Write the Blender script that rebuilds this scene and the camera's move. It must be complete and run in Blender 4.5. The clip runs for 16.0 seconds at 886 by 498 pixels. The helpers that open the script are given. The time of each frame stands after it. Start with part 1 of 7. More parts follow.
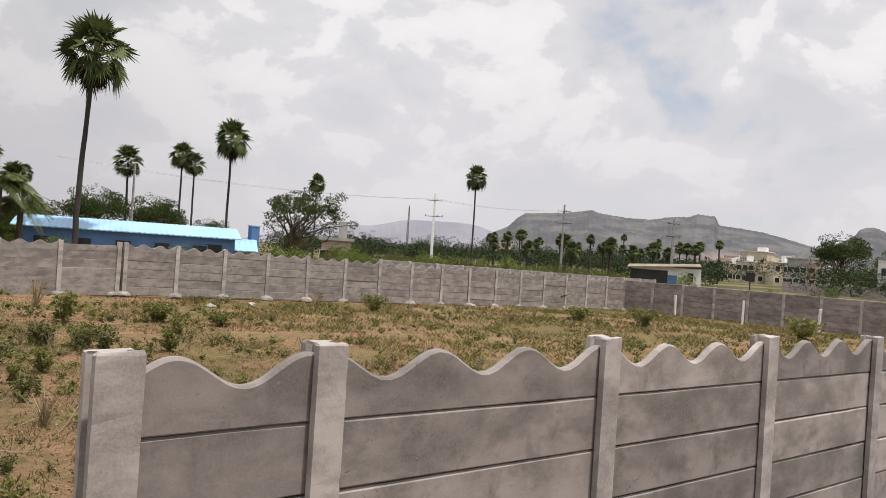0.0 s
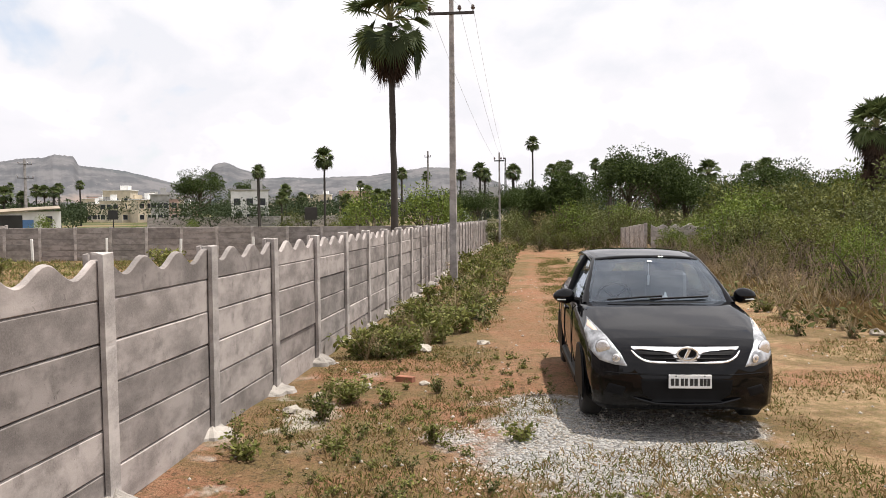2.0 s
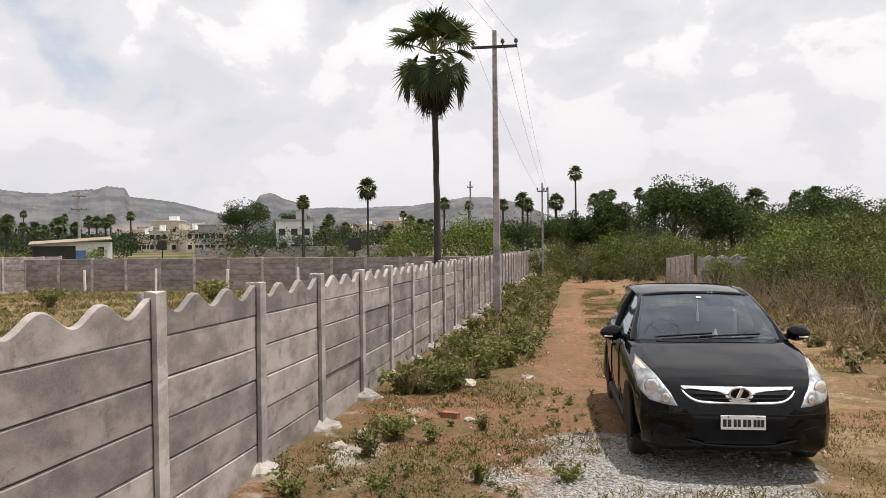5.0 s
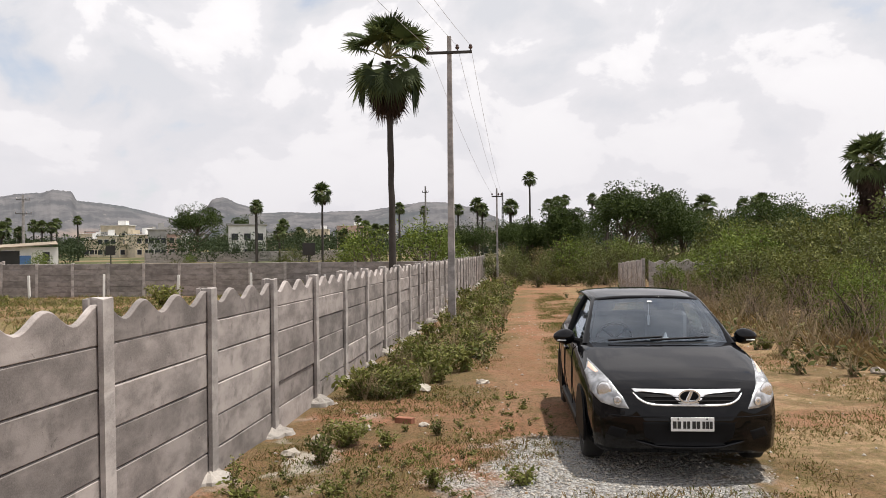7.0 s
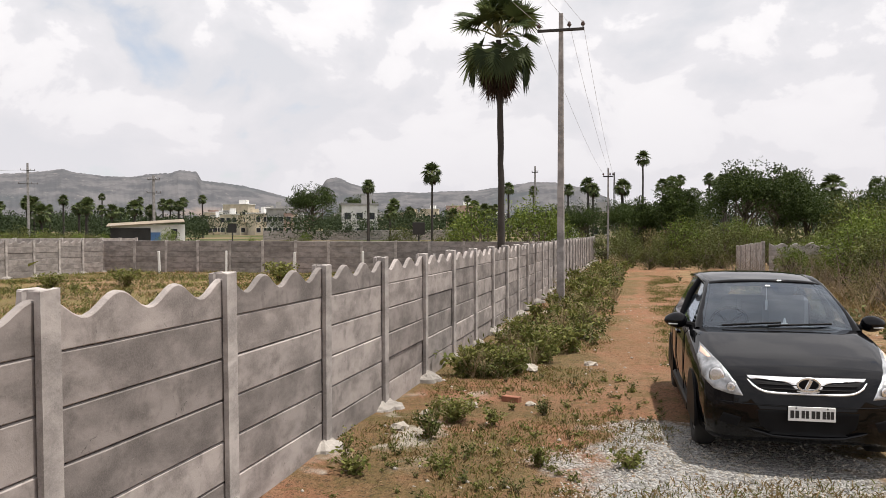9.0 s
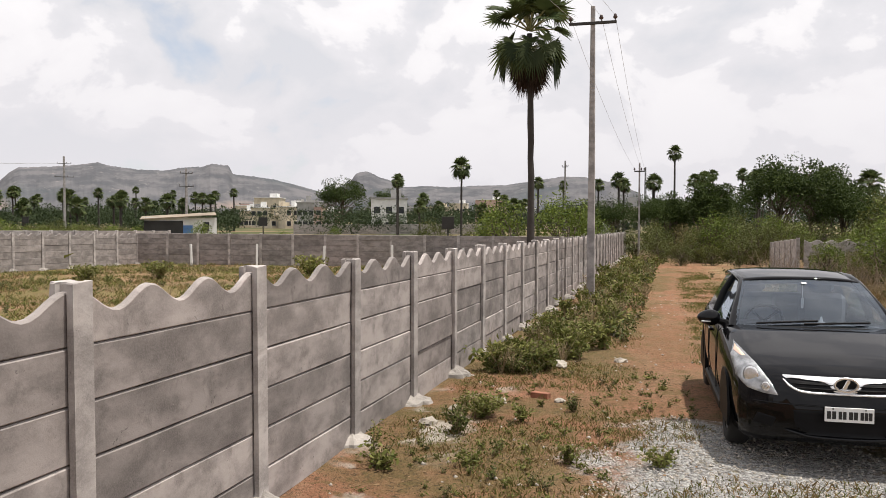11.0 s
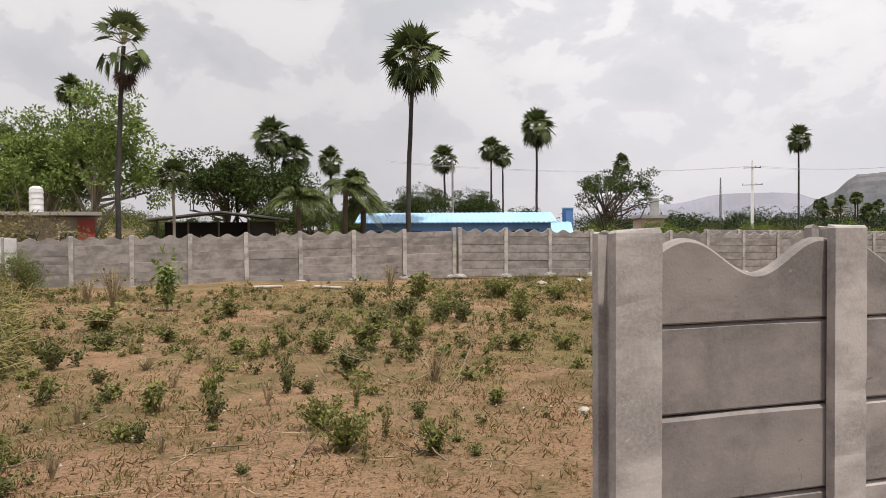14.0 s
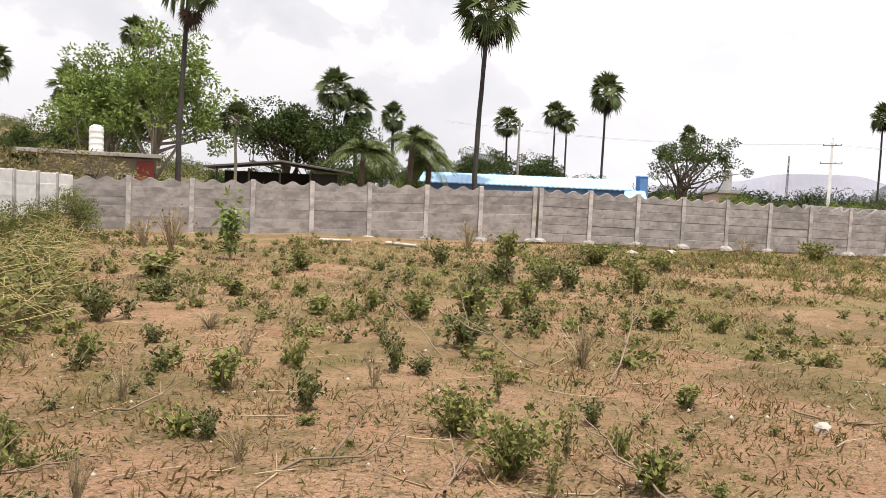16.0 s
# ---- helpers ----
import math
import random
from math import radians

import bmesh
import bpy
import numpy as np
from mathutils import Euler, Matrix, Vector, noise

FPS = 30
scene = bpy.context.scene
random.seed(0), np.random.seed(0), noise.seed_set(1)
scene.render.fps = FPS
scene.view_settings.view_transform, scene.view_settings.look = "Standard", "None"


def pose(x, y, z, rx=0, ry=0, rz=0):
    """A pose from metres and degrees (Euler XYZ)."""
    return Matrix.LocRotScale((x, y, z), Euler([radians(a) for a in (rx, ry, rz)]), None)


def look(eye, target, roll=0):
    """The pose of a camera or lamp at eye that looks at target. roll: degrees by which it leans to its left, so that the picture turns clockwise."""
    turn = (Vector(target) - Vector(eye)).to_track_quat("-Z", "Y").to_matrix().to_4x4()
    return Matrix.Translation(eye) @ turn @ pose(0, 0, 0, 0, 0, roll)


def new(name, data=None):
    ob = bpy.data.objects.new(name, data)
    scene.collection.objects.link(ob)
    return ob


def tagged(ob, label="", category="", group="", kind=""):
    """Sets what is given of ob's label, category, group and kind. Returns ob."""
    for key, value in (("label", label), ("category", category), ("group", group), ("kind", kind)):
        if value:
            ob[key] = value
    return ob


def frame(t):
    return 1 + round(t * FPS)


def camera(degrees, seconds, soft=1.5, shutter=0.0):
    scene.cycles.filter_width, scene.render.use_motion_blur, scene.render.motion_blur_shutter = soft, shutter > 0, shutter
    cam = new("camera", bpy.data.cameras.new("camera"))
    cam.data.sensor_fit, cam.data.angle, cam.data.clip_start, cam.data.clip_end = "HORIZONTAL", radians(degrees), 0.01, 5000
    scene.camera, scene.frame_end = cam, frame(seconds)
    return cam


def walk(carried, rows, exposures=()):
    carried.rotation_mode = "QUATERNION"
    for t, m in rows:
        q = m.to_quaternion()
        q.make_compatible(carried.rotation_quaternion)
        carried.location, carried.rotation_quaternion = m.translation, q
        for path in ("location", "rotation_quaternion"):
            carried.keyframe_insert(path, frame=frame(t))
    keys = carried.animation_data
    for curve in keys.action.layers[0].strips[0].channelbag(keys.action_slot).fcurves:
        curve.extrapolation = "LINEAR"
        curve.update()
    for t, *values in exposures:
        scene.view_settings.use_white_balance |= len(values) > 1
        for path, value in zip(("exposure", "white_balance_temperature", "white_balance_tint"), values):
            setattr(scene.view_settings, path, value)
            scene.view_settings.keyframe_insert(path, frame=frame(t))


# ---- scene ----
# ---- camera ----
cam = camera(58.51, 16.0, 0.8)
ROWS = [
    (0.0, -1.638, -2.515, 1.996, 0.31, -3.88, -40.36),
    (0.5, -1.507, -2.527, 1.995, 0.55, -2.04, -56.79),
    (1.0, -1.424, -2.614, 1.950, -0.16, 0.60, -74.14),
    (1.5, -1.391, -2.643, 1.861, -1.84, 0.99, -82.25),
    (2.0, -1.379, -2.635, 1.847, -2.79, 0.58, -84.08),
    (2.5, -1.377, -2.632, 1.887, -2.36, 0.30, -83.40),
    (3.0, -1.371, -2.620, 1.923, -1.85, 0.54, -81.02),
    (5.5, -1.382, -2.604, 1.906, -0.04, 0.67, -81.59),
    (6.0, -1.363, -2.630, 1.904, -0.21, 0.79, -83.79),
    (6.5, -1.373, -2.624, 1.908, -0.25, 0.80, -84.81),
    (7.0, -1.378, -2.612, 1.910, -0.30, 0.65, -84.27),
    (7.5, -1.373, -2.607, 1.904, -0.59, 0.40, -82.41),
    (8.0, -1.379, -2.599, 1.911, -1.01, 0.15, -79.60),
    (8.5, -1.388, -2.608, 1.910, -1.40, 0.07, -77.65),
    (9.0, -1.424, -2.622, 1.907, -1.68, 0.18, -76.40),
    (11.5, -1.382, -2.593, 1.909, -2.42, -0.42, -72.57),
    (12.0, -1.413, -2.579, 1.909, -1.55, -0.14, -59.69),
    (12.5, -1.600, -2.564, 1.909, -1.09, 0.31, -43.39),
    (13.0, -1.671, -2.491, 1.883, -1.18, 0.20, -33.38),
    (13.5, -1.843, -2.366, 1.773, -0.85, 0.16, -26.52),
    (14.0, -2.046, -1.983, 1.625, -1.47, 0.33, -18.54),
    (14.5, -2.169, -1.349, 1.572, -2.14, 0.48, -12.35),
    (15.0, -2.172, -0.816, 1.451, -3.41, -0.36, -7.83),
    (15.5, -2.188, -0.224, 1.375, -4.18, -1.47, -4.83),
    (16.0, -2.245, 0.177, 1.361, -4.04, -2.54, -14.81),
]
walk(cam, [(t, pose(x, y, z, 90 + pitch, roll, yaw)) for t, x, y, z, pitch, roll, yaw in ROWS],
     [(0.0, -0.05), (0.5, -0.08), (1.0, -0.12), (1.5, 0.14), (2.0, 0.40), (2.6, 0.38), (3.2, 0.14), (11.5, 0.14), (12.0, 0.16), (12.5, -0.04), (13.4, 0.02), (14.4, 0.04), (15.0, 0.36), (15.6, 0.51), (16.0, 0.51)])
# ---- world, sun ----
SUN_EL, SUN_AZ = radians(74), radians(-78)          # azimuth measured from +x towards +y
sun_dir = Vector((math.cos(SUN_EL) * math.cos(SUN_AZ), math.cos(SUN_EL) * math.sin(SUN_AZ), math.sin(SUN_EL)))
world = bpy.data.worlds.new("world")
scene.world = world
world.use_nodes = True
wt = world.node_tree
wt.nodes.clear()


def wn(kind, **values):
    n = wt.nodes.new(kind)
    for k, v in values.items():
        n.inputs[k].default_value = v
    return n


def wmath(op, a, b=None):
    n = wt.nodes.new("ShaderNodeMath")
    n.operation = op
    for i, v in enumerate((a, b)):
        if v is None:
            continue
        if isinstance(v, (int, float)):
            n.inputs[i].default_value = v
        else:
            wt.links.new(v, n.inputs[i])
    return n.outputs[0]


sky = wt.nodes.new("ShaderNodeTexSky")
sky.sky_type, sky.sun_disc = "NISHITA", False
sky.sun_elevation, sky.sun_rotation = SUN_EL, radians(90) - SUN_AZ
sky_bg = wn("ShaderNodeBackground", Strength=0.13)
wt.links.new(sky.outputs[0], sky_bg.inputs[0])
tc = wt.nodes.new("ShaderNodeTexCoord")
sep = wt.nodes.new("ShaderNodeSeparateXYZ")
wt.links.new(tc.outputs["Generated"], sep.inputs[0])
up = wmath("MAXIMUM", sep.outputs[2], 0.0)


def cloud_noise(lift, scale, detail, rough, squash=1.9, dist=0.25):
    """Cloud density in a direction; lift looks that much higher up, to tell a cloud's lit head from its foot."""
    c = wt.nodes.new("ShaderNodeCombineXYZ")
    wt.links.new(sep.outputs[0], c.inputs[0])
    wt.links.new(sep.outputs[1], c.inputs[1])
    wt.links.new(wmath("MULTIPLY", wmath("ADD", up, lift), squash), c.inputs[2])
    n = wn("ShaderNodeTexNoise", Scale=scale, Detail=detail, Roughness=rough, Distortion=dist)
    wt.links.new(c.outputs[0], n.inputs["Vector"])
    return n.outputs[0]


def wspan(v, a, b, lo=0.0, hi=1.0):
    n = wt.nodes.new("ShaderNodeMapRange")
    n.interpolation_type = "SMOOTHSTEP"
    wt.links.new(v, n.inputs[0])
    for k, q in enumerate((a, b, lo, hi)):
        n.inputs[k + 1].default_value = q
    return n.outputs[0]


puff = cloud_noise(0.0, 6.4, 9.0, 0.53, 1.5)
head = cloud_noise(0.05, 6.4, 6.0, 0.5, 1.5)
broad = cloud_noise(0.0, 1.7, 4.0, 0.5, 2.6)
body = wmath("ADD", wmath("MULTIPLY", puff, 0.62), wmath("MULTIPLY", broad, 0.38))
lit = wmath("ADD", wmath("MULTIPLY", wmath("SUBTRACT", puff, head), 1.5), 0.5)
both = wmath("ADD", wmath("MULTIPLY", body, 0.72), wmath("MULTIPLY", lit, 0.28))
tone = wt.nodes.new("ShaderNodeValToRGB")
tone.color_ramp.elements[0].position, tone.color_ramp.elements[0].color = 0.40, (0.70, 0.705, 0.745, 1)
tone.color_ramp.elements[1].position, tone.color_ramp.elements[1].color = 0.60, (0.96, 0.935, 0.945, 1)
for at_, c_ in ((0.465, (0.765, 0.755, 0.785)), (0.51, (0.80, 0.785, 0.815)), (0.535, (0.92, 0.895, 0.91))):
    tone.color_ramp.elements.new(at_).color = (*c_, 1)
wt.links.new(both, tone.inputs[0])
haze = wt.nodes.new("ShaderNodeMix")
haze.data_type = "RGBA"
haze.inputs[7].default_value = (0.745, 0.722, 0.755, 1)
hz = wt.nodes.new("ShaderNodeMapRange")
hz.inputs[1].default_value, hz.inputs[2].default_value, hz.inputs[3].default_value, hz.inputs[4].default_value = 0.02, 0.24, 0.88, 0.0
wt.links.new(up, hz.inputs[0])
wt.links.new(hz.outputs[0], haze.inputs[0])
wt.links.new(tone.outputs[0], haze.inputs[6])
cloud_bg = wn("ShaderNodeBackground", Strength=1.0)
wt.links.new(haze.outputs[2], cloud_bg.inputs[0])
wt.links.new(wspan(sep.outputs[1], 0.84, 1.0, 0.97, 0.80), cloud_bg.inputs[1])  # duller opposite the sun
cover = wt.nodes.new("ShaderNodeMapRange")
cover.inputs[1].default_value, cover.inputs[2].default_value, cover.inputs[3].default_value, cover.inputs[4].default_value = 0.34, 0.40, 0.6, 1.0
wt.links.new(body, cover.inputs[0])
mixw = wt.nodes.new("ShaderNodeMixShader")
wt.links.new(cover.outputs[0], mixw.inputs[0])
wt.links.new(sky_bg.outputs[0], mixw.inputs[1])
wt.links.new(cloud_bg.outputs[0], mixw.inputs[2])
wo = wt.nodes.new("ShaderNodeOutputWorld")
wt.links.new(mixw.outputs[0], wo.inputs[0])

sun = new("sun", bpy.data.lights.new("sun", "SUN"))
sun.data.energy, sun.data.angle, sun.data.color = 5.0, radians(1.5), (1.0, 0.94, 0.855)
sun.matrix_world = look((0, 0, 60), Vector((0, 0, 60)) - sun_dir)

# ---- materials ----


class Nodes:
    """A small helper round one material's node tree."""

    def __init__(self, name, rough=0.8, metal=0.0, spec=0.5):
        self.m = bpy.data.materials.new(name)
        self.m.use_nodes = True
        self.t = self.m.node_tree
        self.b = self.t.nodes["Principled BSDF"]
        self.b.inputs["Roughness"].default_value = rough
        self.b.inputs["Metallic"].default_value = metal
        self.b.inputs["Specular IOR Level"].default_value = spec
        self.tc = self.t.nodes.new("ShaderNodeTexCoord")

    def put(self, v, socket):
        if isinstance(v, (int, float)):
            socket.default_value = v
        elif isinstance(v, tuple):
            socket.default_value = (*v, 1) if len(v) == 3 and socket.type == "RGBA" else v
        else:
            self.t.links.new(v, socket)

    def math(self, op, a, b=0.0, clamp=False):
        n = self.t.nodes.new("ShaderNodeMath")
        n.operation, n.use_clamp = op, clamp
        self.put(a, n.inputs[0])
        self.put(b, n.inputs[1])
        return n.outputs[0]

    def coords(self, scatter=0.0, scale=(1, 1, 1)):
        out = self.tc.outputs["Object"]
        if scale != (1, 1, 1):
            n = self.t.nodes.new("ShaderNodeMapping")
            n.inputs["Scale"].default_value = scale
            self.t.links.new(out, n.inputs[0])
            out = n.outputs[0]
        if scatter:
            o = self.t.nodes.new("ShaderNodeObjectInfo")
            n = self.t.nodes.new("ShaderNodeVectorMath")
            n.operation = "ADD"
            c = self.t.nodes.new("ShaderNodeCombineXYZ")
            for i in range(3):
                self.t.links.new(self.math("MULTIPLY", o.outputs["Random"], scatter * (i + 1)), c.inputs[i])
            self.t.links.new(out, n.inputs[0])
            self.t.links.new(c.outputs[0], n.inputs[1])
            out = n.outputs[0]
        return out

    def noise(self, scale, detail=4.0, rough=0.55, vec=None, dist=0.0):
        n = self.t.nodes.new("ShaderNodeTexNoise")
        n.inputs["Scale"].default_value, n.inputs["Detail"].default_value = scale, detail
        n.inputs["Roughness"].default_value, n.inputs["Distortion"].default_value = rough, dist
        self.t.links.new(vec or self.tc.outputs["Object"], n.inputs["Vector"])
        return n.outputs[0]

    def cells(self, scale, vec=None, feature="F1", out="Color"):
        n = self.t.nodes.new("ShaderNodeTexVoronoi")
        n.feature = feature
        n.inputs["Scale"].default_value = scale
        self.t.links.new(vec or self.tc.outputs["Object"], n.inputs["Vector"])
        return n.outputs[out]

    def span(self, v, a, b, lo=0.0, hi=1.0):
        n = self.t.nodes.new("ShaderNodeMapRange")
        n.interpolation_type = "SMOOTHSTEP"
        self.put(v, n.inputs[0])
        for i, q in enumerate((a, b, lo, hi)):
            n.inputs[i + 1].default_value = q
        return n.outputs[0]

    def mix(self, f, a, b, how="MIX"):
        n = self.t.nodes.new("ShaderNodeMix")
        n.data_type, n.blend_type = "RGBA", how
        self.put(f, n.inputs[0])
        self.put(a, n.inputs[6])
        self.put(b, n.inputs[7])
        return n.outputs[2]

    def island(self):
        return self.t.nodes.new("ShaderNodeNewGeometry").outputs["Random Per Island"]

    def each(self):
        return self.t.nodes.new("ShaderNodeObjectInfo").outputs["Random"]

    def xyz(self):
        n = self.t.nodes.new("ShaderNodeSeparateXYZ")
        self.t.links.new(self.tc.outputs["Object"], n.inputs[0])
        return n.outputs

    def bump(self, h, strength=0.3, dist=0.01):
        n = self.t.nodes.new("ShaderNodeBump")
        n.inputs["Strength"].default_value, n.inputs["Distance"].default_value = strength, dist
        self.t.links.new(h, n.inputs["Height"])
        self.t.links.new(n.outputs[0], self.b.inputs["Normal"])

    def colour(self, v):
        self.put(v, self.b.inputs["Base Color"])
        return self


def plain(name, col, rough=0.7, metal=0.0, scale=6.0, vary=0.25, bump=0.15, spec=0.5):
    n = Nodes(name, rough, metal, spec)
    big, fine = n.noise(scale * 0.3, 3), n.noise(scale * 6, 5)
    dark = tuple(c * (1 - vary) for c in col)
    lite = tuple(min(1, c * (1 + vary * 0.6)) for c in col)
    c = n.mix(n.span(big, 0.3, 0.7), dark, lite)
    c = n.mix(n.span(fine, 0.35, 0.75, 0, 0.5), c, dark)
    n.colour(c)
    if bump:
        n.bump(fine, bump, 0.01)
    return n.m


def concrete(name, base, scatter=20.0, spread=0.12, stain=1.0):
    n = Nodes(name, 0.88, 0, 0.25)
    v = n.coords(scatter)
    streak = n.noise(2.4, 6, 0.62, n.coords(scatter, (0.8, 1, 1.5)), 0.15)
    blot = n.noise(5.0, 6, 0.62, v, 0.4)
    fine = n.noise(90, 4, 0.6, v)
    pits = n.cells(60, v, "F1", "Distance")
    scar = n.noise(14, 6, 0.72, v, 1.5)
    lo, hi = tuple(c * (1 - 0.38 * stain) for c in base), tuple(min(0.9, c * (1 + 0.28 * stain)) for c in base)
    c = n.mix(n.span(streak, 0.32, 0.66), lo, hi)
    c = n.mix(n.span(blot, 0.5, 0.72, 0, 0.75 * stain), c, tuple(x * 0.55 for x in base))
    c = n.mix(n.span(fine, 0.3, 0.8, 0, 0.35), c, tuple(min(0.9, x * 1.3) for x in base))
    c = n.mix(n.span(pits, 0.0, 0.14, 0.65, 0.0), c, tuple(x * 0.45 for x in base))
    c = n.mix(n.span(scar, 0.63, 0.69, 0, 0.7 * stain), c, tuple(x * 0.42 for x in base))
    c = n.mix(n.span(n.noise(22, 5, 0.7, v, 0.8), 0.66, 0.72, 0, 0.5), c, tuple(min(0.9, x * 1.55) for x in base))
    k = n.span(n.each(), 0, 1, 1 - spread, 1 + spread)
    grey = n.t.nodes.new("ShaderNodeCombineColor")
    for i in range(3):
        n.t.links.new(k, grey.inputs[i])
    c = n.mix(1.0, c, grey.outputs[0], "MULTIPLY")
    n.colour(c)
    n.bump(n.math("ADD", n.math("MULTIPLY", blot, 0.6), n.math("MULTIPLY", fine, 0.25)), 0.35, 0.012)
    return n.m


def leafy(name, a, b, rough=0.6, trans=0.25, spec=0.12):
    """Leaves: two tones, dealt out leaf by leaf, a little light let through."""
    n = Nodes(name, rough, 0, spec)
    c = n.mix(n.island(), a, b)
    big = n.noise(0.9, 3, 0.5, n.coords(9.0))
    c = n.mix(n.span(big, 0.35, 0.7, 0, 0.5), c, tuple(x * 0.6 for x in a))
    c = n.mix(n.span(n.each(), 0, 1, 0, 0.3), c, tuple((x + y) * 0.62 for x, y in zip(a, b)))
    n.colour(c)
    if trans:
        t = n.t.nodes.new("ShaderNodeBsdfTranslucent")
        n.put(c, t.inputs[0])
        mx = n.t.nodes.new("ShaderNodeMixShader")
        mx.inputs[0].default_value = trans
        n.t.links.new(n.b.outputs[0], mx.inputs[1])
        n.t.links.new(t.outputs[0], mx.inputs[2])
        n.t.links.new(mx.outputs[0], n.t.nodes["Material Output"].inputs[0])
    return n.m


M_PANEL = concrete("precast_concrete", (0.265, 0.237, 0.225), 20.0, 0.20, 1.12)
M_POST = concrete("precast_post", (0.37, 0.34, 0.325), 31.0, 0.06)
# M_PALE: limewash white, raised further so the west wall looks sunlit
M_PALE = concrete("pale_concrete", (0.80, 0.785, 0.765), 13.0, 0.04, 0.3)
M_ROUGH = concrete("mortar_footing", (0.285, 0.262, 0.24), 17.0, 0.1)
M_DAMP = concrete("damp_precast_concrete", (0.205, 0.183, 0.174), 6.0, 0.08, 0.9)
M_FARWALL = concrete("weathered_concrete", (0.25, 0.226, 0.215), 8.0, 0.1)
M_POLE = concrete("pole_concrete", (0.27, 0.255, 0.25), 5.0, 0.08)
M_BARK = plain("bark", (0.10, 0.075, 0.055), 0.9, 0, 5, 0.35, 0.5)
M_PALMBARK = plain("palm_bark", (0.045, 0.038, 0.034), 0.9, 0, 5, 0.35, 0.5)
M_GREYBARK = plain("pale_bark", (0.30, 0.26, 0.20), 0.9, 0, 6, 0.35, 0.4)
M_TWIG = plain("dry_twig", (0.36, 0.275, 0.165), 0.85, 0, 9, 0.3, 0.2)
M_STRAW = leafy("dry_stalks", (0.46, 0.38, 0.18), (0.27, 0.21, 0.10), 0.85, 0.1)
M_DRYGRASS = leafy("dry_grass", (0.27, 0.185, 0.085), (0.12, 0.09, 0.04), 0.8, 0.2)
M_GRASS = leafy("green_grass", (0.07, 0.085, 0.02), (0.17, 0.165, 0.045), 0.7, 0.25)
M_WEED = leafy("weed_leaves", (0.07, 0.086, 0.021), (0.25, 0.25, 0.078), 0.6, 0.25)
M_WEED_DARK = leafy("dark_weed_leaves", (0.036, 0.048, 0.015), (0.16, 0.17, 0.055), 0.6, 0.2)
M_BUSH = leafy("bush_leaves", (0.029, 0.040, 0.010), (0.195, 0.198, 0.060), 0.6, 0.25)
M_BUSH_GREEN = leafy("fresh_bush_leaves", (0.040, 0.066, 0.012), (0.22, 0.27, 0.058), 0.55, 0.25)
M_BUSH_DRY = leafy("dry_bush_leaves", (0.07, 0.06, 0.024), (0.30, 0.25, 0.12), 0.7, 0.2)
M_TREE = leafy("tree_leaves", (0.026, 0.043, 0.012), (0.08, 0.106, 0.03), 0.55, 0.2)
M_TREE_LIGHT = leafy("fresh_tree_leaves", (0.085, 0.135, 0.03), (0.27, 0.33, 0.10), 0.55, 0.3)
M_PALM = leafy("fan_palm_leaves", (0.024, 0.038, 0.012), (0.15, 0.185, 0.07), 0.5, 0.18, 0.15)
M_PALMSTALK = plain("palm_leaf_stalk", (0.28, 0.27, 0.12), 0.6, 0, 6, 0.3, 0.05)
M_COCO = leafy("feather_palm_leaves", (0.035, 0.055, 0.015), (0.15, 0.175, 0.06), 0.5, 0.2)
M_SKIRT = leafy("dead_palm_leaves", (0.035, 0.024, 0.02), (0.10, 0.065, 0.045), 0.85, 0.05)
M_SCRUB = leafy("scrub_leaves", (0.05, 0.062, 0.022), (0.15, 0.15, 0.06), 0.9, 0.1)
M_FARTREE = leafy("distant_leaves", (0.022, 0.036, 0.016), (0.06, 0.08, 0.036), 0.7, 0.15)
M_LITTER = leafy("dead_leaves_brown", (0.10, 0.06, 0.034), (0.26, 0.17, 0.095), 0.9, 0.0)
M_BRANCH = plain("grey_branch_bark", (0.21, 0.155, 0.105), 0.9, 0, 9, 0.35, 0.3)
M_WHITE = plain("white_paint", (0.74, 0.73, 0.71), 0.7, 0, 3, 0.15, 0.1)
M_CREAM = plain("cream_paint", (0.60, 0.52, 0.40), 0.75, 0, 2, 0.2, 0.1)
M_GREYPAINT = plain("grey_render", (0.36, 0.35, 0.34), 0.8, 0, 2, 0.2, 0.1)
M_PINK = plain("pink_render", (0.55, 0.38, 0.33), 0.8, 0, 2, 0.2, 0.1)
M_BLUE = plain("blue_paint", (0.09, 0.20, 0.42), 0.6, 0, 2, 0.3, 0.1)
M_BLUEROOF = plain("blue_roof_sheet", (0.30, 0.52, 0.76), 0.45, 0, 1.5, 0.18, 0.05)
M_MUD = plain("mud_plaster", (0.27, 0.22, 0.165), 0.9, 0, 2, 0.35, 0.3)
M_RED = plain("red_oxide_paint", (0.28, 0.05, 0.035), 0.8, 0, 2, 0.3, 0.1)
M_SLAB = plain("roof_slab", (0.33, 0.30, 0.27), 0.85, 0, 2, 0.25, 0.2)
M_DARK = plain("dark_sheet", (0.03, 0.028, 0.027), 0.7, 0, 3, 0.4, 0.1)
M_SHEDROOF = plain("shed_roof_sheet", (0.09, 0.085, 0.08), 0.6, 0, 3, 0.4, 0.1)
M_TILE = plain("old_roof_sheet", (0.45, 0.40, 0.34), 0.8, 0, 2, 0.3, 0.2)
M_WINDOW = plain("dark_opening", (0.03, 0.032, 0.04), 0.25, 0, 4, 0.3, 0)
M_STEEL = plain("galvanised_steel", (0.20, 0.20, 0.20), 0.5, 0.6, 8, 0.3, 0.05)
M_ARM = plain("weathered_arm_steel", (0.045, 0.04, 0.036), 0.65, 0.3, 8, 0.3, 0.05)
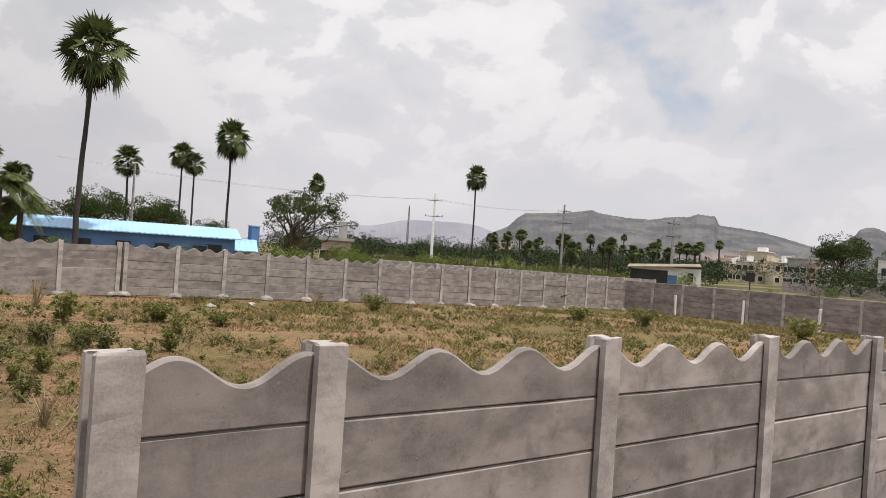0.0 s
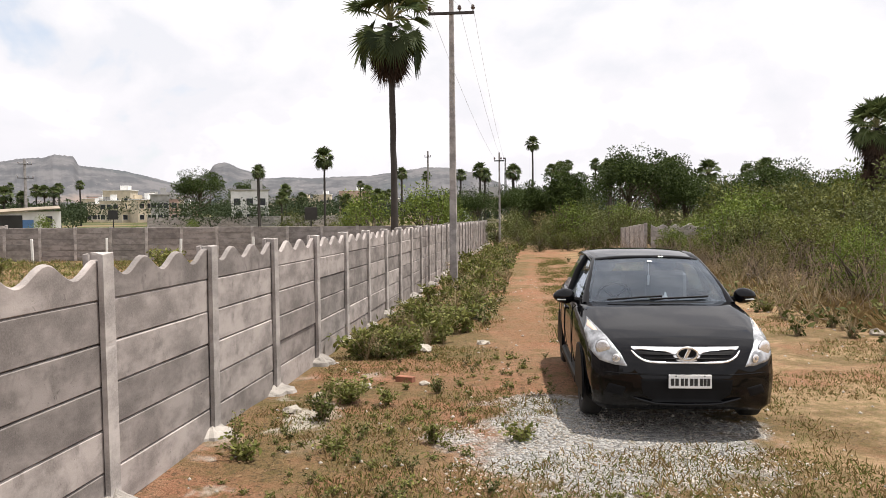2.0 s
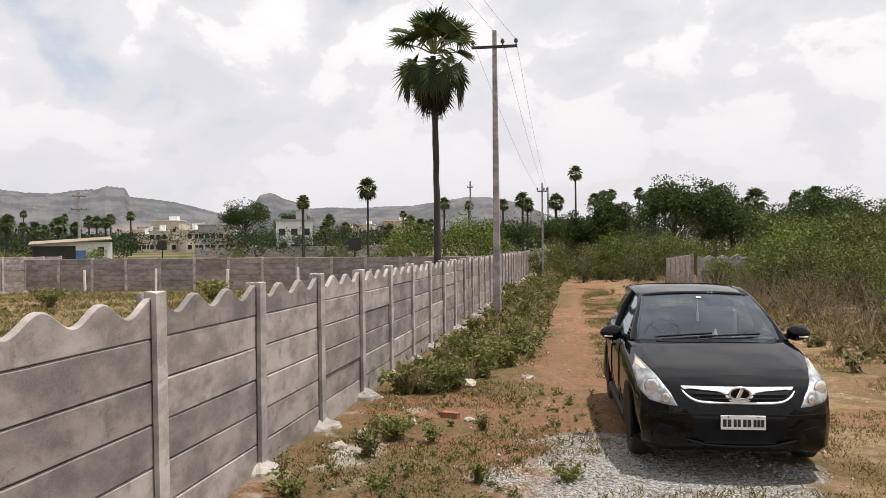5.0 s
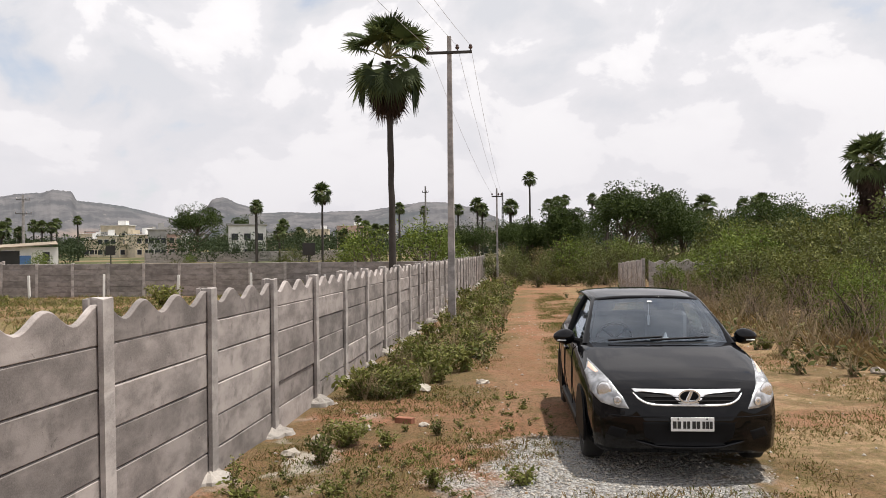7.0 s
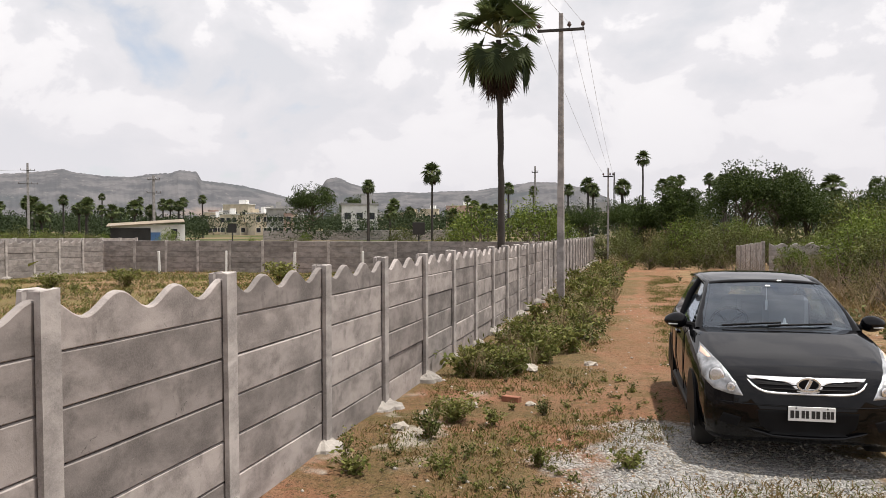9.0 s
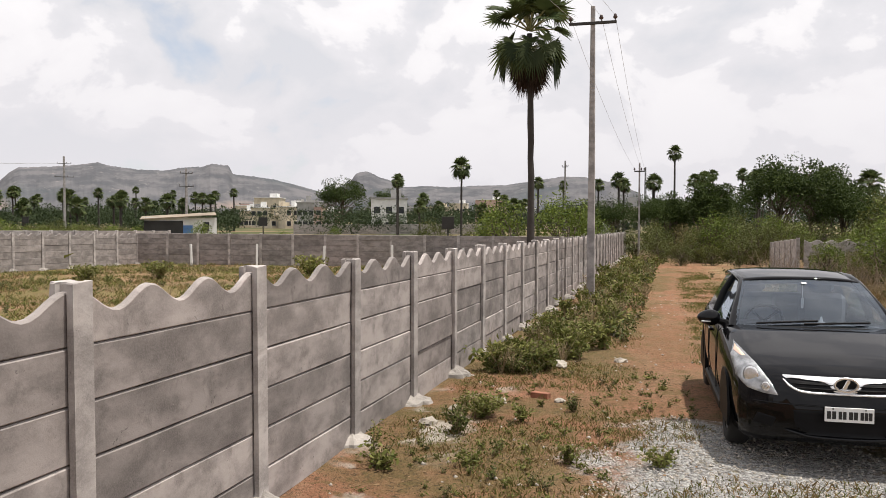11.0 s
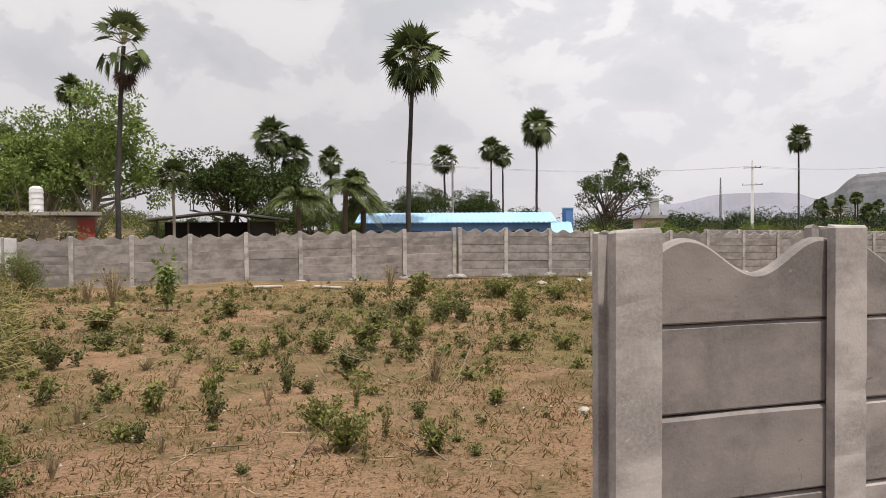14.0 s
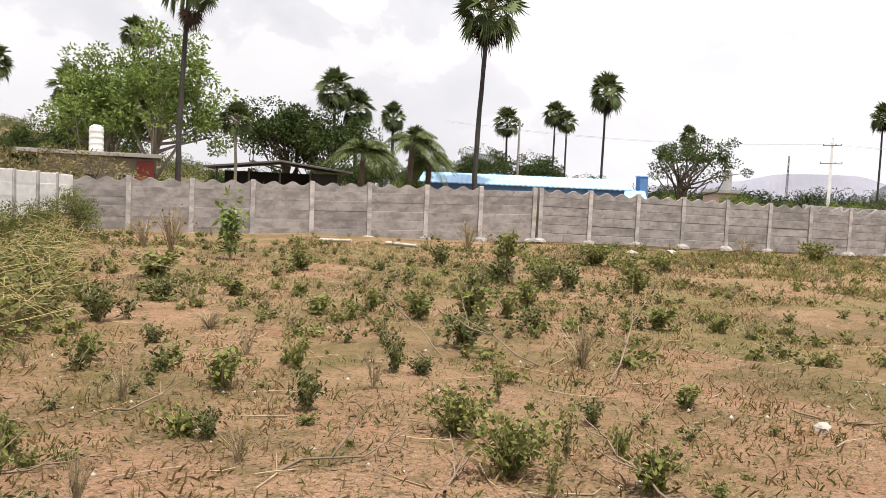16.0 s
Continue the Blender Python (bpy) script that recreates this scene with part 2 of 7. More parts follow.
M_CERAMIC = plain("brown_porcelain", (0.07, 0.045, 0.04), 0.25, 0, 8, 0.2, 0)
M_WIRE = plain("aluminium_wire", (0.45, 0.45, 0.46), 0.5, 0.4, 8, 0.2, 0)
M_BRICK = plain("red_brick", (0.30, 0.125, 0.075), 0.9, 0, 25, 0.3, 0.4)
M_STONE = plain("pale_stone", (0.40, 0.36, 0.31), 0.9, 0, 12, 0.3, 0.4)
M_PLASTICWHITE = plain("white_plastic", (0.75, 0.75, 0.75), 0.4, 0, 5, 0.08, 0)

# Earth: red soil, tan dust, thin dry and green grass, a grey gravel patch in the lane
g = Nodes("earth", 0.95, 0, 0.15)
px, py, pz = g.xyz()
n_big, n_mid, n_fine = g.noise(0.11, 4), g.noise(0.6, 6, 0.6, None, 0.5), g.noise(9, 6, 0.65)
n_grain = g.noise(60, 3, 0.6)
soil = g.mix(g.span(n_mid, 0.35, 0.68), (0.235, 0.115, 0.068), (0.345, 0.20, 0.125))
soil = g.mix(g.span(n_fine, 0.35, 0.7, 0, 0.6), soil, (0.395, 0.25, 0.16))
soil = g.mix(g.span(n_grain, 0.58, 0.72, 0, 0.55), soil, (0.14, 0.085, 0.05))
sandy = g.math("MULTIPLY", g.span(py, 0.2, 2.0), g.span(g.noise(0.9, 5, 0.6, None, 0.6), 0.34, 0.58, 0.25, 0.85))
soil = g.mix(sandy, soil, g.mix(g.span(n_grain, 0.4, 0.66), (0.40, 0.255, 0.16), (0.29, 0.175, 0.106)))
red = g.math("MULTIPLY", g.span(py, 0.3, -0.3), g.span(g.noise(0.7, 5, 0.62, None, 0.8), 0.40, 0.62, 0.1, 0.8))
soil = g.mix(red, soil, g.mix(g.span(n_grain, 0.4, 0.66), (0.345, 0.165, 0.098), (0.23, 0.105, 0.062)))
turf = g.mix(g.span(n_fine, 0.38, 0.66), (0.175, 0.125, 0.06), (0.085, 0.085, 0.028))
turf = g.mix(g.span(n_grain, 0.5, 0.7, 0, 0.6), turf, (0.085, 0.07, 0.025))
lush = g.span(g.math("ADD", g.math("MULTIPLY", n_mid, 0.6), g.math("MULTIPLY", n_big, 0.5)), 0.49, 0.62)
# the driven lane stays bare
wob = g.math("MULTIPLY", g.math("SUBTRACT", n_mid, 0.5), 2.2)
drift = g.math("MULTIPLY", g.math("SUBTRACT", px, 8.0), 0.035)
lane = g.math("ABSOLUTE", g.math("SUBTRACT", g.math("ADD", g.math("ADD", py, drift), wob), -2.75))
bare = g.span(lane, 0.35, 1.15, 1.0, 0.0)
cross = g.math("ABSOLUTE", g.math("SUBTRACT", g.math("ADD", px, g.math("MULTIPLY", wob, 0.7)), 8.2))
bare2 = g.math("MULTIPLY", g.span(cross, 0.35, 1.2, 1.0, 0.0), g.span(py, 0.2, -0.6))
bare = g.math("MAXIMUM", g.math("MULTIPLY", bare, g.span(py, 0.2, -0.2)), bare2)
keep = g.math("MULTIPLY", lush, g.span(bare, 0.0, 1.0, 0.78, 0.32))
col = g.mix(keep, soil, turf)
litter = g.noise(26, 5, 0.7, None, 1.2)
col = g.mix(g.math("MULTIPLY", g.span(litter, 0.535, 0.60), g.span(n_mid, 0.3, 0.6, 0.6, 1.0)), col, (0.075, 0.055, 0.03))
col = g.mix(g.span(g.noise(34, 4, 0.7, None, 2.0), 0.63, 0.68, 0, 0.75), col, (0.46, 0.36, 0.20))
patches = g.noise(3.2, 6, 0.7, None, 0.6)
col = g.mix(g.span(patches, 0.52, 0.62, 0, 0.55), col, (0.115, 0.095, 0.036))
mat_ = g.math("MULTIPLY", g.span(px, -3.0, 4.0, 0.55, 1.0), g.span(py, 3.0, 9.0, 0.45, 1.0))
mat_ = g.math("MULTIPLY", mat_, g.span(py, 0.4, 1.2))
mat_ = g.math("MULTIPLY", mat_, g.span(g.noise(0.45, 5, 0.6, None, 0.5), 0.44, 0.58, 0.05, 0.7))
col = g.mix(mat_, col, g.mix(g.span(n_fine, 0.4, 0.62), (0.235, 0.18, 0.08), (0.13, 0.118, 0.04)))
dust = g.math("MULTIPLY", g.span(py, -4.2, -5.2), g.span(g.noise(0.8, 5, 0.62, None, 0.6), 0.42, 0.58, 0.1, 0.75))
col = g.mix(dust, col, g.mix(g.span(n_fine, 0.38, 0.64), (0.44, 0.30, 0.185), (0.25, 0.19, 0.09)))
gx = g.math("DIVIDE", g.math("SUBTRACT", px, 5.35), 1.55)
gy = g.math("DIVIDE", g.math("SUBTRACT", py, -3.35), 1.35)
gr = g.math("ADD", g.math("MULTIPLY", gx, gx), g.math("MULTIPLY", gy, gy))
gr = g.math("ADD", gr, g.math("MULTIPLY", g.math("SUBTRACT", g.noise(1.6, 6, 0.65), 0.5), 3.0))
gravel_mask = g.span(gr, 0.55, 1.2, 0.95, 0.0)
stones = g.cells(38)
bw = g.t.nodes.new("ShaderNodeRGBToBW")
g.t.links.new(stones, bw.inputs[0])
gravel = g.mix(bw.outputs[0], (0.17, 0.165, 0.16), (0.66, 0.65, 0.63))
gravel = g.mix(g.span(n_fine, 0.52, 0.7, 0, 0.7), gravel, (0.22, 0.18, 0.09))
col = g.mix(gravel_mask, col, gravel)
# lime and mortar spilled along the foot of the walls
spill = g.math("MULTIPLY", g.span(g.math("ABSOLUTE", g.math("ADD", py, 0.45)), 0.15, 0.6, 1, 0), g.span(g.noise(1.1, 4, 0.6, None, 0.4), 0.55, 0.66))
col = g.mix(g.math("MULTIPLY", spill, 0.75), col, (0.52, 0.48, 0.42))
far = g.t.nodes.new("ShaderNodeVectorMath")
far.operation = "LENGTH"
g.t.links.new(g.tc.outputs["Object"], far.inputs[0])
scrub = g.mix(g.span(g.noise(0.03, 5), 0.4, 0.62), (0.06, 0.07, 0.027), (0.19, 0.145, 0.085))
col = g.mix(g.span(far.outputs["Value"], 38, 75), col, scrub)
g.colour(col)
rel = g.math("ADD", g.math("MULTIPLY", n_fine, 0.8), g.math("MULTIPLY", n_grain, 0.4))
rel = g.math("ADD", rel, g.math("MULTIPLY", g.math("MULTIPLY", g.cells(38, None, "F1", "Distance"), -1.5), gravel_mask))
g.bump(g.math("ADD", rel, g.math("MULTIPLY", litter, 0.9)), 0.9, 0.06)
M_EARTH = g.m

# ---- builders ----


def soup(name, verts, faces):
    """A mesh from numpy arrays: verts (n, 3), faces (m, 3 or 4)."""
    me = bpy.data.meshes.new(name)
    verts, faces = np.asarray(verts, np.float32), np.asarray(faces, np.int32)
    k = faces.shape[1]
    me.vertices.add(len(verts))
    me.vertices.foreach_set("co", verts.ravel())
    me.loops.add(faces.size)
    me.loops.foreach_set("vertex_index", faces.ravel())
    me.polygons.add(len(faces))
    me.polygons.foreach_set("loop_start", np.arange(0, faces.size, k, dtype=np.int32))
    me.update(calc_edges=True)
    return me


def mesh_of(name, bm, smooth=False):
    bmesh.ops.recalc_face_normals(bm, faces=bm.faces)
    me = bpy.data.meshes.new(name)
    bm.to_mesh(me)
    bm.free()
    if smooth:
        me.polygons.foreach_set("use_smooth", [True] * len(me.polygons))
    return me


def part(name, data, material, parent, label="", at=None):
    """Links a bmesh or mesh as one object under a thing or a part."""
    me = mesh_of(name, data) if isinstance(data, bmesh.types.BMesh) else data
    if material and not me.materials:
        me.materials.append(material)
    ob = new(name, me)
    ob.parent = parent
    if at is not None:
        ob.matrix_basis = at
    return tagged(ob, label)


def thing(name, m, label, category, group="", kind=""):
    ob = new(name)
    ob.empty_display_size = 0.2
    ob.matrix_basis = m
    return tagged(ob, label, category, group, kind)


def box(bm, c, s, m=None, bevel=0.0):
    r = bmesh.ops.create_cube(bm, size=1.0, matrix=Matrix.Translation(c) @ Matrix.Diagonal((*s, 1)))
    vs = r["verts"]
    if bevel:
        es = list({e for v in vs for e in v.link_edges})
        out = bmesh.ops.bevel(bm, geom=es, offset=bevel, segments=1, affect="EDGES")
        vs = list({v for f in out["faces"] for v in f.verts} | {v for v in vs if v.is_valid})
    if m is not None:
        bmesh.ops.transform(bm, matrix=m, verts=vs)
    return vs


def boxes(*items, bevel=0.0):
    bm = bmesh.new()
    for c, s in items:
        box(bm, c, s, None, bevel)
    return bm


def rod(bm, a, b, r1, r2=None, sides=8):
    a, b = Vector(a), Vector(b)
    d = b - a
    m = Matrix.Translation((a + b) / 2) @ d.to_track_quat("Z", "Y").to_matrix().to_4x4()
    return bmesh.ops.create_cone(bm, cap_ends=True, segments=sides, radius1=r1, radius2=r1 if r2 is None else r2, depth=d.length, matrix=m)["verts"]


def tube(path, radii, sides=6):
    """Arrays of a tapering tube along a path."""
    path, V, F = np.asarray(path, float), [], []
    for i, p in enumerate(path):
        d = path[min(i + 1, len(path) - 1)] - path[max(i - 1, 0)]
        d = d / (np.linalg.norm(d) + 1e-9)
        u = np.cross(d, (0.31, 0.95, 0.05) if abs(d[2]) > 0.7 else (0, 0, 1.0))
        u /= np.linalg.norm(u) + 1e-9
        w = np.cross(d, u)
        for k in range(sides):
            a = 2 * math.pi * k / sides
            V.append(p + radii[i] * (math.cos(a) * u + math.sin(a) * w))
    for i in range(len(path) - 1):
        for k in range(sides):
            q = (k + 1) % sides
            F.append((i * sides + k, i * sides + q, (i + 1) * sides + q, (i + 1) * sides + k))
    return np.array(V), np.array(F)


def join(parts):
    V, F, n = [], [], 0
    for v, f in parts:
        V.append(v)
        F.append(np.asarray(f) + n)
        n += len(v)
    return np.concatenate(V), np.concatenate(F)


def leaves(rng, places, outward, length, width, droop=0.3, tumble=0.9):
    """Leaf blades, a folded lozenge each, at the places given, turned outward and at random."""
    n = len(places)
    d = outward + tumble * rng.normal(size=(n, 3))
    d[:, 2] -= droop
    d /= np.linalg.norm(d, axis=1)[:, None] + 1e-9
    s = np.cross(d, rng.normal(size=(n, 3)))
    s /= np.linalg.norm(s, axis=1)[:, None] + 1e-9
    up_ = np.cross(s, d)
    L = (length * rng.uniform(0.6, 1.3, n))[:, None]
    W = (width * rng.uniform(0.7, 1.2, n))[:, None]
    a = places
    b = places + d * L * 0.5 + s * W * 0.5 + up_ * W * 0.15
    c = places + d * L
    e = places + d * L * 0.5 - s * W * 0.5 + up_ * W * 0.15
    V = np.stack([a, b, c, e], 1).reshape(-1, 3)
    F = np.arange(4 * n).reshape(n, 4)
    return V, F


def clumps(rng, n, centre, radii, full=False):
    """Clump centres filling an uneven crown: mostly near its outside."""
    d = rng.normal(size=(n, 3))
    d /= np.linalg.norm(d, axis=1)[:, None]
    if not full:
        d[:, 2] = np.where(d[:, 2] < -0.35, -d[:, 2] * 0.5, d[:, 2])
    r = rng.uniform(0.35, 1.0, n) ** 0.6
    lump = 1 + 0.28 * np.sin(3 * np.arctan2(d[:, 1], d[:, 0]) + rng.uniform(0, 6)) * rng.uniform(0.3, 1, n)
    return np.asarray(centre) + d * (r * lump)[:, None] * np.asarray(radii)


def crown_mesh(name, seed, height, width, base, n_clump, per, length, wid, ball, full=False):
    """A crown of many small leaves round clumps, and the limbs that reach the clumps."""
    rng = np.random.default_rng(seed)
    cz = base + (height - base) * 0.5
    cs = clumps(rng, n_clump, (0, 0, cz), (width / 2 - ball * 0.6, width / 2 - ball * 0.6, (height - base) / 2 - ball * 0.4), full)
    where, outw = [], []
    for c in cs:
        q = rng.normal(size=(per, 3))
        q /= np.linalg.norm(q, axis=1)[:, None]
        rr = ball * rng.uniform(0.55, 1.25) * rng.uniform(0.25, 1.0, per) ** 0.5
        where.append(c + q * rr[:, None] * (1, 1, 0.7))
        outw.append(q * 0.8 + (0, 0, 0.25))
    where, outw = np.concatenate(where), np.concatenate(outw)
    crown = leaves(rng, where, outw, length, wid)
    limbs = []
    top = base + (height - base) * 0.35
    lean = rng.normal(size=2) * 0.05 * height
    trunk_r = 0.022 * height + 0.02
    limbs.append(tube([(0, 0, -0.15), (lean[0] * 0.3, lean[1] * 0.3, base * 0.5), (lean[0] * 0.7, lean[1] * 0.7, base), (lean[0], lean[1], top)],
                      [trunk_r * 1.25, trunk_r, trunk_r * 0.85, trunk_r * 0.4], 7))
    for c in cs[:: max(1, n_clump // 22)]:
        s = np.array([lean[0] * 0.8, lean[1] * 0.8, rng.uniform(base * 0.75, top)])
        mid_ = (s + c) / 2 + rng.normal(size=3) * 0.08 * width
        limbs.append(tube([s, mid_, c], [trunk_r * 0.45, trunk_r * 0.28, trunk_r * 0.08], 5))
    return soup(name, *crown), soup("trunk", *join(limbs))


KINDS = {}


def tree(key, x, y, z, label, category="tree", name="tree", scale=1.0, turn=0.0, group="", leaf=None, bark=None, **shape):
    """A tree or bush of the kind `key`; a kind is made once and its meshes are shared."""
    if key not in KINDS:
        c, t = crown_mesh("crown", **shape)
        c.materials.append(leaf)
        t.materials.append(bark or M_BARK)
        KINDS[key] = (c, t)
    c, t = KINDS[key]
    e = thing(name, Matrix.LocRotScale((x, y, z), Euler((0, 0, turn)), (scale,) * 3), label, category, group)
    part("trunk", t, None, e)
    part("crown", c, None, e)
    return e


def gz(x, y):
    """Height of the ground."""
    fall = -0.012 * max(0.0, min(x, 60.0))
    if x < 0:
        fall -= 0.016 * min(-x, 14) * min(1.0, max(0.0, y / 24))
    return fall


def gn(x, y):
    return gz(x, y) + 0.05 * (noise.fractal(Vector((x * 0.35, y * 0.35, 0.7)), 1.0, 2.0, 3)) - 0.01

# ---- ground, hills ----


def steps(*spans):
    out = [np.arange(a, b, s) for a, b, s in spans]
    return np.concatenate(out + [[spans[-1][1]]])


gxs = steps((-4200, -600, 600), (-600, -60, 60), (-60, -12, 6), (-12, 30, 0.4), (30, 60, 1.5), (60, 300, 30), (300, 600, 60), (600, 4200, 600))
gys = steps((-4200, -600, 600), (-600, -60, 60), (-60, -12, 6), (-12, 26, 0.4), (26, 60, 2), (60, 300, 30), (300, 600, 60), (600, 4200, 600))
near = lambda x, y: -12 <= x <= 30 and -12 <= y <= 26
gv = np.array([(x, y, gn(x, y) if near(x, y) else gz(x, y) - 0.01) for y in gys for x in gxs])
nx = len(gxs)
gf = np.array([(j * nx + i, j * nx + i + 1, (j + 1) * nx + i + 1, (j + 1) * nx + i) for j in range(len(gys) - 1) for i in range(nx - 1)])
ground_me = soup("ground", gv, gf)
ground_me.polygons.foreach_set("use_smooth", [True] * len(ground_me.polygons))
ground_me.materials.append(M_EARTH)
tagged(new("ground", ground_me), "red earth with thin dry grass and a gravel patch", "ground", kind="structure")

hm = Nodes("hazed_hill_rock", 0.95, 0, 0.1)
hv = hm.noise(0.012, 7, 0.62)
# rock and scrub tones shifted to blue-grey, distance haze mixed in
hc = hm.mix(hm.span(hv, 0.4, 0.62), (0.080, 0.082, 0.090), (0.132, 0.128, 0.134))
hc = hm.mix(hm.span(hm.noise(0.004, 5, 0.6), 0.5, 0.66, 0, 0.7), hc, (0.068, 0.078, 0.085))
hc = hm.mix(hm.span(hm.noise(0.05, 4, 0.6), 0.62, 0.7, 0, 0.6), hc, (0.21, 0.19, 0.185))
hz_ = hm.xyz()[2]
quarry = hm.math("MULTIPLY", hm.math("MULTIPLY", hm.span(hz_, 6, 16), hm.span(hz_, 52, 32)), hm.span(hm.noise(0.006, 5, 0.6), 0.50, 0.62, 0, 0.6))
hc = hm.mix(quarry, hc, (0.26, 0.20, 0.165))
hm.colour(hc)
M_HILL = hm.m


def ease(v, a, b):
    t = min(1.0, max(0.0, (v - a) / (b - a)))
    return t * t * (3 - 2 * t)


def knob(az, at, wide, tall):
    return tall * math.exp(-abs((az - at) / wide) ** 4)


def ridge_far(az):
    return 0.030 * ease(az, 66, 57) * ease(az, 36, 48) + knob(az, 50, 4.0, 0.012)


MAIN_LINE = np.array(((22.54, 0.0296), (24.55, 0.0387), (26.14, 0.0463), (27.72, 0.053), (29.08, 0.0562), (30.51, 0.0587), (30.82, 0.069), (31.96, 0.0707), (32.52, 0.067), (34.01, 0.0652), (34.93, 0.0615), (36.74, 0.0621), (38.5, 0.0654), (39.2, 0.069), (40.39, 0.0658), (41.9, 0.0631), (43.85, 0.0608), (44.42, 0.0542), (45.11, 0.042), (45.88, 0.0362), (46.94, 0.023)))
RIGHT_LINE = np.array(((1.59, 0.0352), (3.53, 0.0495), (5.5, 0.0561), (7.09, 0.0571), (8.69, 0.053), (11.12, 0.0468), (13.16, 0.0462), (15.21, 0.0441), (16.84, 0.0456), (18.48, 0.0441), (19.09, 0.0498), (19.62, 0.0533), (20.27, 0.0561), (20.84, 0.0618), (21.41, 0.0631), (21.98, 0.0602), (22.22, 0.0524), (22.62, 0.0481), (23.55, 0.0402), (24.95, 0.0274)))


def ridge_main(az):
    return float(np.interp(az, MAIN_LINE[:, 0], MAIN_LINE[:, 1], 0.0, 0.0))


def ridge_right(az):
    return float(np.interp(az, RIGHT_LINE[:, 0], RIGHT_LINE[:, 1], 0.022, 0.0)) * ease(az, -16, 0)


def hill(name, ridge, lo, hi, near_d, ridge_d, far_d, seed, label, mat=M_HILL):
    azs, rs = np.linspace(lo, hi, 330), np.linspace(0, 1, 26)
    V = []
    for r in rs:
        d = near_d + (far_d - near_d) * r
        peak = (ridge_d - near_d) / (far_d - near_d)
        prof = ease(r, 0, peak) ** 1.15 if r < peak else 1 - ease(r, peak, 1)
        for az in azs:
            a = radians(az)
            h = ridge(az) * ridge_d * prof
            rough = noise.fractal(Vector((az * 0.9 + seed, r * 6, seed)), 0.9, 2.1, 5)
            crag = noise.fractal(Vector((az * 5 + seed, r * 16, 3.1)), 0.6, 2.1, 5)
            V.append((d * math.cos(a), d * math.sin(a), -6 + h * (1 + 0.05 * rough * (1 - prof) ** 0.7 * (r < 0.98)) + h * crag * (0.013 + 0.045 * (1 - prof))))
    n = len(azs)
    F = [(j * n + i, j * n + i + 1, (j + 1) * n + i + 1, (j + 1) * n + i) for j in range(len(rs) - 1) for i in range(n - 1)]
    me = soup(name, V, F)
    me.materials.append(mat)
    tagged(new(name, me), label, "hill", kind="structure")


# far ridge: distance haze put into its paler, bluer base colour
hill("hill", ridge_far, 34, 68, 3300, 3900, 4300, 5.0, "low ridge far beyond the plain, coloured blue-grey for haze", plain("hazed_ridge_rock", (0.205, 0.205, 0.245), 0.95, 0, 0.01, 0.15, 0))
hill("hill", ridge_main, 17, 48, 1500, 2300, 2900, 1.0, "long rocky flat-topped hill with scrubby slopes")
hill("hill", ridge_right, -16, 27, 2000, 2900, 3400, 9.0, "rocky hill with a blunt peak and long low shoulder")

# the scrubby slope behind the plot, with a pale building on it
sm = Nodes("scrub_slope", 0.95, 0, 0.1)
sc = sm.mix(sm.span(sm.noise(0.12, 6, 0.62), 0.42, 0.6), (0.13, 0.115, 0.06), (0.29, 0.19, 0.125))
sc = sm.mix(sm.span(sm.noise(0.35, 5, 0.6), 0.52, 0.62, 0, 0.8), sc, (0.065, 0.072, 0.032))
sc = sm.mix(sm.span(sm.noise(0.5, 4, 0.6), 0.66, 0.72, 0, 0.8), sc, (0.46, 0.35, 0.27))
sm.colour(sc)
sm.bump(sm.noise(0.6, 6, 0.65), 1.0, 1.2)


def slope_z(x, y):
    d = math.hypot(x + 95, (y - 165) * 0.9)
    h = 14.0 * (1 - ease(d, 25, 118))
    return gz(x, y) - 0.6 + h + 0.09 * h * noise.fractal(Vector((x * 0.05, y * 0.05, 2)), 0.9, 2, 4)


sx, sy = np.linspace(-240, 30, 68), np.linspace(55, 300, 62)
V = [(x, y, slope_z(x, y)) for y in sy for x in sx]
F = [(j * 68 + i, j * 68 + i + 1, (j + 1) * 68 + i + 1, (j + 1) * 68 + i) for j in range(61) for i in range(67)]
me = soup("hillside", V, F)
me.materials.append(sm.m)
tagged(new("hillside", me), "scrubby red-brown hillside with rocks and thorn bushes", "hillside", kind="structure")

# ---- precast walls ----
BAY, TOP, PITCH, WAVE_Z = 1.70, 1.625, 0.277, 1.333
POST_W, POST_D, PANEL_T = 0.13, 0.135, 0.044


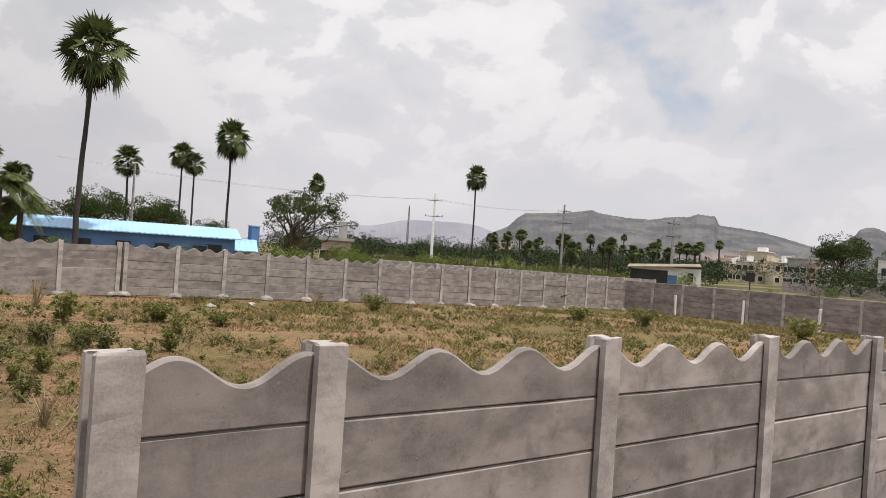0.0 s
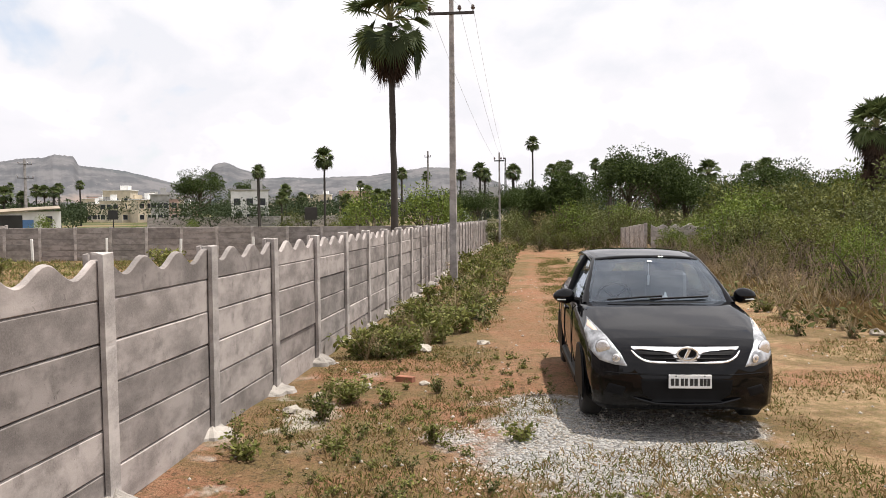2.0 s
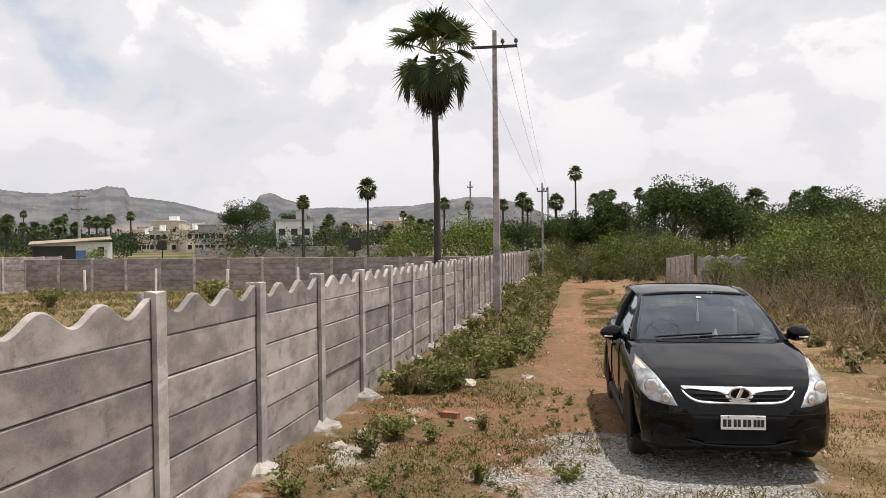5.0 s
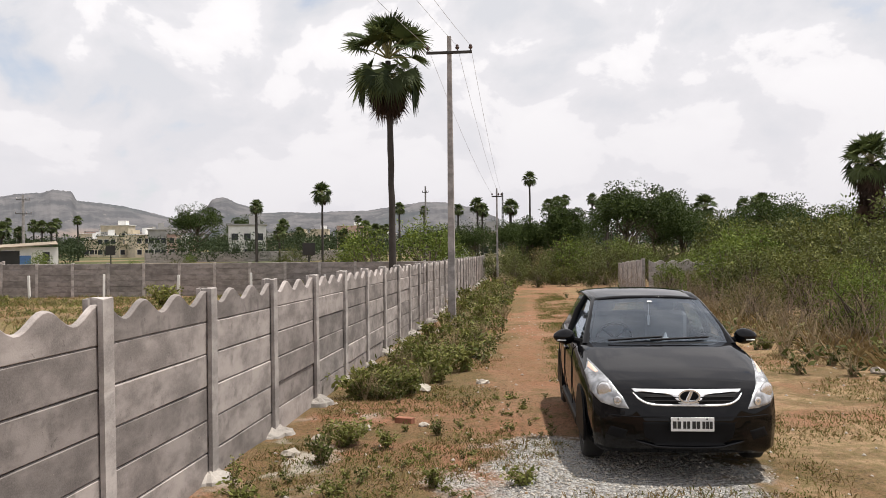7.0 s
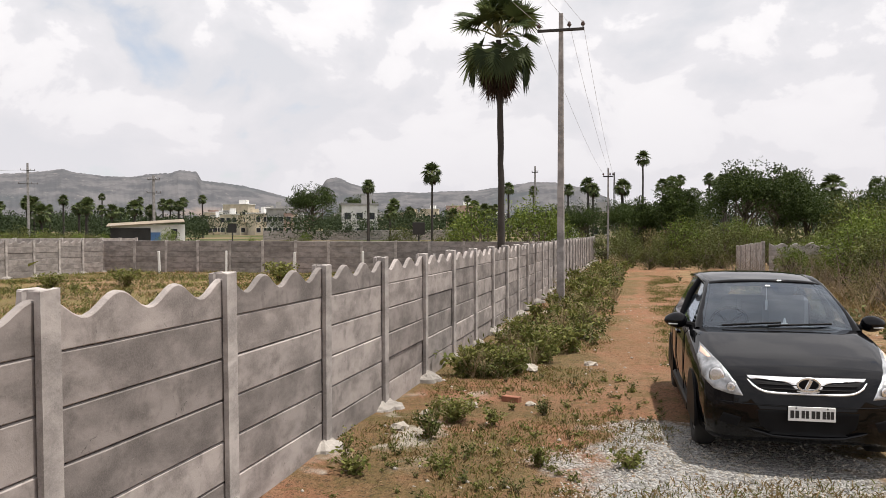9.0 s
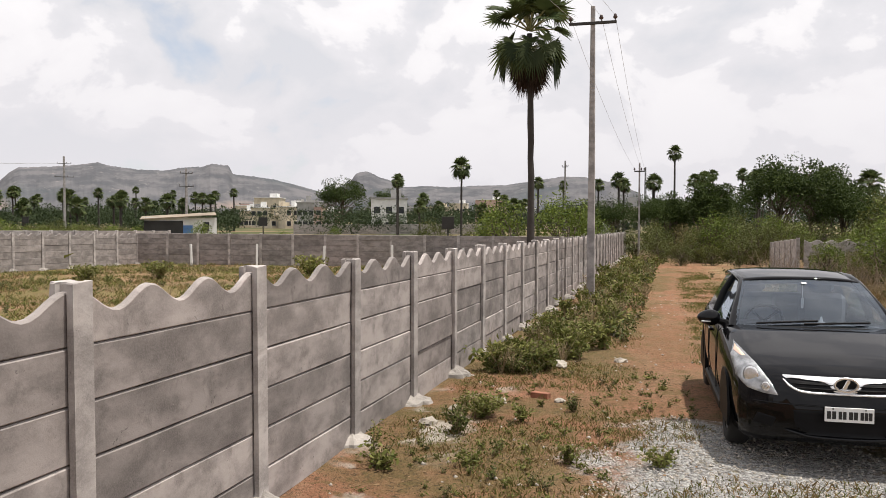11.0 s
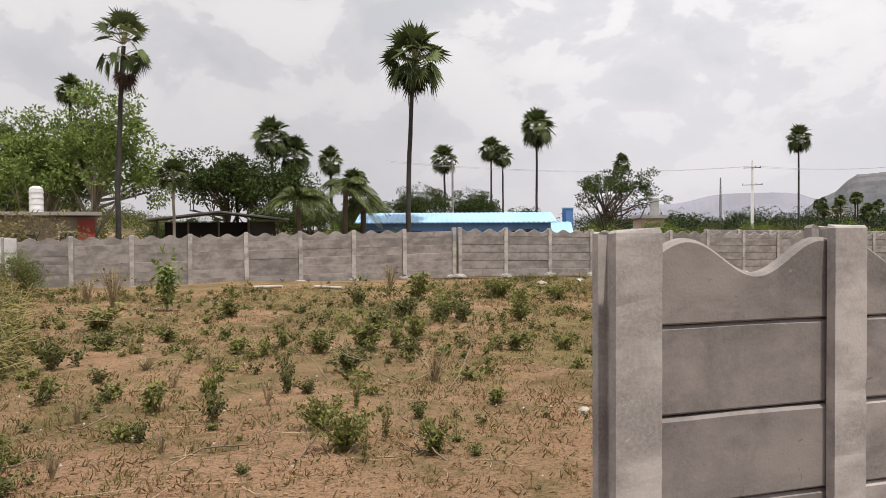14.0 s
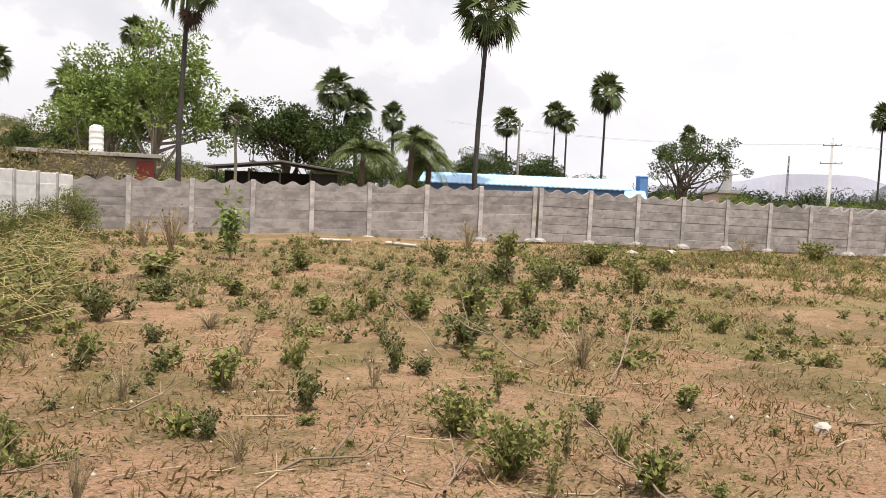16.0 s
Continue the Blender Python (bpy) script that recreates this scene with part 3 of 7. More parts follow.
def post_mesh(seed, height=TOP, width=POST_W, wear=0.003, chips=0):
    """An H-section post: wide flanges front and back, a slot at each side for the panels, chipped edges."""
    rng = np.random.default_rng(seed)
    w, d, s = width / 2, POST_D / 2, 0.032
    out = [(-w, -d), (w, -d), (w, -s), (w - 0.03, -s), (w - 0.03, s), (w, s), (w, d), (-w, d), (-w, s), (-w + 0.03, s), (-w + 0.03, -s), (-w, -s)]
    zs = [-0.35, 0.0, 0.3, 0.62, 0.95, 1.25, height - 0.06, height - 0.012, height]
    if chips:
        zs = [-0.35] + [float(v) for v in np.linspace(0, height - 0.03, chips)] + [height - 0.008, height]
    bm, rings = bmesh.new(), []
    for k, z in enumerate(zs):
        q = 0.93 if k == len(zs) - 1 else 1.0
        jit = 0.0002 if chips else wear * 0.3
        rings.append([bm.verts.new((x * q + rng.normal() * jit, y * q + rng.normal() * jit, z + (rng.normal() * wear if k > len(zs) - 3 else 0))) for x, y in out])
        if chips and k:
            for i in (0, 1, 6, 7):
                bite = 0.012 * max(0.0, noise.noise(Vector((z * 14, i * 7.3, seed * 3.1))) - 0.35) + 0.0004 * rng.random()
                v = rings[-1][i]
                v.co.x -= math.copysign(bite, v.co.x)
                v.co.y -= math.copysign(bite * 0.8, v.co.y)
    for a, b in zip(rings, rings[1:]):
        for i in range(12):
            j = (i + 1) % 12
            bm.faces.new((a[i], a[j], b[j], b[i]))
    bm.faces.new(rings[-1])
    return mesh_of("post", bm)


def slab_mesh(length, low, high, wave=None, seed=0):
    """A panel, its upper edge chamfered; with wave(x) its top follows a scalloped line."""
    t, n = PANEL_T / 2, 33 if wave else 5
    bm = bmesh.new()
    rng = np.random.default_rng(seed)
    cols = []
    for i in range(n):
        x = -length / 2 + length * i / (n - 1)
        z = wave(x) if wave else high + rng.normal() * 0.0012
        cols.append([bm.verts.new(p) for p in ((x, -t + 0.004, low - 0.001), (x, -t, low + 0.004), (x, -t, z - 0.012), (x, -t + 0.012, z - 0.001), (x, t - 0.006, z), (x, t, z - 0.006), (x, t, low - 0.018), (x, 0.006, low - 0.018), (x, 0.006, low))])
    for a, b in zip(cols, cols[1:]):
        for i in range(9):
            j = (i + 1) % 9
            bm.faces.new((a[i], b[i], b[j], a[j]))
    bm.faces.new(cols[0])
    bm.faces.new(cols[-1])
    return mesh_of("panel", bm)


CLEAR = BAY - POST_W + 0.05
wave_line = lambda x: 1.537 + 0.055 * math.cos(2 * math.pi * (x - 0.79) / 0.545)
POSTS = [post_mesh(s) for s in range(4)]
CHIPPED = [post_mesh(s + 40, chips=46) for s in range(3)]
PANELS = [slab_mesh(CLEAR, 0.004, PITCH - 0.004, None, s) for s in range(4)]
WAVES = [slab_mesh(CLEAR, WAVE_Z, 0, wave_line, 7)]
LOWS = [slab_mesh(CLEAR, WAVE_Z, 1.50, None, 9)]
FLATS = [slab_mesh(CLEAR, WAVE_Z, 1.60, None, 8)]


def footing_mesh(seed):
    """A splashed mound of cement: steep at the post, thin and ragged at its rim."""
    n, bm, rings = 22, bmesh.new(), []
    for t in (0.12, 0.35, 0.55, 0.75, 0.9, 1.0):
        ring = []
        for k in range(n):
            a = 2 * math.pi * k / n
            q = Vector((math.cos(a) * t * 2.2, math.sin(a) * t * 2.2, seed * 3.7))
            r = t * (0.23 + 0.10 * noise.noise(Vector((math.cos(a) * 1.7, math.sin(a) * 1.7, seed))) + 0.02 * noise.noise(q * 3))
            ring.append(bm.verts.new((r * math.cos(a) * 1.1, r * math.sin(a), 0.10 * (1 - t ** 1.3) * (1 + 0.5 * noise.noise(q * 2)) + 0.014 * noise.noise(q * 5) - (0.05 if t == 1.0 else 0.0))))
        rings.append(ring)
    bm.faces.new(rings[0])
    for a, b in zip(rings, rings[1:]):
        for k in range(n):
            bm.faces.new((a[k], b[k], b[(k + 1) % n], a[(k + 1) % n]))
    return mesh_of("footing", bm)


FOOTS = [footing_mesh(s) for s in (1, 5, 9)]
prng = random.Random(4)


def precast_wall(name, start, angle, bays, slope, label, tops=WAVES, mats=(M_POST, M_PANEL), foots=False, skip_first=False, raise_=0.0, first=0, low_bay=-1):
    """A run of posts with panels between them. Each post and panel is a piece of the wall."""
    e = thing(name, pose(*start, 0, 0, angle), label, "wall", kind="structure")
    place = []
    for k in range(first, bays + 1):
        x = k * BAY
        z = slope * x
        if not (k == 0 and skip_first):
            me = CHIPPED[k % 3] if foots and start[1] < 1 and k < 6 else POSTS[prng.randrange(4)]
            place.append(("post", me, mats[0], pose(x, prng.gauss(0, 0.004), z + raise_ + prng.gauss(0, 0.006), 0, prng.gauss(0, 0.35), prng.gauss(0, 0.5))))
            if foots:
                s = prng.uniform(0.8, 1.15)
                place.append(("footing", FOOTS[prng.randrange(3)], M_ROUGH, pose(x + prng.uniform(-0.03, 0.03), prng.uniform(-0.05, 0.0), z + raise_ - 0.01, 0, 0, prng.uniform(0, 360)) @ Matrix.Diagonal((s, s, prng.uniform(0.8, 1.2), 1))))
        if k < bays:
            xm = x + BAY / 2
            zm = slope * xm + raise_
            tilt = -math.degrees(math.atan(slope))
            for r in range(5):
                zz = zm + WAVE_Z - PITCH * (r + 1)
                place.append(("panel", PANELS[prng.randrange(4)], mats[1], pose(xm, prng.gauss(0, 0.0035), zz, prng.gauss(0, 0.35), tilt + prng.gauss(0, 0.10), 0)))
            place.append(("top_panel", LOWS[0] if k == low_bay else tops[0], mats[1], pose(xm, 0, zm, 0, tilt, 0)))
    for n, me, mt, m in place:
        if not me.materials:
            me.materials.append(mt)
        ob = part(n, me, None, e, at=m)
        if me.materials[0] != mt:
            ob.material_slots[0].link = "OBJECT"
            ob.material_slots[0].material = mt
    return e


D0 = Vector((7.00, 23.23, 0.04))
thD, thL, thE, thW = 1.78, 176.24, -82.47, -93.0
D16 = D0 + Vector((math.cos(radians(thD)), math.sin(radians(thD)), -0.016)) * 16 * BAY
L8 = D0 + Vector((math.cos(radians(thL)), math.sin(radians(thL)), -0.017)) * 8 * BAY

lane_wall = precast_wall("boundary_wall", (0, 0.065, 0), 0, 32, -0.009, "grey precast concrete boundary wall with scalloped top panels", foots=True)
# the short first bay and the broad end post
short_wave = slab_mesh(0.68, WAVE_Z, 0, lambda x: 1.537 + 0.055 * math.cos(2 * math.pi * (x + 0.203) / 0.51), 3)
short_wave.materials.append(M_DAMP)
short_flat = slab_mesh(0.68, 0.004, PITCH - 0.004, None, 4)
short_flat.materials.append(M_DAMP)
part("top_panel", short_wave, None, lane_wall, at=pose(-0.385, 0, 0.0))
for r in range(5):
    part("panel", short_flat, None, lane_wall, at=pose(-0.385, random.gauss(0, 0.003), WAVE_Z - PITCH * (r + 1)))
part("post", post_mesh(11, TOP - 0.01, 0.155, 0.004, 52), M_POST, lane_wall, "broad end post with a chipped corner", pose(-0.785, 0, 0))

precast_wall("boundary_wall", D0, thD, 16, -0.016, "grey precast wall with scalloped top along the far side of the plot", mats=(M_POST, M_FARWALL), foots=True)
precast_wall("boundary_wall", D0 + Vector((-0.21, 0.0, 0)), thL, 8, -0.017, "grey precast wall with scalloped top and pale posts", mats=(M_POST, M_FARWALL), foots=True, low_bay=0)
precast_wall("boundary_wall", D16, thE, 14, -0.004, "grey flat-topped precast wall closing the plot", tops=FLATS, mats=(M_POST, M_FARWALL), skip_first=True)
# panel colour carries sunlight that the sun lamp hardly gives this side
precast_wall("boundary_wall", L8, thW, 13, 0.011, "pale flat-topped precast wall, sunlight in its panel colour, grey posts", tops=FLATS, mats=(M_POST, M_PALE), skip_first=True)
precast_wall("boundary_wall", D0 + Vector((12.3, 3.2, -0.12)), thD, 13, -0.014, "flat-topped grey precast wall of the neighbouring plot", tops=FLATS, mats=(M_POST, M_FARWALL))
precast_wall("boundary_wall", (34.2, -7.9, gz(34.2, -7.9) - 0.02), 0, 5, -0.045, "short pale precast wall run beside the lane", tops=FLATS, mats=(M_POST, M_POST))
precast_wall("boundary_wall", (34.2, -8.1, gz(34.2, -7.9) - 0.05), -90, 4, 0.0, "pale scalloped precast wall half lost in the bushes", mats=(M_POST, M_POST), skip_first=True)
far_wall = precast_wall("boundary_wall", (133.0, 64.0, -0.9), -74, 13, 0.0, "far grey precast wall beyond the open ground", tops=FLATS, mats=(M_POST, M_POST))
far_wall.matrix_basis = pose(133.0, 64.0, -0.9, 0, 0, -74) @ Matrix.Diagonal((1.6, 1.6, 1.25, 1))

# ---- poles and wires ----


def electric_pole(x, y, z, h, arms, group, label, base=0.26, top=0.12, turn=0.0, mat=M_POLE):
    e = thing("electric_pole", pose(x, y, z, 0, 0, turn), label, "pole", group)
    bm = bmesh.new()
    lo = [bm.verts.new((sx * base / 2, sy * base / 2.6, -0.4)) for sx, sy in ((-1, -1), (1, -1), (1, 1), (-1, 1))]
    hi = [bm.verts.new((sx * top / 2, sy * top / 2.2, h)) for sx, sy in ((-1, -1), (1, -1), (1, 1), (-1, 1))]
    for i in range(4):
        bm.faces.new((lo[i], lo[(i + 1) % 4], hi[(i + 1) % 4], hi[i]))
    bm.faces.new(hi)
    bmesh.ops.bevel(bm, geom=[ed for ed in bm.edges if abs(ed.verts[0].co.z - ed.verts[1].co.z) > 1], offset=0.012, segments=1, affect="EDGES")
    part("shaft", bm, mat, e)
    for az, w in arms:
        a = part("cross_arm", boxes(((-top * 0.5 - 0.02, 0, az), (0.05, w, 0.075)), bevel=0.006), M_ARM, e, "steel cross arm")
        for yy in (-0.47, -0.18, 0.47):
            b2 = bmesh.new()
            yq = yy * w / 1.0
            rod(b2, (-top * 0.5 - 0.02, yq, az + 0.03), (-top * 0.5 - 0.02, yq, az + 0.10), 0.014, 0.014, 8)
            for i, (r1, r2) in enumerate(((0.045, 0.06), (0.06, 0.03), (0.05, 0.02))):
                rod(b2, (-top * 0.5 - 0.02, yq, az + 0.09 + i * 0.04), (-top * 0.5 - 0.02, yq, az + 0.13 + i * 0.04), r1, r2, 10)
            part("insulator", b2, M_CERAMIC, a)
    return e


electric_pole(19.87, -0.71, -0.25, 7.77, ((7.32, 1.23),), "lane poles", "tapered grey concrete electric pole with one steel cross arm", 0.27, 0.12)
electric_pole(65.2, 78.5, -0.7, 10.5, ((9.6, 2.0), (7.5, 2.4)), "field poles", "pale concrete electric pole with two cross arms", 0.50, 0.26, 48, M_PALE)
electric_pole(88.7, 76.4, -0.7, 11.2, ((10.2, 1.8), (8.4, 2.4)), "field poles", "concrete electric pole with two cross arms", 0.44, 0.26, 48)
electric_pole(73.4, 47.2, -0.7, 8.1, ((7.6, 1.3), (6.2, 1.5)), "field poles", "concrete electric pole with short cross arms beside the hut", 0.36, 0.2, 48)
electric_pole(46.6, -1.1, -0.6, 5.9, ((5.4, 0.6),), "lane poles", "thin dark electric pole at the end of the lane", 0.16, 0.1)
electric_pole(88.0, 8.3, -0.7, 9.3, ((8.6, 0.7),), "field poles", "thin concrete electric pole among distant trees", 0.3, 0.18)
electric_pole(18.9, 58.0, -0.4, 7.6, ((7.2, 0.8),), "field poles", "thin pale electric pole beside the blue-roofed shed", 0.2, 0.12, -70)


def wire(name, a, b, sag, r, label):
    V, F = [], []
    a, b = np.array(a, float), np.array(b, float)
    pts = [a + (b - a) * t - np.array([0, 0, sag * 4 * t * (1 - t)]) for t in np.linspace(0, 1, 15)]
    me = soup(name, *tube(pts, [r] * 15, 5))
    me.materials.append(M_WIRE)
    tagged(new(name, me), label, "cable", "overhead cables")


for yy in (-0.47, -0.18, 0.47):
    yq = -0.71 + yy * 1.23
    wire("overhead_cable", (19.79, yq, 7.24), (46.5, -1.1 + yy * 0.6, 4.95), 0.35, 0.0045, "thin sagging aluminium cable between lane poles")
    wire("overhead_cable", (19.79, yq, 7.24), (-14.0, yq + 3.1, 8.6), 0.9, 0.0045, "thin aluminium cable running over the lane")
for yy in (-0.6, 0.6):
    wire("overhead_cable", (65.2, 78.5 + yy, 9.1), (88.7, 76.4 + yy, 9.6), 0.5, 0.016, "thin cable between field poles")
    wire("overhead_cable", (65.2, 78.5 + yy, 9.1), (20, 84 + yy, 9.2), 0.9, 0.016, "thin cable between field poles")

# ---- buildings ----


def window_part(parent, m, w, h, pane=M_WINDOW, fr=M_WHITE):
    f = part("window", boxes(((0, -0.02, h / 2 + 0.03), (w + 0.12, 0.06, 0.06)), ((0, -0.02, -h / 2 - 0.03), (w + 0.12, 0.08, 0.06)), ((-w / 2 - 0.03, -0.02, 0), (0.06, 0.06, h)), ((w / 2 + 0.03, -0.02, 0), (0.06, 0.06, h))), fr, parent, at=m)
    part("pane", boxes(((0, 0, 0), (w, 0.03, h))), pane, f)
    return f


def shell(w, d, h, t=0.2):
    """Four walls, open above."""
    return boxes(((0, -d / 2 + t / 2, h / 2), (w, t, h)), ((0, d / 2 - t / 2, h / 2), (w, t, h)),
                 ((-w / 2 + t / 2, 0, h / 2), (t, d - 2 * t, h)), ((w / 2 - t / 2, 0, h / 2), (t, d - 2 * t, h)))


def gable(w, d, rise, over, t=0.06, ribs=0):
    """A pitched sheet roof in one piece, ridge along x, its sheet folded into ribs."""
    bm = bmesh.new()
    n = max(2, 4 * ribs + 1)
    fall = rise / (d / 2)
    prof = [(-(d / 2 + over), -over * fall), (0, rise), (d / 2 + over, -over * fall)]
    cols = []
    for i in range(n):
        x = -(w / 2 + over) + (w + 2 * over) * i / (n - 1)
        up_ = 0.02 if ribs and i % 4 in (1, 2) else 0.0
        cols.append([bm.verts.new((x, y, z + up_ + t / 2)) for y, z in prof] + [bm.verts.new((x, y, z + up_ - t / 2)) for y, z in prof[::-1]])
    for p, q in zip(cols, cols[1:]):
        for k in range(6):
            j = (k + 1) % 6
            bm.faces.new((p[k], p[j], q[j], q[k]))
    bm.faces.new(cols[0])
    bm.faces.new(cols[-1][::-1])
    return bm


# long shed with a blue sheet roof
bl = thing("long_shed", pose(14.9, 46.0, -0.32, 0, 0, -19), "long low shed with a sky-blue sheet roof and blue walls", "building")
part("wall", shell(11.6, 5.0, 2.35), M_BLUE, bl)
part("roof", gable(11.6, 5.0, 0.55, 0.35, 0.06, 40), M_BLUEROOF, bl, "sky-blue ribbed sheet roof", pose(0, 0, 2.38))
for i in range(5):
    window_part(bl, pose(-4.6 + i * 2.1, -2.5, 1.35), 0.8, 0.9, M_WINDOW, M_BLUE)
part("door", boxes(((4.6, -2.52, 0.95), (0.9, 0.05, 1.9))), M_DARK, bl)
bl2 = thing("lean_to", pose(20.6, 44.4, -0.5, 0, 0, -22), "small lean-to covered with pale blue sheeting", "building")
part("wall", shell(2.6, 2.6, 1.9), M_GREYPAINT, bl2)
part("roof", gable(2.6, 2.6, 0.6, 0.25, 0.05, 8), M_BLUEROOF, bl2, "", pose(0, 0, 1.9))
tk = thing("water_tower", pose(22.0, 44.2, -0.9), "narrow blue-painted water tank tower", "tower")
part("body", boxes(((0, 0, 1.9), (0.55, 0.55, 3.8)), bevel=0.03), M_BLUE, tk)
part("cap", boxes(((0, 0, 3.82), (0.62, 0.62, 0.06))), M_BLUEROOF, tk)

# flat-roofed house with red wall and tank
rh = thing("house", pose(-7.9, 37.6, -0.5, 0, 0, 6), "low house with a grey flat roof and dull red wall", "house")
part("wall", shell(4.4, 3.6, 2.75), M_MUD, rh)
part("red_panel", boxes(((1.85, -1.84, 1.35), (0.7, 0.06, 2.6))), M_RED, rh, "dull red painted wall end")
part("roof", boxes(((-0.3, 0, 2.87), (5.6, 4.2, 0.16)), bevel=0.01), M_SLAB, rh, "grey concrete roof slab")
part("door", boxes(((-0.6, -1.82, 1.0), (0.9, 0.05, 2.0))), M_DARK, rh)
window_part(rh, pose(1.2, -1.8, 1.6), 0.8, 0.9)
wtk = thing("water_tank", pose(-7.95, 36.9, 2.45), "white plastic water tank on the flat roof", "tank")
bm = bmesh.new()
rod(bm, (0, 0, 0), (0, 0, 1.05), 0.29, 0.29, 20)
for k in range(4):
    rod(bm, (0, 0, 0.12 + k * 0.25), (0, 0, 0.18 + k * 0.25), 0.305, 0.305, 20)
part("body", bm, M_PLASTICWHITE, wtk)
bm = bmesh.new()
rod(bm, (0, 0, 1.05), (0, 0, 1.16), 0.29, 0.14, 20)
part("lid", bm, M_PLASTICWHITE, wtk)

# dark open shed
sh = thing("open_shed", pose(0.0, 41.0, -0.35, 0, 0, -3), "dark open-sided shed with a low sheet roof", "shed")
part("roof", gable(4.6, 6.4, 0.38, 0.25, 0.07, 14), M_SHEDROOF, sh, "dark sheet roof", pose(0, 0, 2.5, 0, 0, 90))
part("back_wall", boxes(((0, 2.0, 1.2), (5.6, 0.12, 2.4))), M_DARK, sh)
part("side_wall", boxes(((2.2, 0.6, 1.2), (1.3, 2.6, 2.4))), M_DARK, sh)
for i in range(5):
    bm = bmesh.new()
    rod(bm, (-2.9 + i * 1.45, -2.0, -0.2), (-2.9 + i * 1.45, -2.0, 2.5), 0.06, 0.05, 7)
    part("post", bm, M_BARK, sh)

# white hut with a sloping sheet roof
hu = thing("hut", pose(62.0, 40.2, -0.6, 0, 0, -56.5), "small whitewashed hut with an old sloping sheet roof", "house")
part("wall", shell(6.2, 3.2, 2.7), M_WHITE, hu)
# flat dark panel paints shade over the left of the hut front
part("verandah", boxes(((-1.45, -1.63, 1.25), (3.3, 0.06, 2.3))), M_DARK, hu, "dark panel painting the shade of the open front")
bm = bmesh.new()
box(bm, (0, -0.1, 2.88), (6.5, 3.6, 0.07), Matrix.Rotation(radians(-3.5), 4, "Y") @ Matrix.Rotation(radians(4), 4, "X"))
part("roof", bm, M_MUD, hu, "old grey-brown sheet roof")
window_part(hu, pose(2.2, -1.6, 1.9), 0.5, 0.8)
part("door", boxes(((0.6, -1.62, 1.0), (0.85, 0.05, 2.0))), M_BLUE, hu, "blue door")
window_part(hu, pose(3.1, 0.1, 1.9, 0, 0, 90), 0.6, 0.8, M_BLUE)

# the pale building on the slope
wb = thing("hillside_building", pose(-74, 158, 12.2, 0, 0, 22), "long white two-storey building on the hillside", "building")
part("wall", shell(24, 8, 6.0, 0.3), M_WHITE, wb)
part("roof", boxes(((0, 0, 6.1), (24.4, 8.4, 0.25)), ((6, 0, 6.7), (8, 6, 1.0))), M_WHITE, wb)
for i in range(11):
    for z in (1.7, 4.3):
        window_part(wb, pose(-10.8 + i * 2.15, -4.0, z), 1.0, 1.3)

# distant town
trng = random.Random(12)


def town_house(x, y, w, d, h, m, turn):
    e = thing("town_house", pose(x, y, -1.0, 0, 0, turn), "small flat-roofed painted house in the distant town", "house", "distant town")
    part("wall", shell(w, d, h, 0.3), m, e)
    part("roof", boxes(((0, 0, h + 0.1), (w + 0.6, d + 0.6, 0.3)), ((w * 0.2, 0, h + 1.1), (w * 0.3, d * 0.4, 1.8))), trng.choice((m, M_GREYPAINT, M_WHITE)), e)
    for k in range(max(1, int(h // 3.2))):
        for i in range(3):
            window_part(e, pose(-w / 2 + w * (i + 0.5) / 3, -d / 2, 1.8 + 3.2 * k), 1.3, 1.4)


for i in range(34):
    az = radians(trng.uniform(23.5, 29.8) if i < 27 else trng.uniform(8, 20))
    d = trng.uniform(330, 560)
    town_house(d * math.cos(az), d * math.sin(az), trng.uniform(9, 16), trng.uniform(8, 12), trng.choice((4.0, 6.8, 6.8, 9.6, 12)), trng.choice((M_WHITE, M_CREAM, M_CREAM, M_PINK, M_GREYPAINT)), math.degrees(az) - 90 + trng.uniform(-25, 25))
for i in range(12):
    az, d = radians(23.8 + 0.5 * i + trng.uniform(-0.2, 0.2)), trng.uniform(235, 300)
    town_house(d * math.cos(az), d * math.sin(az), trng.uniform(4.5, 7.5), 6, trng.choice((4.0, 6.0, 6.8, 8.0)), trng.choice((M_CREAM, M_CREAM, M_MUD, M_PINK, M_GREYPAINT)), math.degrees(az) - 90 + trng.uniform(-25, 25))
for x, y, w, h, m in ((158.7, 54.4, 7.5, 7.4, M_WHITE), (150, 9.5, 8, 4.6, M_WHITE), (160, 5, 6, 5.5, M_CREAM), (44.2, 69.0, 3, 3.6, M_PINK)):
    town_house(x, y, w, 6, h, m, math.degrees(math.atan2(y, x)) - 90)

# lattice mast and boards


def board(x, y, z, h):
    e = thing("sign_board", pose(x, y, z, 0, 0, -75), "black sign board on a post", "sign", "black boards")
    bm = bmesh.new()
    rod(bm, (0, 0, -0.3), (0, 0, h), 0.05, 0.05, 8)
    part("post", bm, M_DARK, e)
    part("board", boxes(((0, -0.06, h - 0.35), (0.75, 0.04, 0.75)), bevel=0.01), M_DARK, e)


board(44.9, 10.1, -0.6, 2.7)
board(60.1, 30.8, -0.8, 2.9)
board(73.0, 68.0, -0.8, 3.0)


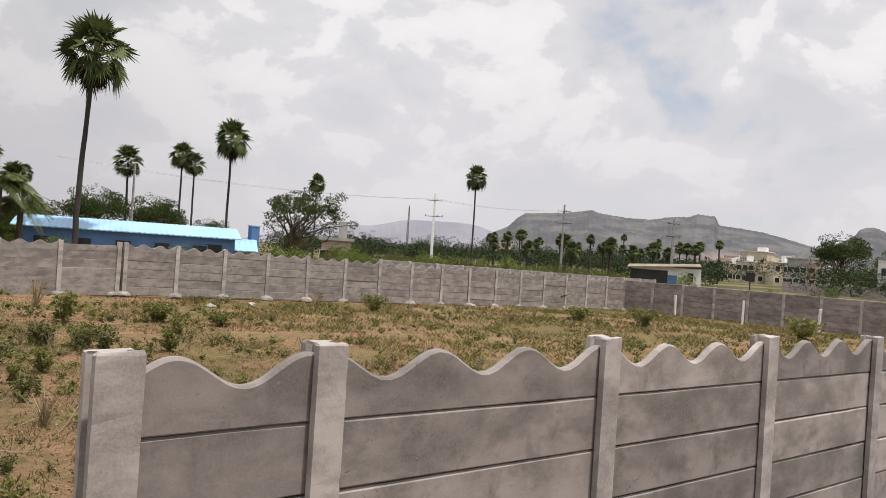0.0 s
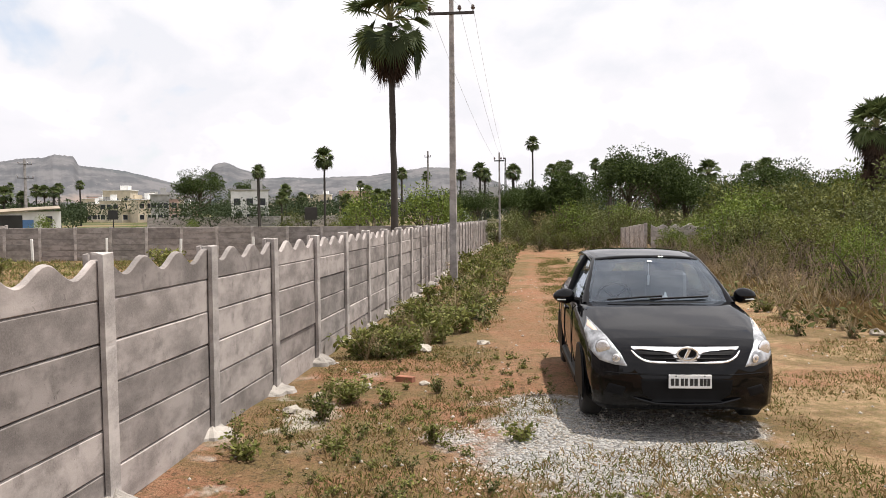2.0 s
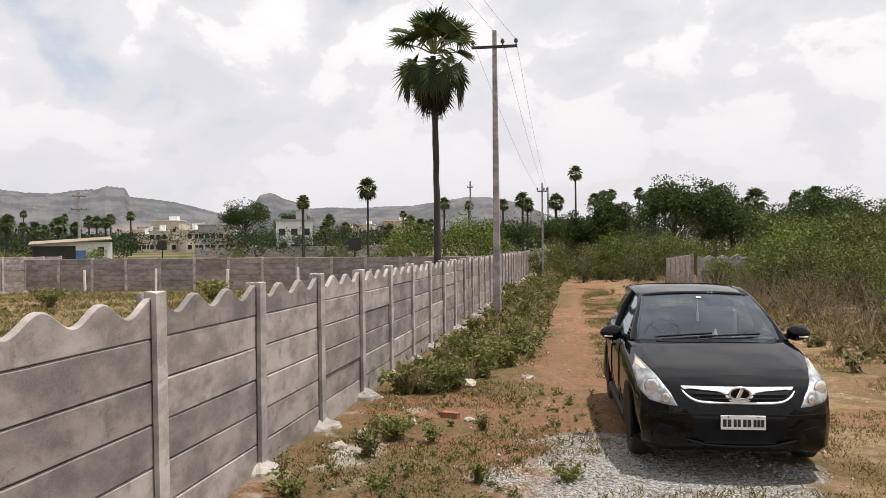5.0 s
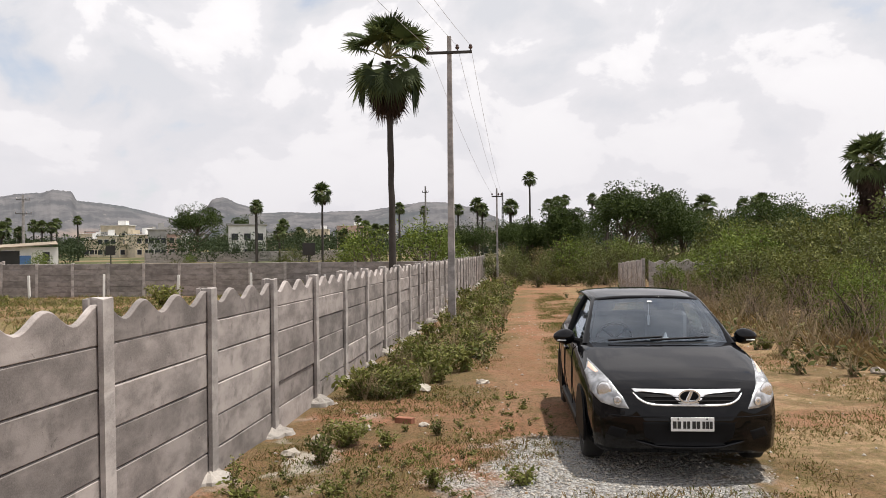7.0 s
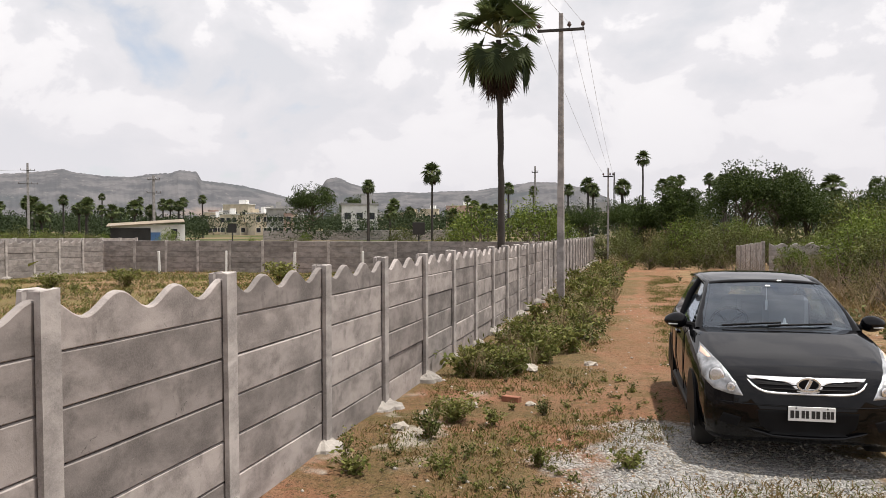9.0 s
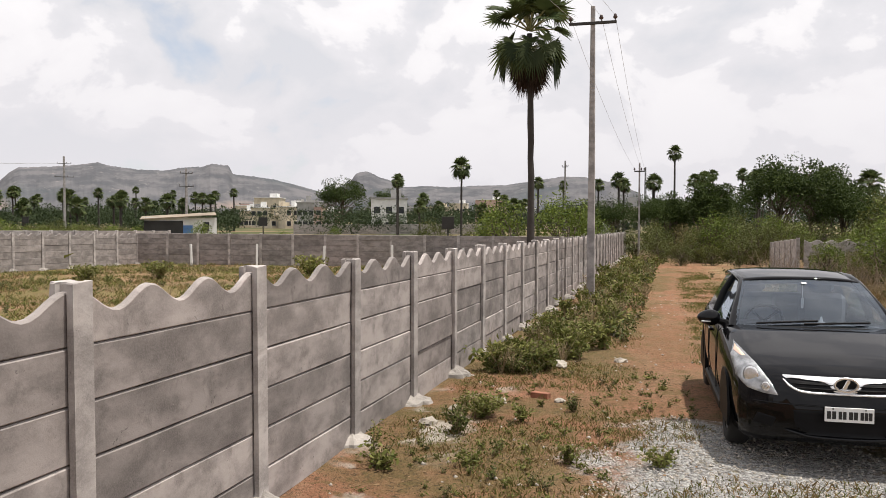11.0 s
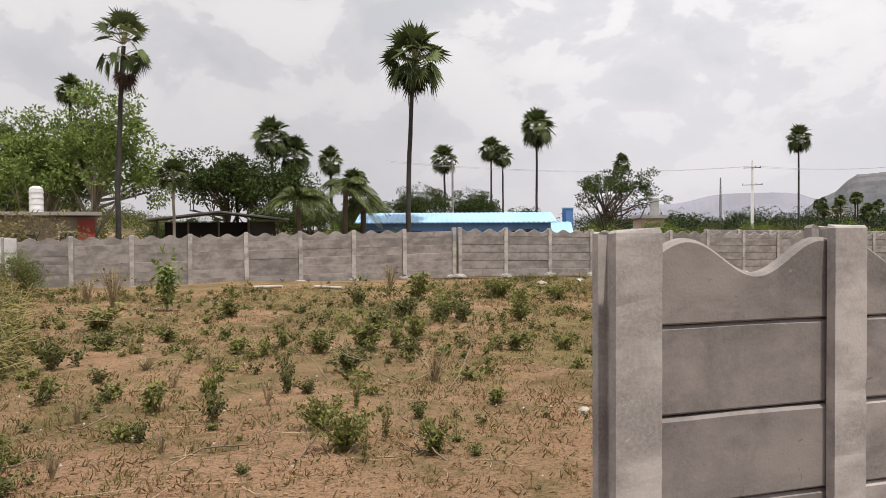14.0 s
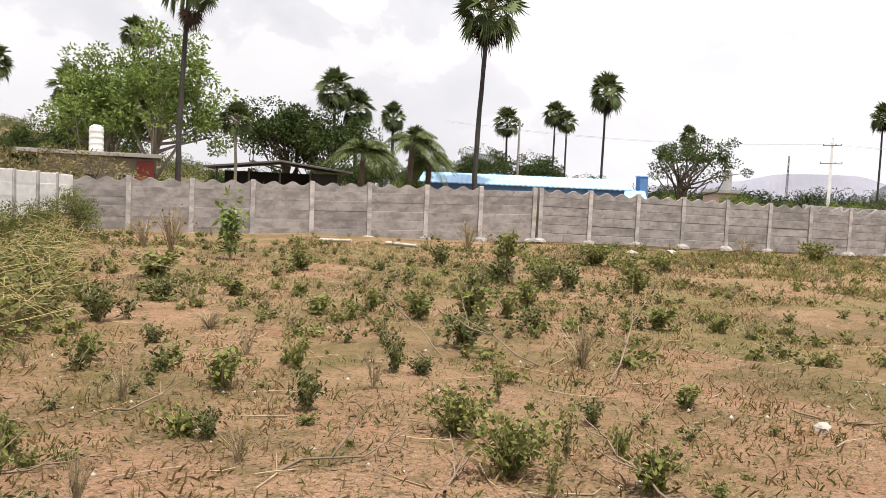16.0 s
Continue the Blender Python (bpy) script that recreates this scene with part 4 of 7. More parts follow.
def mast(x, y, h, group="masts"):
    e = thing("radio_mast", pose(x, y, -1), "thin lattice radio mast in the distance", "mast", group)
    bm = bmesh.new()
    for k in range(3):
        a = 2 * math.pi * k / 3
        rod(bm, (0.5 * math.cos(a), 0.5 * math.sin(a), 0), (0.15 * math.cos(a), 0.15 * math.sin(a), h), 0.09, 0.07, 4)
    for i in range(14):
        z = h * i / 14
        for k in range(3):
            a, b2 = 2 * math.pi * k / 3, 2 * math.pi * (k + 1) / 3
            q = 0.5 - 0.35 * i / 14
            rod(bm, (q * math.cos(a), q * math.sin(a), z), (q * math.cos(b2), q * math.sin(b2), z + h / 14), 0.05, 0.05, 4)
    part("lattice", bm, M_STEEL, e)


mast(148, 191, 17)
mast(230, 3, 18)

# ---- palms ----


def fan_leaf(rng, root, petiole, axis, R, k, sag):
    """One palmate leaf: a stalk, then a pleated fan, joined to beyond its middle and split into drooping points."""
    petiole, axis = np.asarray(petiole, float), np.asarray(axis, float)
    axis = axis / np.linalg.norm(axis)
    p = root + petiole
    side = np.cross(axis, (0.0, 0.0, 1.0))
    side = side / (np.linalg.norm(side) + 1e-6)
    nor = np.cross(side, axis)
    roll = rng.normal(0, 0.45)
    side, nor = side * math.cos(roll) + nor * math.sin(roll), nor * math.cos(roll) - side * math.sin(roll)
    V, F = [p], []
    half = radians(rng.uniform(105, 128))
    for j in range(k + 1):
        a = -half + 2 * half * j / k
        q = axis * math.cos(a) + side * math.sin(a) + nor * (0.30 * abs(math.sin(a)) + (0.07 if j % 2 else -0.07))
        V.append(p + q * R * 0.50 * rng.uniform(0.92, 1.05) * (1 - 0.10 * abs(a) / half))
    for j in range(k):
        a = -half + 2 * half * (j + 0.5) / k + rng.normal() * 0.03
        q = axis * math.cos(a) + side * math.sin(a) + nor * 0.22 * abs(math.sin(a))
        r = R * rng.uniform(0.86, 1.10) * (1 - 0.18 * abs(a) / half)
        V.append(p + q * r + np.array([0, 0, -sag * r * rng.uniform(0.5, 1.3)]))
        F.append((0, 1 + j, 2 + k + j, 2 + j))
    return (np.array(V), np.array(F)), tube([root, root + petiole * 0.5 + (0, 0, 0.06), p], [0.045, 0.03, 0.022], 4)


def fan_crown(seed, tiers, k=22):
    """Leaves by tiers: how many, the stalks' lowest and highest rise, how far the fans hang, stalk and fan lengths."""
    rng = np.random.default_rng(seed)
    blades, stalks, turn = [], [], 0.0
    for count, lo, hi, hang, long_, fan, z0 in tiers:
        for i in range(count):
            turn += 2.39996
            az = turn + rng.normal() * 0.2
            el = radians(lo + (hi - lo) * (i + rng.random()) / count)
            L = long_ * rng.uniform(0.85, 1.12)
            d = np.array([math.cos(el) * math.cos(az), math.cos(el) * math.sin(az), math.sin(el)])
            fall = el - radians(hang * rng.uniform(0.7, 1.25))
            fall = max(fall, radians(-86))
            ax = np.array([math.cos(fall) * math.cos(az), math.cos(fall) * math.sin(az), math.sin(fall)])
            b_, s_ = fan_leaf(rng, np.array([0, 0, z0]) + d * 0.06, d * L, ax, fan * rng.uniform(0.9, 1.1), k, 0.18 if el > 0 else 0.26)
            blades.append(b_)
            stalks.append(s_)
    return join(blades), join(stalks)


PALMS = []
ROUND = ((7, 58, 90, 12, 0.62, 1.0, 0.25), (13, 38, 88, 20, 1.08, 1.05, 0.2), (12, 4, 36, 30, 1.06, 1.04, 0.05), (13, -34, 0, 48, 0.95, 1.0, -0.1))
TIERED = ((9, 50, 90, 12, 0.72, 1.05, 0.3), (13, 30, 88, 20, 1.18, 1.12, 0.15), (6, 8, 34, 24, 1.22, 1.05, 0.12), (5, -6, 10, 50, 0.75, 0.65, -0.35), (16, -30, 8, 66, 1.05, 1.05, -0.65))
SPARSE = ((13, 15, 85, 22, 1.2, 1.02, 0.1), (11, -25, 8, 55, 1.2, 0.95, -0.55))
DEAD = ((13, -72, -48, 20, 0.35, 0.85, -0.25),)
DEAD_DEEP = ((14, -66, -36, 30, 0.5, 1.05, -0.7), (13, -72, -46, 20, 0.55, 1.0, -1.5), (12, -76, -50, 15, 0.55, 1.0, -2.3))
DEAD_LONG = ((12, -66, -40, 30, 0.55, 1.05, -0.8), (9, -80, -60, 12, 0.55, 0.9, -1.25))
for s_, green_, dead_, k_ in ((3, ROUND, DEAD, 22), (8, ROUND, DEAD, 22), (21, ROUND, DEAD, 22), (4, ROUND, DEAD, 11), (9, ROUND, DEAD, 11), (22, ROUND, DEAD, 11), (31, TIERED, DEAD_LONG, 34), (37, SPARSE, DEAD_LONG[1:], 24), (43, ROUND, DEAD_DEEP, 22)):
    made_ = []
    for seed_, tiers_, mt_ in ((s_, green_, M_PALM), (s_ + 50, dead_, M_SKIRT)):
        (bv, bf), (sv, sf) = fan_crown(seed_, tiers_, k_)
        c, k = soup("crown", bv, bf), soup("leaf_stalk", sv, sf)
        c.materials.append(mt_)
        k.materials.append(M_PALMSTALK if mt_ == M_PALM else M_SKIRT)
        made_ += [c, k]
    PALMS.append(made_)


def palm_trunk(h, r, lean, seed):
    rng = np.random.default_rng(seed)
    zs = np.linspace(0, 1, 15)
    pts = [(lean[0] * (z - 1) * (0.4 + 0.6 * z) + rng.normal() * 0.012, lean[1] * (z - 1) * (0.4 + 0.6 * z) + rng.normal() * 0.012, h * z - 0.0) for z in zs]
    rad = [r * (1.5 - 0.9 * z if z < 0.35 else 1.185 - 0.33 * (z - 0.35)) * (1 + 0.03 * rng.normal()) for z in zs]
    return soup("trunk", *tube(pts, rad, 9))


prn = random.Random(7)


def palm(x, y, low, top, label, kind=0, lean=(0.0, 0.0), r=0.15, bark=None, skirt=True, group="fan palms", z0=None, wide=1.0):
    """low, top: heights of the crown's lower and upper edge. The trunk's foot leans away from the crown."""
    tiered = kind in (6, 7)
    s = (top - low) / (5.2 if kind == 6 else 4.4 if tiered else 4.0)
    z0 = gz(x, y) - 0.6 if z0 is None else z0
    h = low + (2.85 if kind == 6 else 2.1 if tiered else 1.75) * s - z0
    e = thing("palm_tree", pose(x, y, z0), label, "palm", group)
    t = palm_trunk(h, r, lean, int(x * 7 + y * 3) % 1000 + 5)
    t.materials.append(bark or M_PALMBARK)
    part("trunk", t, None, e)
    m = Matrix.LocRotScale((0, 0, h), Euler((prn.uniform(-0.06, 0.06), prn.uniform(-0.06, 0.06), prn.uniform(0, 6.28))), (s * wide * prn.uniform(0.94, 1.05),) * 2 + (s,))
    crown, stalks, dead, dead_stalks = PALMS[kind]
    c = part("crown", crown, None, e, at=m)
    tagged(part("leaf_stalk", stalks, None, c), "pale yellow-green leaf stalks", kind="stuff")
    if skirt:
        part("dead_leaves", dead, None, e, "hanging dead brown leaves", m)
    return e


TALL, FARP = "tall fan palm with a dark trunk and round crown", "small distant fan palm above the treeline"
palm(11.2, 42.7, 9.2, 13.9, TALL, 0, (0.95, 0.0), 0.125, wide=0.92)
palm(36.1, 3.7, 7.75, 13.2, "tall fan palm with a two-tiered crown behind the lane wall", 6, (0.1, 0.3), 0.14, wide=1.02)
palm(-4.3, 37.7, 8.5, 12.0, "tall fan palm with a sparse two-tiered crown", 7, (0.9, 0.0), 0.10, wide=0.9)
for x, y, lo, hi in ((28.2, 87.7, 7.9, 11.9), (39.1, 99.6, 10.5, 14.5), (40.6, 99.1, 9.8, 13.3), (36.3, 79.1, 10.3, 15.4), (75.6, 126, 11.4, 15.6), (79.3, 86.1, 11.5, 16.0),
                     (130.9, 42.8, 7.4, 10.3), (90.7, 21.0, 6.6, 9.7), (121.5, 39.8, 7.0, 9.4), (108.6, -3.7, 9.7, 12.1), (-21.5, 56.6, 7.6, 11.2),
                     (-19.9, 67.5, 8.1, 11.5), (-27.2, 70.5, 5.7, 8.2), (-9.7, 64.3, 11.0, 13.7), (4.6, 57.4, 6.7, 10.1), (6.5, 59.2, 5.6, 9.0), (10.1, 63.6, 5.9, 8.7),
                     (15.7, 77.7, 5.8, 7.7), (-10.9, 47.0, 4.9, 7.6), (-9.6, 48.2, 4.6, 7.1), (11.2, 60.0, 4.0, 6.6), (2.2, 60.5, 4.4, 7.2)):
    palm(x, y, lo, hi, TALL if hi > 13 else "fan palm with a slim trunk and rounded crown", prn.randrange(3), (prn.uniform(-0.3, 0.3), 0), 0.115, wide=0.9)
palm(40.1, -20.0, 4.3, 7.5, "thick fan palm with a deep dead skirt behind the thicket", 8, (0, 0), 0.2, wide=0.95)
palm(-2.2, 32.8, 3.1, 4.7, "young palm with a thin pale trunk", 1, (-0.05, 0), 0.055, M_GREYBARK, False)
for i in range(64):
    if i < 20:
        az, d = radians(prn.uniform(-24, 8)), prn.uniform(85, 170)
    elif i < 33 or i > 43:
        az, d = radians(prn.uniform(30, 47)), prn.uniform(120, 240)
    else:
        az, d = radians(prn.uniform(8, 24)), prn.uniform(110, 200)
    top = prn.uniform(0.052, 0.068) * d + 1.5 if i < 20 else prn.uniform(0.03, 0.045) * d + 1.0
    palm(d * math.cos(az), d * math.sin(az), top - prn.uniform(2.2, 3.2), top, FARP, 3 + prn.randrange(3), (0, 0), 0.16, group="distant palms")


def feather_palm(x, y, z, h, spread, seed, label):
    rng = np.random.default_rng(seed)
    e = thing("coconut_palm", pose(x, y, z), label, "palm", "feather palms")
    t = palm_trunk(h, 0.14, (0.2, 0), seed)
    t.materials.append(M_BARK)
    part("trunk", t, None, e)
    quads, ribs = [], []
    for i in range(22):
        az, el = rng.uniform(0, 6.28), radians(rng.uniform(5, 75))
        d = np.array([math.cos(az), math.sin(az), 0])
        pts = []
        for t_ in np.linspace(0, 1, 12):
            r = spread * t_ * math.cos(el) + spread * 0.25 * t_ * t_
            pts.append(np.array([0, 0, h]) + d * r + np.array([0, 0, spread * math.sin(el) * t_ - spread * (0.55 + 0.5 * math.cos(el)) * t_ ** 2.2]))
        pts = np.array(pts)
        ribs.append(tube(pts, np.linspace(0.03, 0.006, 12), 3))
        side = np.array([-d[1], d[0], 0])
        for t_ in np.linspace(0.14, 0.99, 34):
            k = t_ * 11
            a = int(min(k, 10))
            p = pts[a] + (pts[a + 1] - pts[a]) * (k - a)
            f = pts[a + 1] - pts[a]
            f /= np.linalg.norm(f)
            for s in (-1, 1):
                q = side * s * 0.8 + f * 0.55 + np.array([0, 0, -0.35 - rng.uniform(0, 0.4)])
                q /= np.linalg.norm(q)
                L = spread * 0.30 * math.sin(math.pi * min(1, 0.12 + t_ * 0.9)) ** 0.6 + 0.1
                w = f * 0.034
                quads.append((p - w, p + q * L * 0.5 - w * 0.8, p + q * L, p + q * L * 0.5 + w * 0.9))
    B = np.array(quads).reshape(-1, 3)
    c = soup("crown", *join([(B, np.arange(len(B)).reshape(-1, 4))] + ribs))
    c.materials.append(M_COCO)
    part("crown", c, None, e)


feather_palm(3.9, 39.0, -0.3, 3.4, 2.1, 3, "low coconut palm with drooping feather fronds beside the shed")
feather_palm(6.6, 40.2, -0.3, 4.2, 1.9, 5, "coconut palm with drooping feather fronds")
feather_palm(7.9, 41.6, -0.3, 3.2, 1.8, 6, "low coconut palm behind the far wall")

# ---- trees and bushes ----
BIG = dict(seed=4, height=8.3, width=6.4, base=1.0, n_clump=90, per=140, length=0.23, wid=0.10, ball=0.75)
DARK = dict(seed=9, height=7.0, width=7.5, base=1.6, n_clump=74, per=140, length=0.23, wid=0.12, ball=0.85)
OPEN = dict(seed=15, height=7.2, width=7.4, base=1.6, n_clump=64, per=130, length=0.17, wid=0.08, ball=0.58)
SLIM = dict(seed=19, height=5.6, width=3.2, base=0.5, n_clump=60, per=170, length=0.18, wid=0.10, ball=0.55)
tree("big", -5.9, 41.6, -0.35, "bushy fresh-green tree with pale limbs", leaf=M_TREE_LIGHT, bark=M_GREYBARK, scale=1.08, **BIG)
tree("big", -8.6, 42.5, -0.35, "bushy fresh-green tree behind the house", turn=2.1, scale=0.95)
tree("open", 28.4, 49.4, -0.5, "open-crowned acacia tree with dark fine foliage", leaf=M_TREE, turn=0.4, **OPEN)
tree("dark", 1.4, 59.7, -0.4, "dense dark green tree below palms", leaf=M_TREE, scale=1.15, **DARK)
tree("dark", 4.6, 58.0, -0.4, "dense dark green tree below palms", turn=1.0, scale=1.05)
DARKFAR0 = dict(DARK, per=135, length=0.21, wid=0.11)
for x, y, s in ((15.0, 71.5, 0.72), (20.0, 69.5, 0.90), (25.0, 68.6, 0.86), (30.5, 69.0, 0.62), (45.0, 79.0, 0.5)):
    tree("dark_mid", x, y, -0.6, "dark broad-leaved tree behind the blue-roofed shed", turn=x, scale=s, group="trees behind shed", leaf=M_TREE, **DARKFAR0)
tree("dark_mid", 164, 67, -1.0, "large dark spreading tree on the plain", scale=1.75, turn=0.3)
tree("dark_mid", 172, 60, -1.0, "large dark spreading tree on the plain", scale=1.45, turn=2.3)
tree("dark_mid", 66.5, -11.2, -0.7, "large dark rounded tree above the thicket", scale=1.1, turn=1.3)
tree("dark_mid", 70.5, -15.4, -0.7, "large dark rounded tree above the thicket", scale=1.06, turn=4.3)
for x, y, s in ((76, -1.5, 0.72), (82, 2.5, 0.68), (70, -6.0, 0.74), (88, 6.5, 0.70), (92, -2.5, 0.8), (79, -7.5, 0.85)):
    tree("dark_mid", x, y, -0.8, "dark tree beyond the end of the lane", turn=x * 2, scale=s, group="trees beyond the lane")
tree("slim", 53.6, -5.3, -0.65, "slender dark tree at the end of the lane", leaf=M_TREE, **SLIM)
tree("slim", 55.5, -3.2, -0.65, "slender dark tree at the end of the lane", turn=2, scale=0.8)
for x, y, s in ((-15.5, 52, 0.62), (-13.0, 50, 0.7), (-18.5, 56, 0.55), (-11.5, 52, 0.8), (14.0, 66, 0.5), (-14, 45, 0.42), (-0.5, 52, 0.45), (-2.8, 50, 0.4), (6.6, 50.5, 0.6), (3.6, 49.0, 0.55), (9.5, 53, 0.5)):
    tree("dark_mid", x, y, -0.6, "rounded green tree below the hillside", turn=x * 3, scale=s, group="trees below hillside")

BUSHES = {
    "bush_a": (dict(seed=31, height=2.6, width=3.2, base=0.02, n_clump=58, per=84, length=0.095, wid=0.042, ball=0.42, full=True), M_BUSH),
    "bush_b": (dict(seed=32, height=3.2, width=3.0, base=0.02, n_clump=58, per=84, length=0.10, wid=0.040, ball=0.44, full=True), M_BUSH_GREEN),
    "bush_c": (dict(seed=33, height=2.2, width=3.4, base=0.0, n_clump=58, per=84, length=0.11, wid=0.022, ball=0.44, full=True), M_BUSH_DRY),
    "bush_d": (dict(seed=34, height=3.0, width=3.4, base=0.02, n_clump=58, per=84, length=0.095, wid=0.044, ball=0.46, full=True), M_WEED_DARK),
}
brn = random.Random(21)


def bush(key, x, y, s, label, group, z=None, name="bush"):
    shape, leaf = BUSHES[key]
    e = tree(key, x, y, gz(x, y) - 0.12 if z is None else z, label, "bush", name, s, brn.uniform(0, 6.28), group, leaf, M_BARK, **shape)
    return e


LAB = {"bush_a": "wild green bush in the thicket", "bush_b": "tall light green thorn bush in the thicket", "bush_c": "half-dry yellow-brown bush among green ones", "bush_d": "dark green leafy bush in the thicket"}
edge = lambda x: -8.7 + (x - 12.3) * 0.10 if x < 34 else -6.5 + (x - 34) * 0.16
for key in ("bush_a", "bush_b", "bush_c", "bush_d"):
    shape, leaf = BUSHES[key]
    BUSHES["far_" + key] = (dict(shape, per=44, length=shape["length"] * 1.5, wid=shape["wid"] * 1.5), leaf)
    LAB["far_" + key] = LAB[key]
DARKFAR = dict(DARK, per=110, length=0.23, wid=0.12)
for ring in range(9):
    for k in range(20):
        x = 12.0 + ring * 1.2 + k * 2.7 + brn.uniform(-0.7, 0.7)
        y = edge(x) - 0.9 - ring * 2.1 + brn.uniform(-0.7, 0.7)
        ang = math.degrees(math.atan2(y + 2.6, x + 1.4))
        if x > 66 or ang < -44 or (x < 16 and ring > 6) or (ang > -10.2 and x < 45) or (ang > -13.5 and x < 37) or (33 < x < 44 and -9.4 < y < -6):
            continue
        d = math.hypot(x + 1.4, y + 2.6)
        s = min(1.4, 0.50 + 0.0215 * d) * brn.uniform(0.55, 1.3) * (0.62 if ang > -13 else 0.82 if ang > -17 else 0.9) * (0.60 if d < 22 else 0.82 if d < 32 else 1.0)
        key = brn.choice(("bush_c", "bush_b", "bush_a", "bush_d", "bush_c")) if ring < 1 and x < 30 else brn.choice(("bush_b", "bush_a", "bush_d", "bush_a", "bush_c", "bush_d"))
        bush(key if d < 25 else "far_" + key, x, y, s, LAB[key], "thicket beside the lane")
for x, y, s, key in ((31.0, -8.5, 0.55, "bush_b"), (32.7, -8.8, 0.5, "bush_d"), (31.6, -9.7, 0.6, "bush_a"), (32.2, -10.6, 0.5, "bush_c"), (31.2, -11.4, 0.5, "bush_a"), (28.6, -9.2, 0.4, "bush_c"), (46.5, 7.6, 1.1, "bush_b"), (49.0, 9.2, 0.9, "bush_a"), (42.6, 2.9, 1.35, "bush_b"), (42.0, 6.1, 1.25, "bush_b"), (44.4, 1.7, 1.1, "bush_b"), (43.0, -3.4, 0.5, "bush_d"), (44.0, -5.0, 0.55, "bush_a"), (42.5, -1.7, 0.42, "bush_c"), (45.0, -2.2, 0.6, "bush_d"), (43.5, -6.4, 0.65, "bush_d"), (46.0, -7.5, 0.85, "bush_d"), (51, 13, 0.9, "bush_d"), (50, -2.2, 0.8, "bush_d"), (52, -0.8, 0.75, "bush_d"),
                     (57, -2.0, 0.9, "bush_d"), (54, 1.2, 0.9, "bush_a"), (47.5, -4.6, 0.8, "bush_d"), (49.5, -6.2, 1.0, "bush_d"), (56, -6.8, 1.1, "bush_d"), (60, 3.5, 1.0, "bush_b"), (63, -3, 1.1, "bush_a"),
                     (-8.9, 32.4, 1.25, "bush_c"), (-7.2, 32.8, 1.2, "bush_c"), (-10.6, 33.0, 1.2, "bush_c"), (-6.0, 14.5, 0.42, "bush_a"), (-6.1, 17.0, 0.46, "bush_a"), (-5.8, 19.3, 0.5, "bush_a"), (-6.0, 21.3, 0.45, "bush_b"), (-6.2, 34.2, 0.6, "bush_a"), (-4.2, 36, 0.65, "bush_a"), (-12.5, 38, 0.8, "bush_a"), (-14.5, 41, 0.9, "bush_b"),
                     (-1.0, 34.5, 0.62, "bush_a"), (18.5, 38, 0.7, "bush_a"), (20.6, 38.6, 0.72, "bush_b"), (22.8, 38.0, 0.75, "bush_a"), (25.4, 40, 0.72, "bush_d"), (27.5, 43, 0.8, "bush_a"), (30, 44, 0.75, "bush_b"), (33, 44, 0.7, "bush_a")):
    bush(key if y < 30 and x < 20 else "far_" + key, x, y, s, LAB[key], "bushes beyond the walls")
for i in range(46):
    x, y = brn.uniform(6, 44), brn.uniform(33, 48)
    if not (8 < x < 24 and y > 40):
        bush("far_bush_b" if i % 3 else "far_bush_a", x, y, brn.uniform(0.5, 0.8), LAB["bush_b"], "bushes beyond the walls")
for i in range(105):
    az, d = radians(brn.uniform(22, 58)), brn.uniform(46, 105)
    x, y = d * math.cos(az), d * math.sin(az)
    if math.hypot(x - 62, y - 40) < 9 or (y < 25.5 and x < 40) or (d < 64 and abs(math.degrees(az) - 33) < 5) or (az < radians(31) and i % 5):
        continue
    key = brn.choice(("bush_a", "bush_b", "bush_d", "bush_a"))
    bush("far_" + key, x, y, brn.uniform(0.55, 0.95), LAB[key], "bushes beyond the walls")

for i in range(17):
    a, d = radians(-11 - 32 * i / 16 + brn.uniform(-0.8, 0.8)), brn.uniform(58, 95)
    x, y = d * math.cos(a), d * math.sin(a)
    tree("dark_far", x, y, -0.8, "dark green tree standing behind the thicket", turn=brn.uniform(0, 6), scale=(0.058 * d + 1.8) / 7.0 * brn.uniform(0.8, 1.15), group="trees behind thicket", leaf=M_TREE, **DARKFAR)

# far woods: one uncountable belt of trees, and the scrub on the slope
frn = np.random.default_rng(77)


def belt(name, spots, label, mat, per=70, leaf_l=0.8, leaf_w=0.5):
    where, outw = [], []
    for x, y, z, w, h in spots:
        n = 7
        cs = np.stack([frn.normal(0, w * 0.24, n), frn.normal(0, w * 0.24, n), h * frn.uniform(0.35, 0.85, n)], 1)
        for c in cs:
            q = frn.normal(size=(per // n, 3))
            q /= np.linalg.norm(q, axis=1)[:, None]
            where.append(np.array([x, y, z]) + c + q * (0.22 * w, 0.22 * w, 0.2 * h) * frn.uniform(0.6, 1.1))
            outw.append(q)
    V, F = leaves(frn, np.concatenate(where), np.concatenate(outw), leaf_l, leaf_w)
    me = soup(name, V, F)
    me.materials.append(mat)
    tagged(new(name, me), label, "trees", kind="stuff")


sp = []
for i in range(520):
    az, d = radians(frn.uniform(-48, 62)), frn.uniform(110, 300)
    if radians(23.2) < az < radians(29.8) and frn.random() < 0.8:
        continue
    sp.append((d * math.cos(az), d * math.sin(az), -1.0, frn.uniform(4, 8), frn.uniform(0.03, 0.046) * d + 1.0 if az < radians(6) else frn.uniform(0.015, 0.028) * d + 1.9))
belt("distant_woods", sp, "belt of distant dark green trees across the plain", M_FARTREE, 420, 0.36, 0.22)
sp = []
for i in range(420):
    az, d = radians(frn.uniform(10, 60)), frn.uniform(320, 900)
    sp.append((d * math.cos(az), d * math.sin(az), -1.0, frn.uniform(8, 14), frn.uniform(5, 10)))
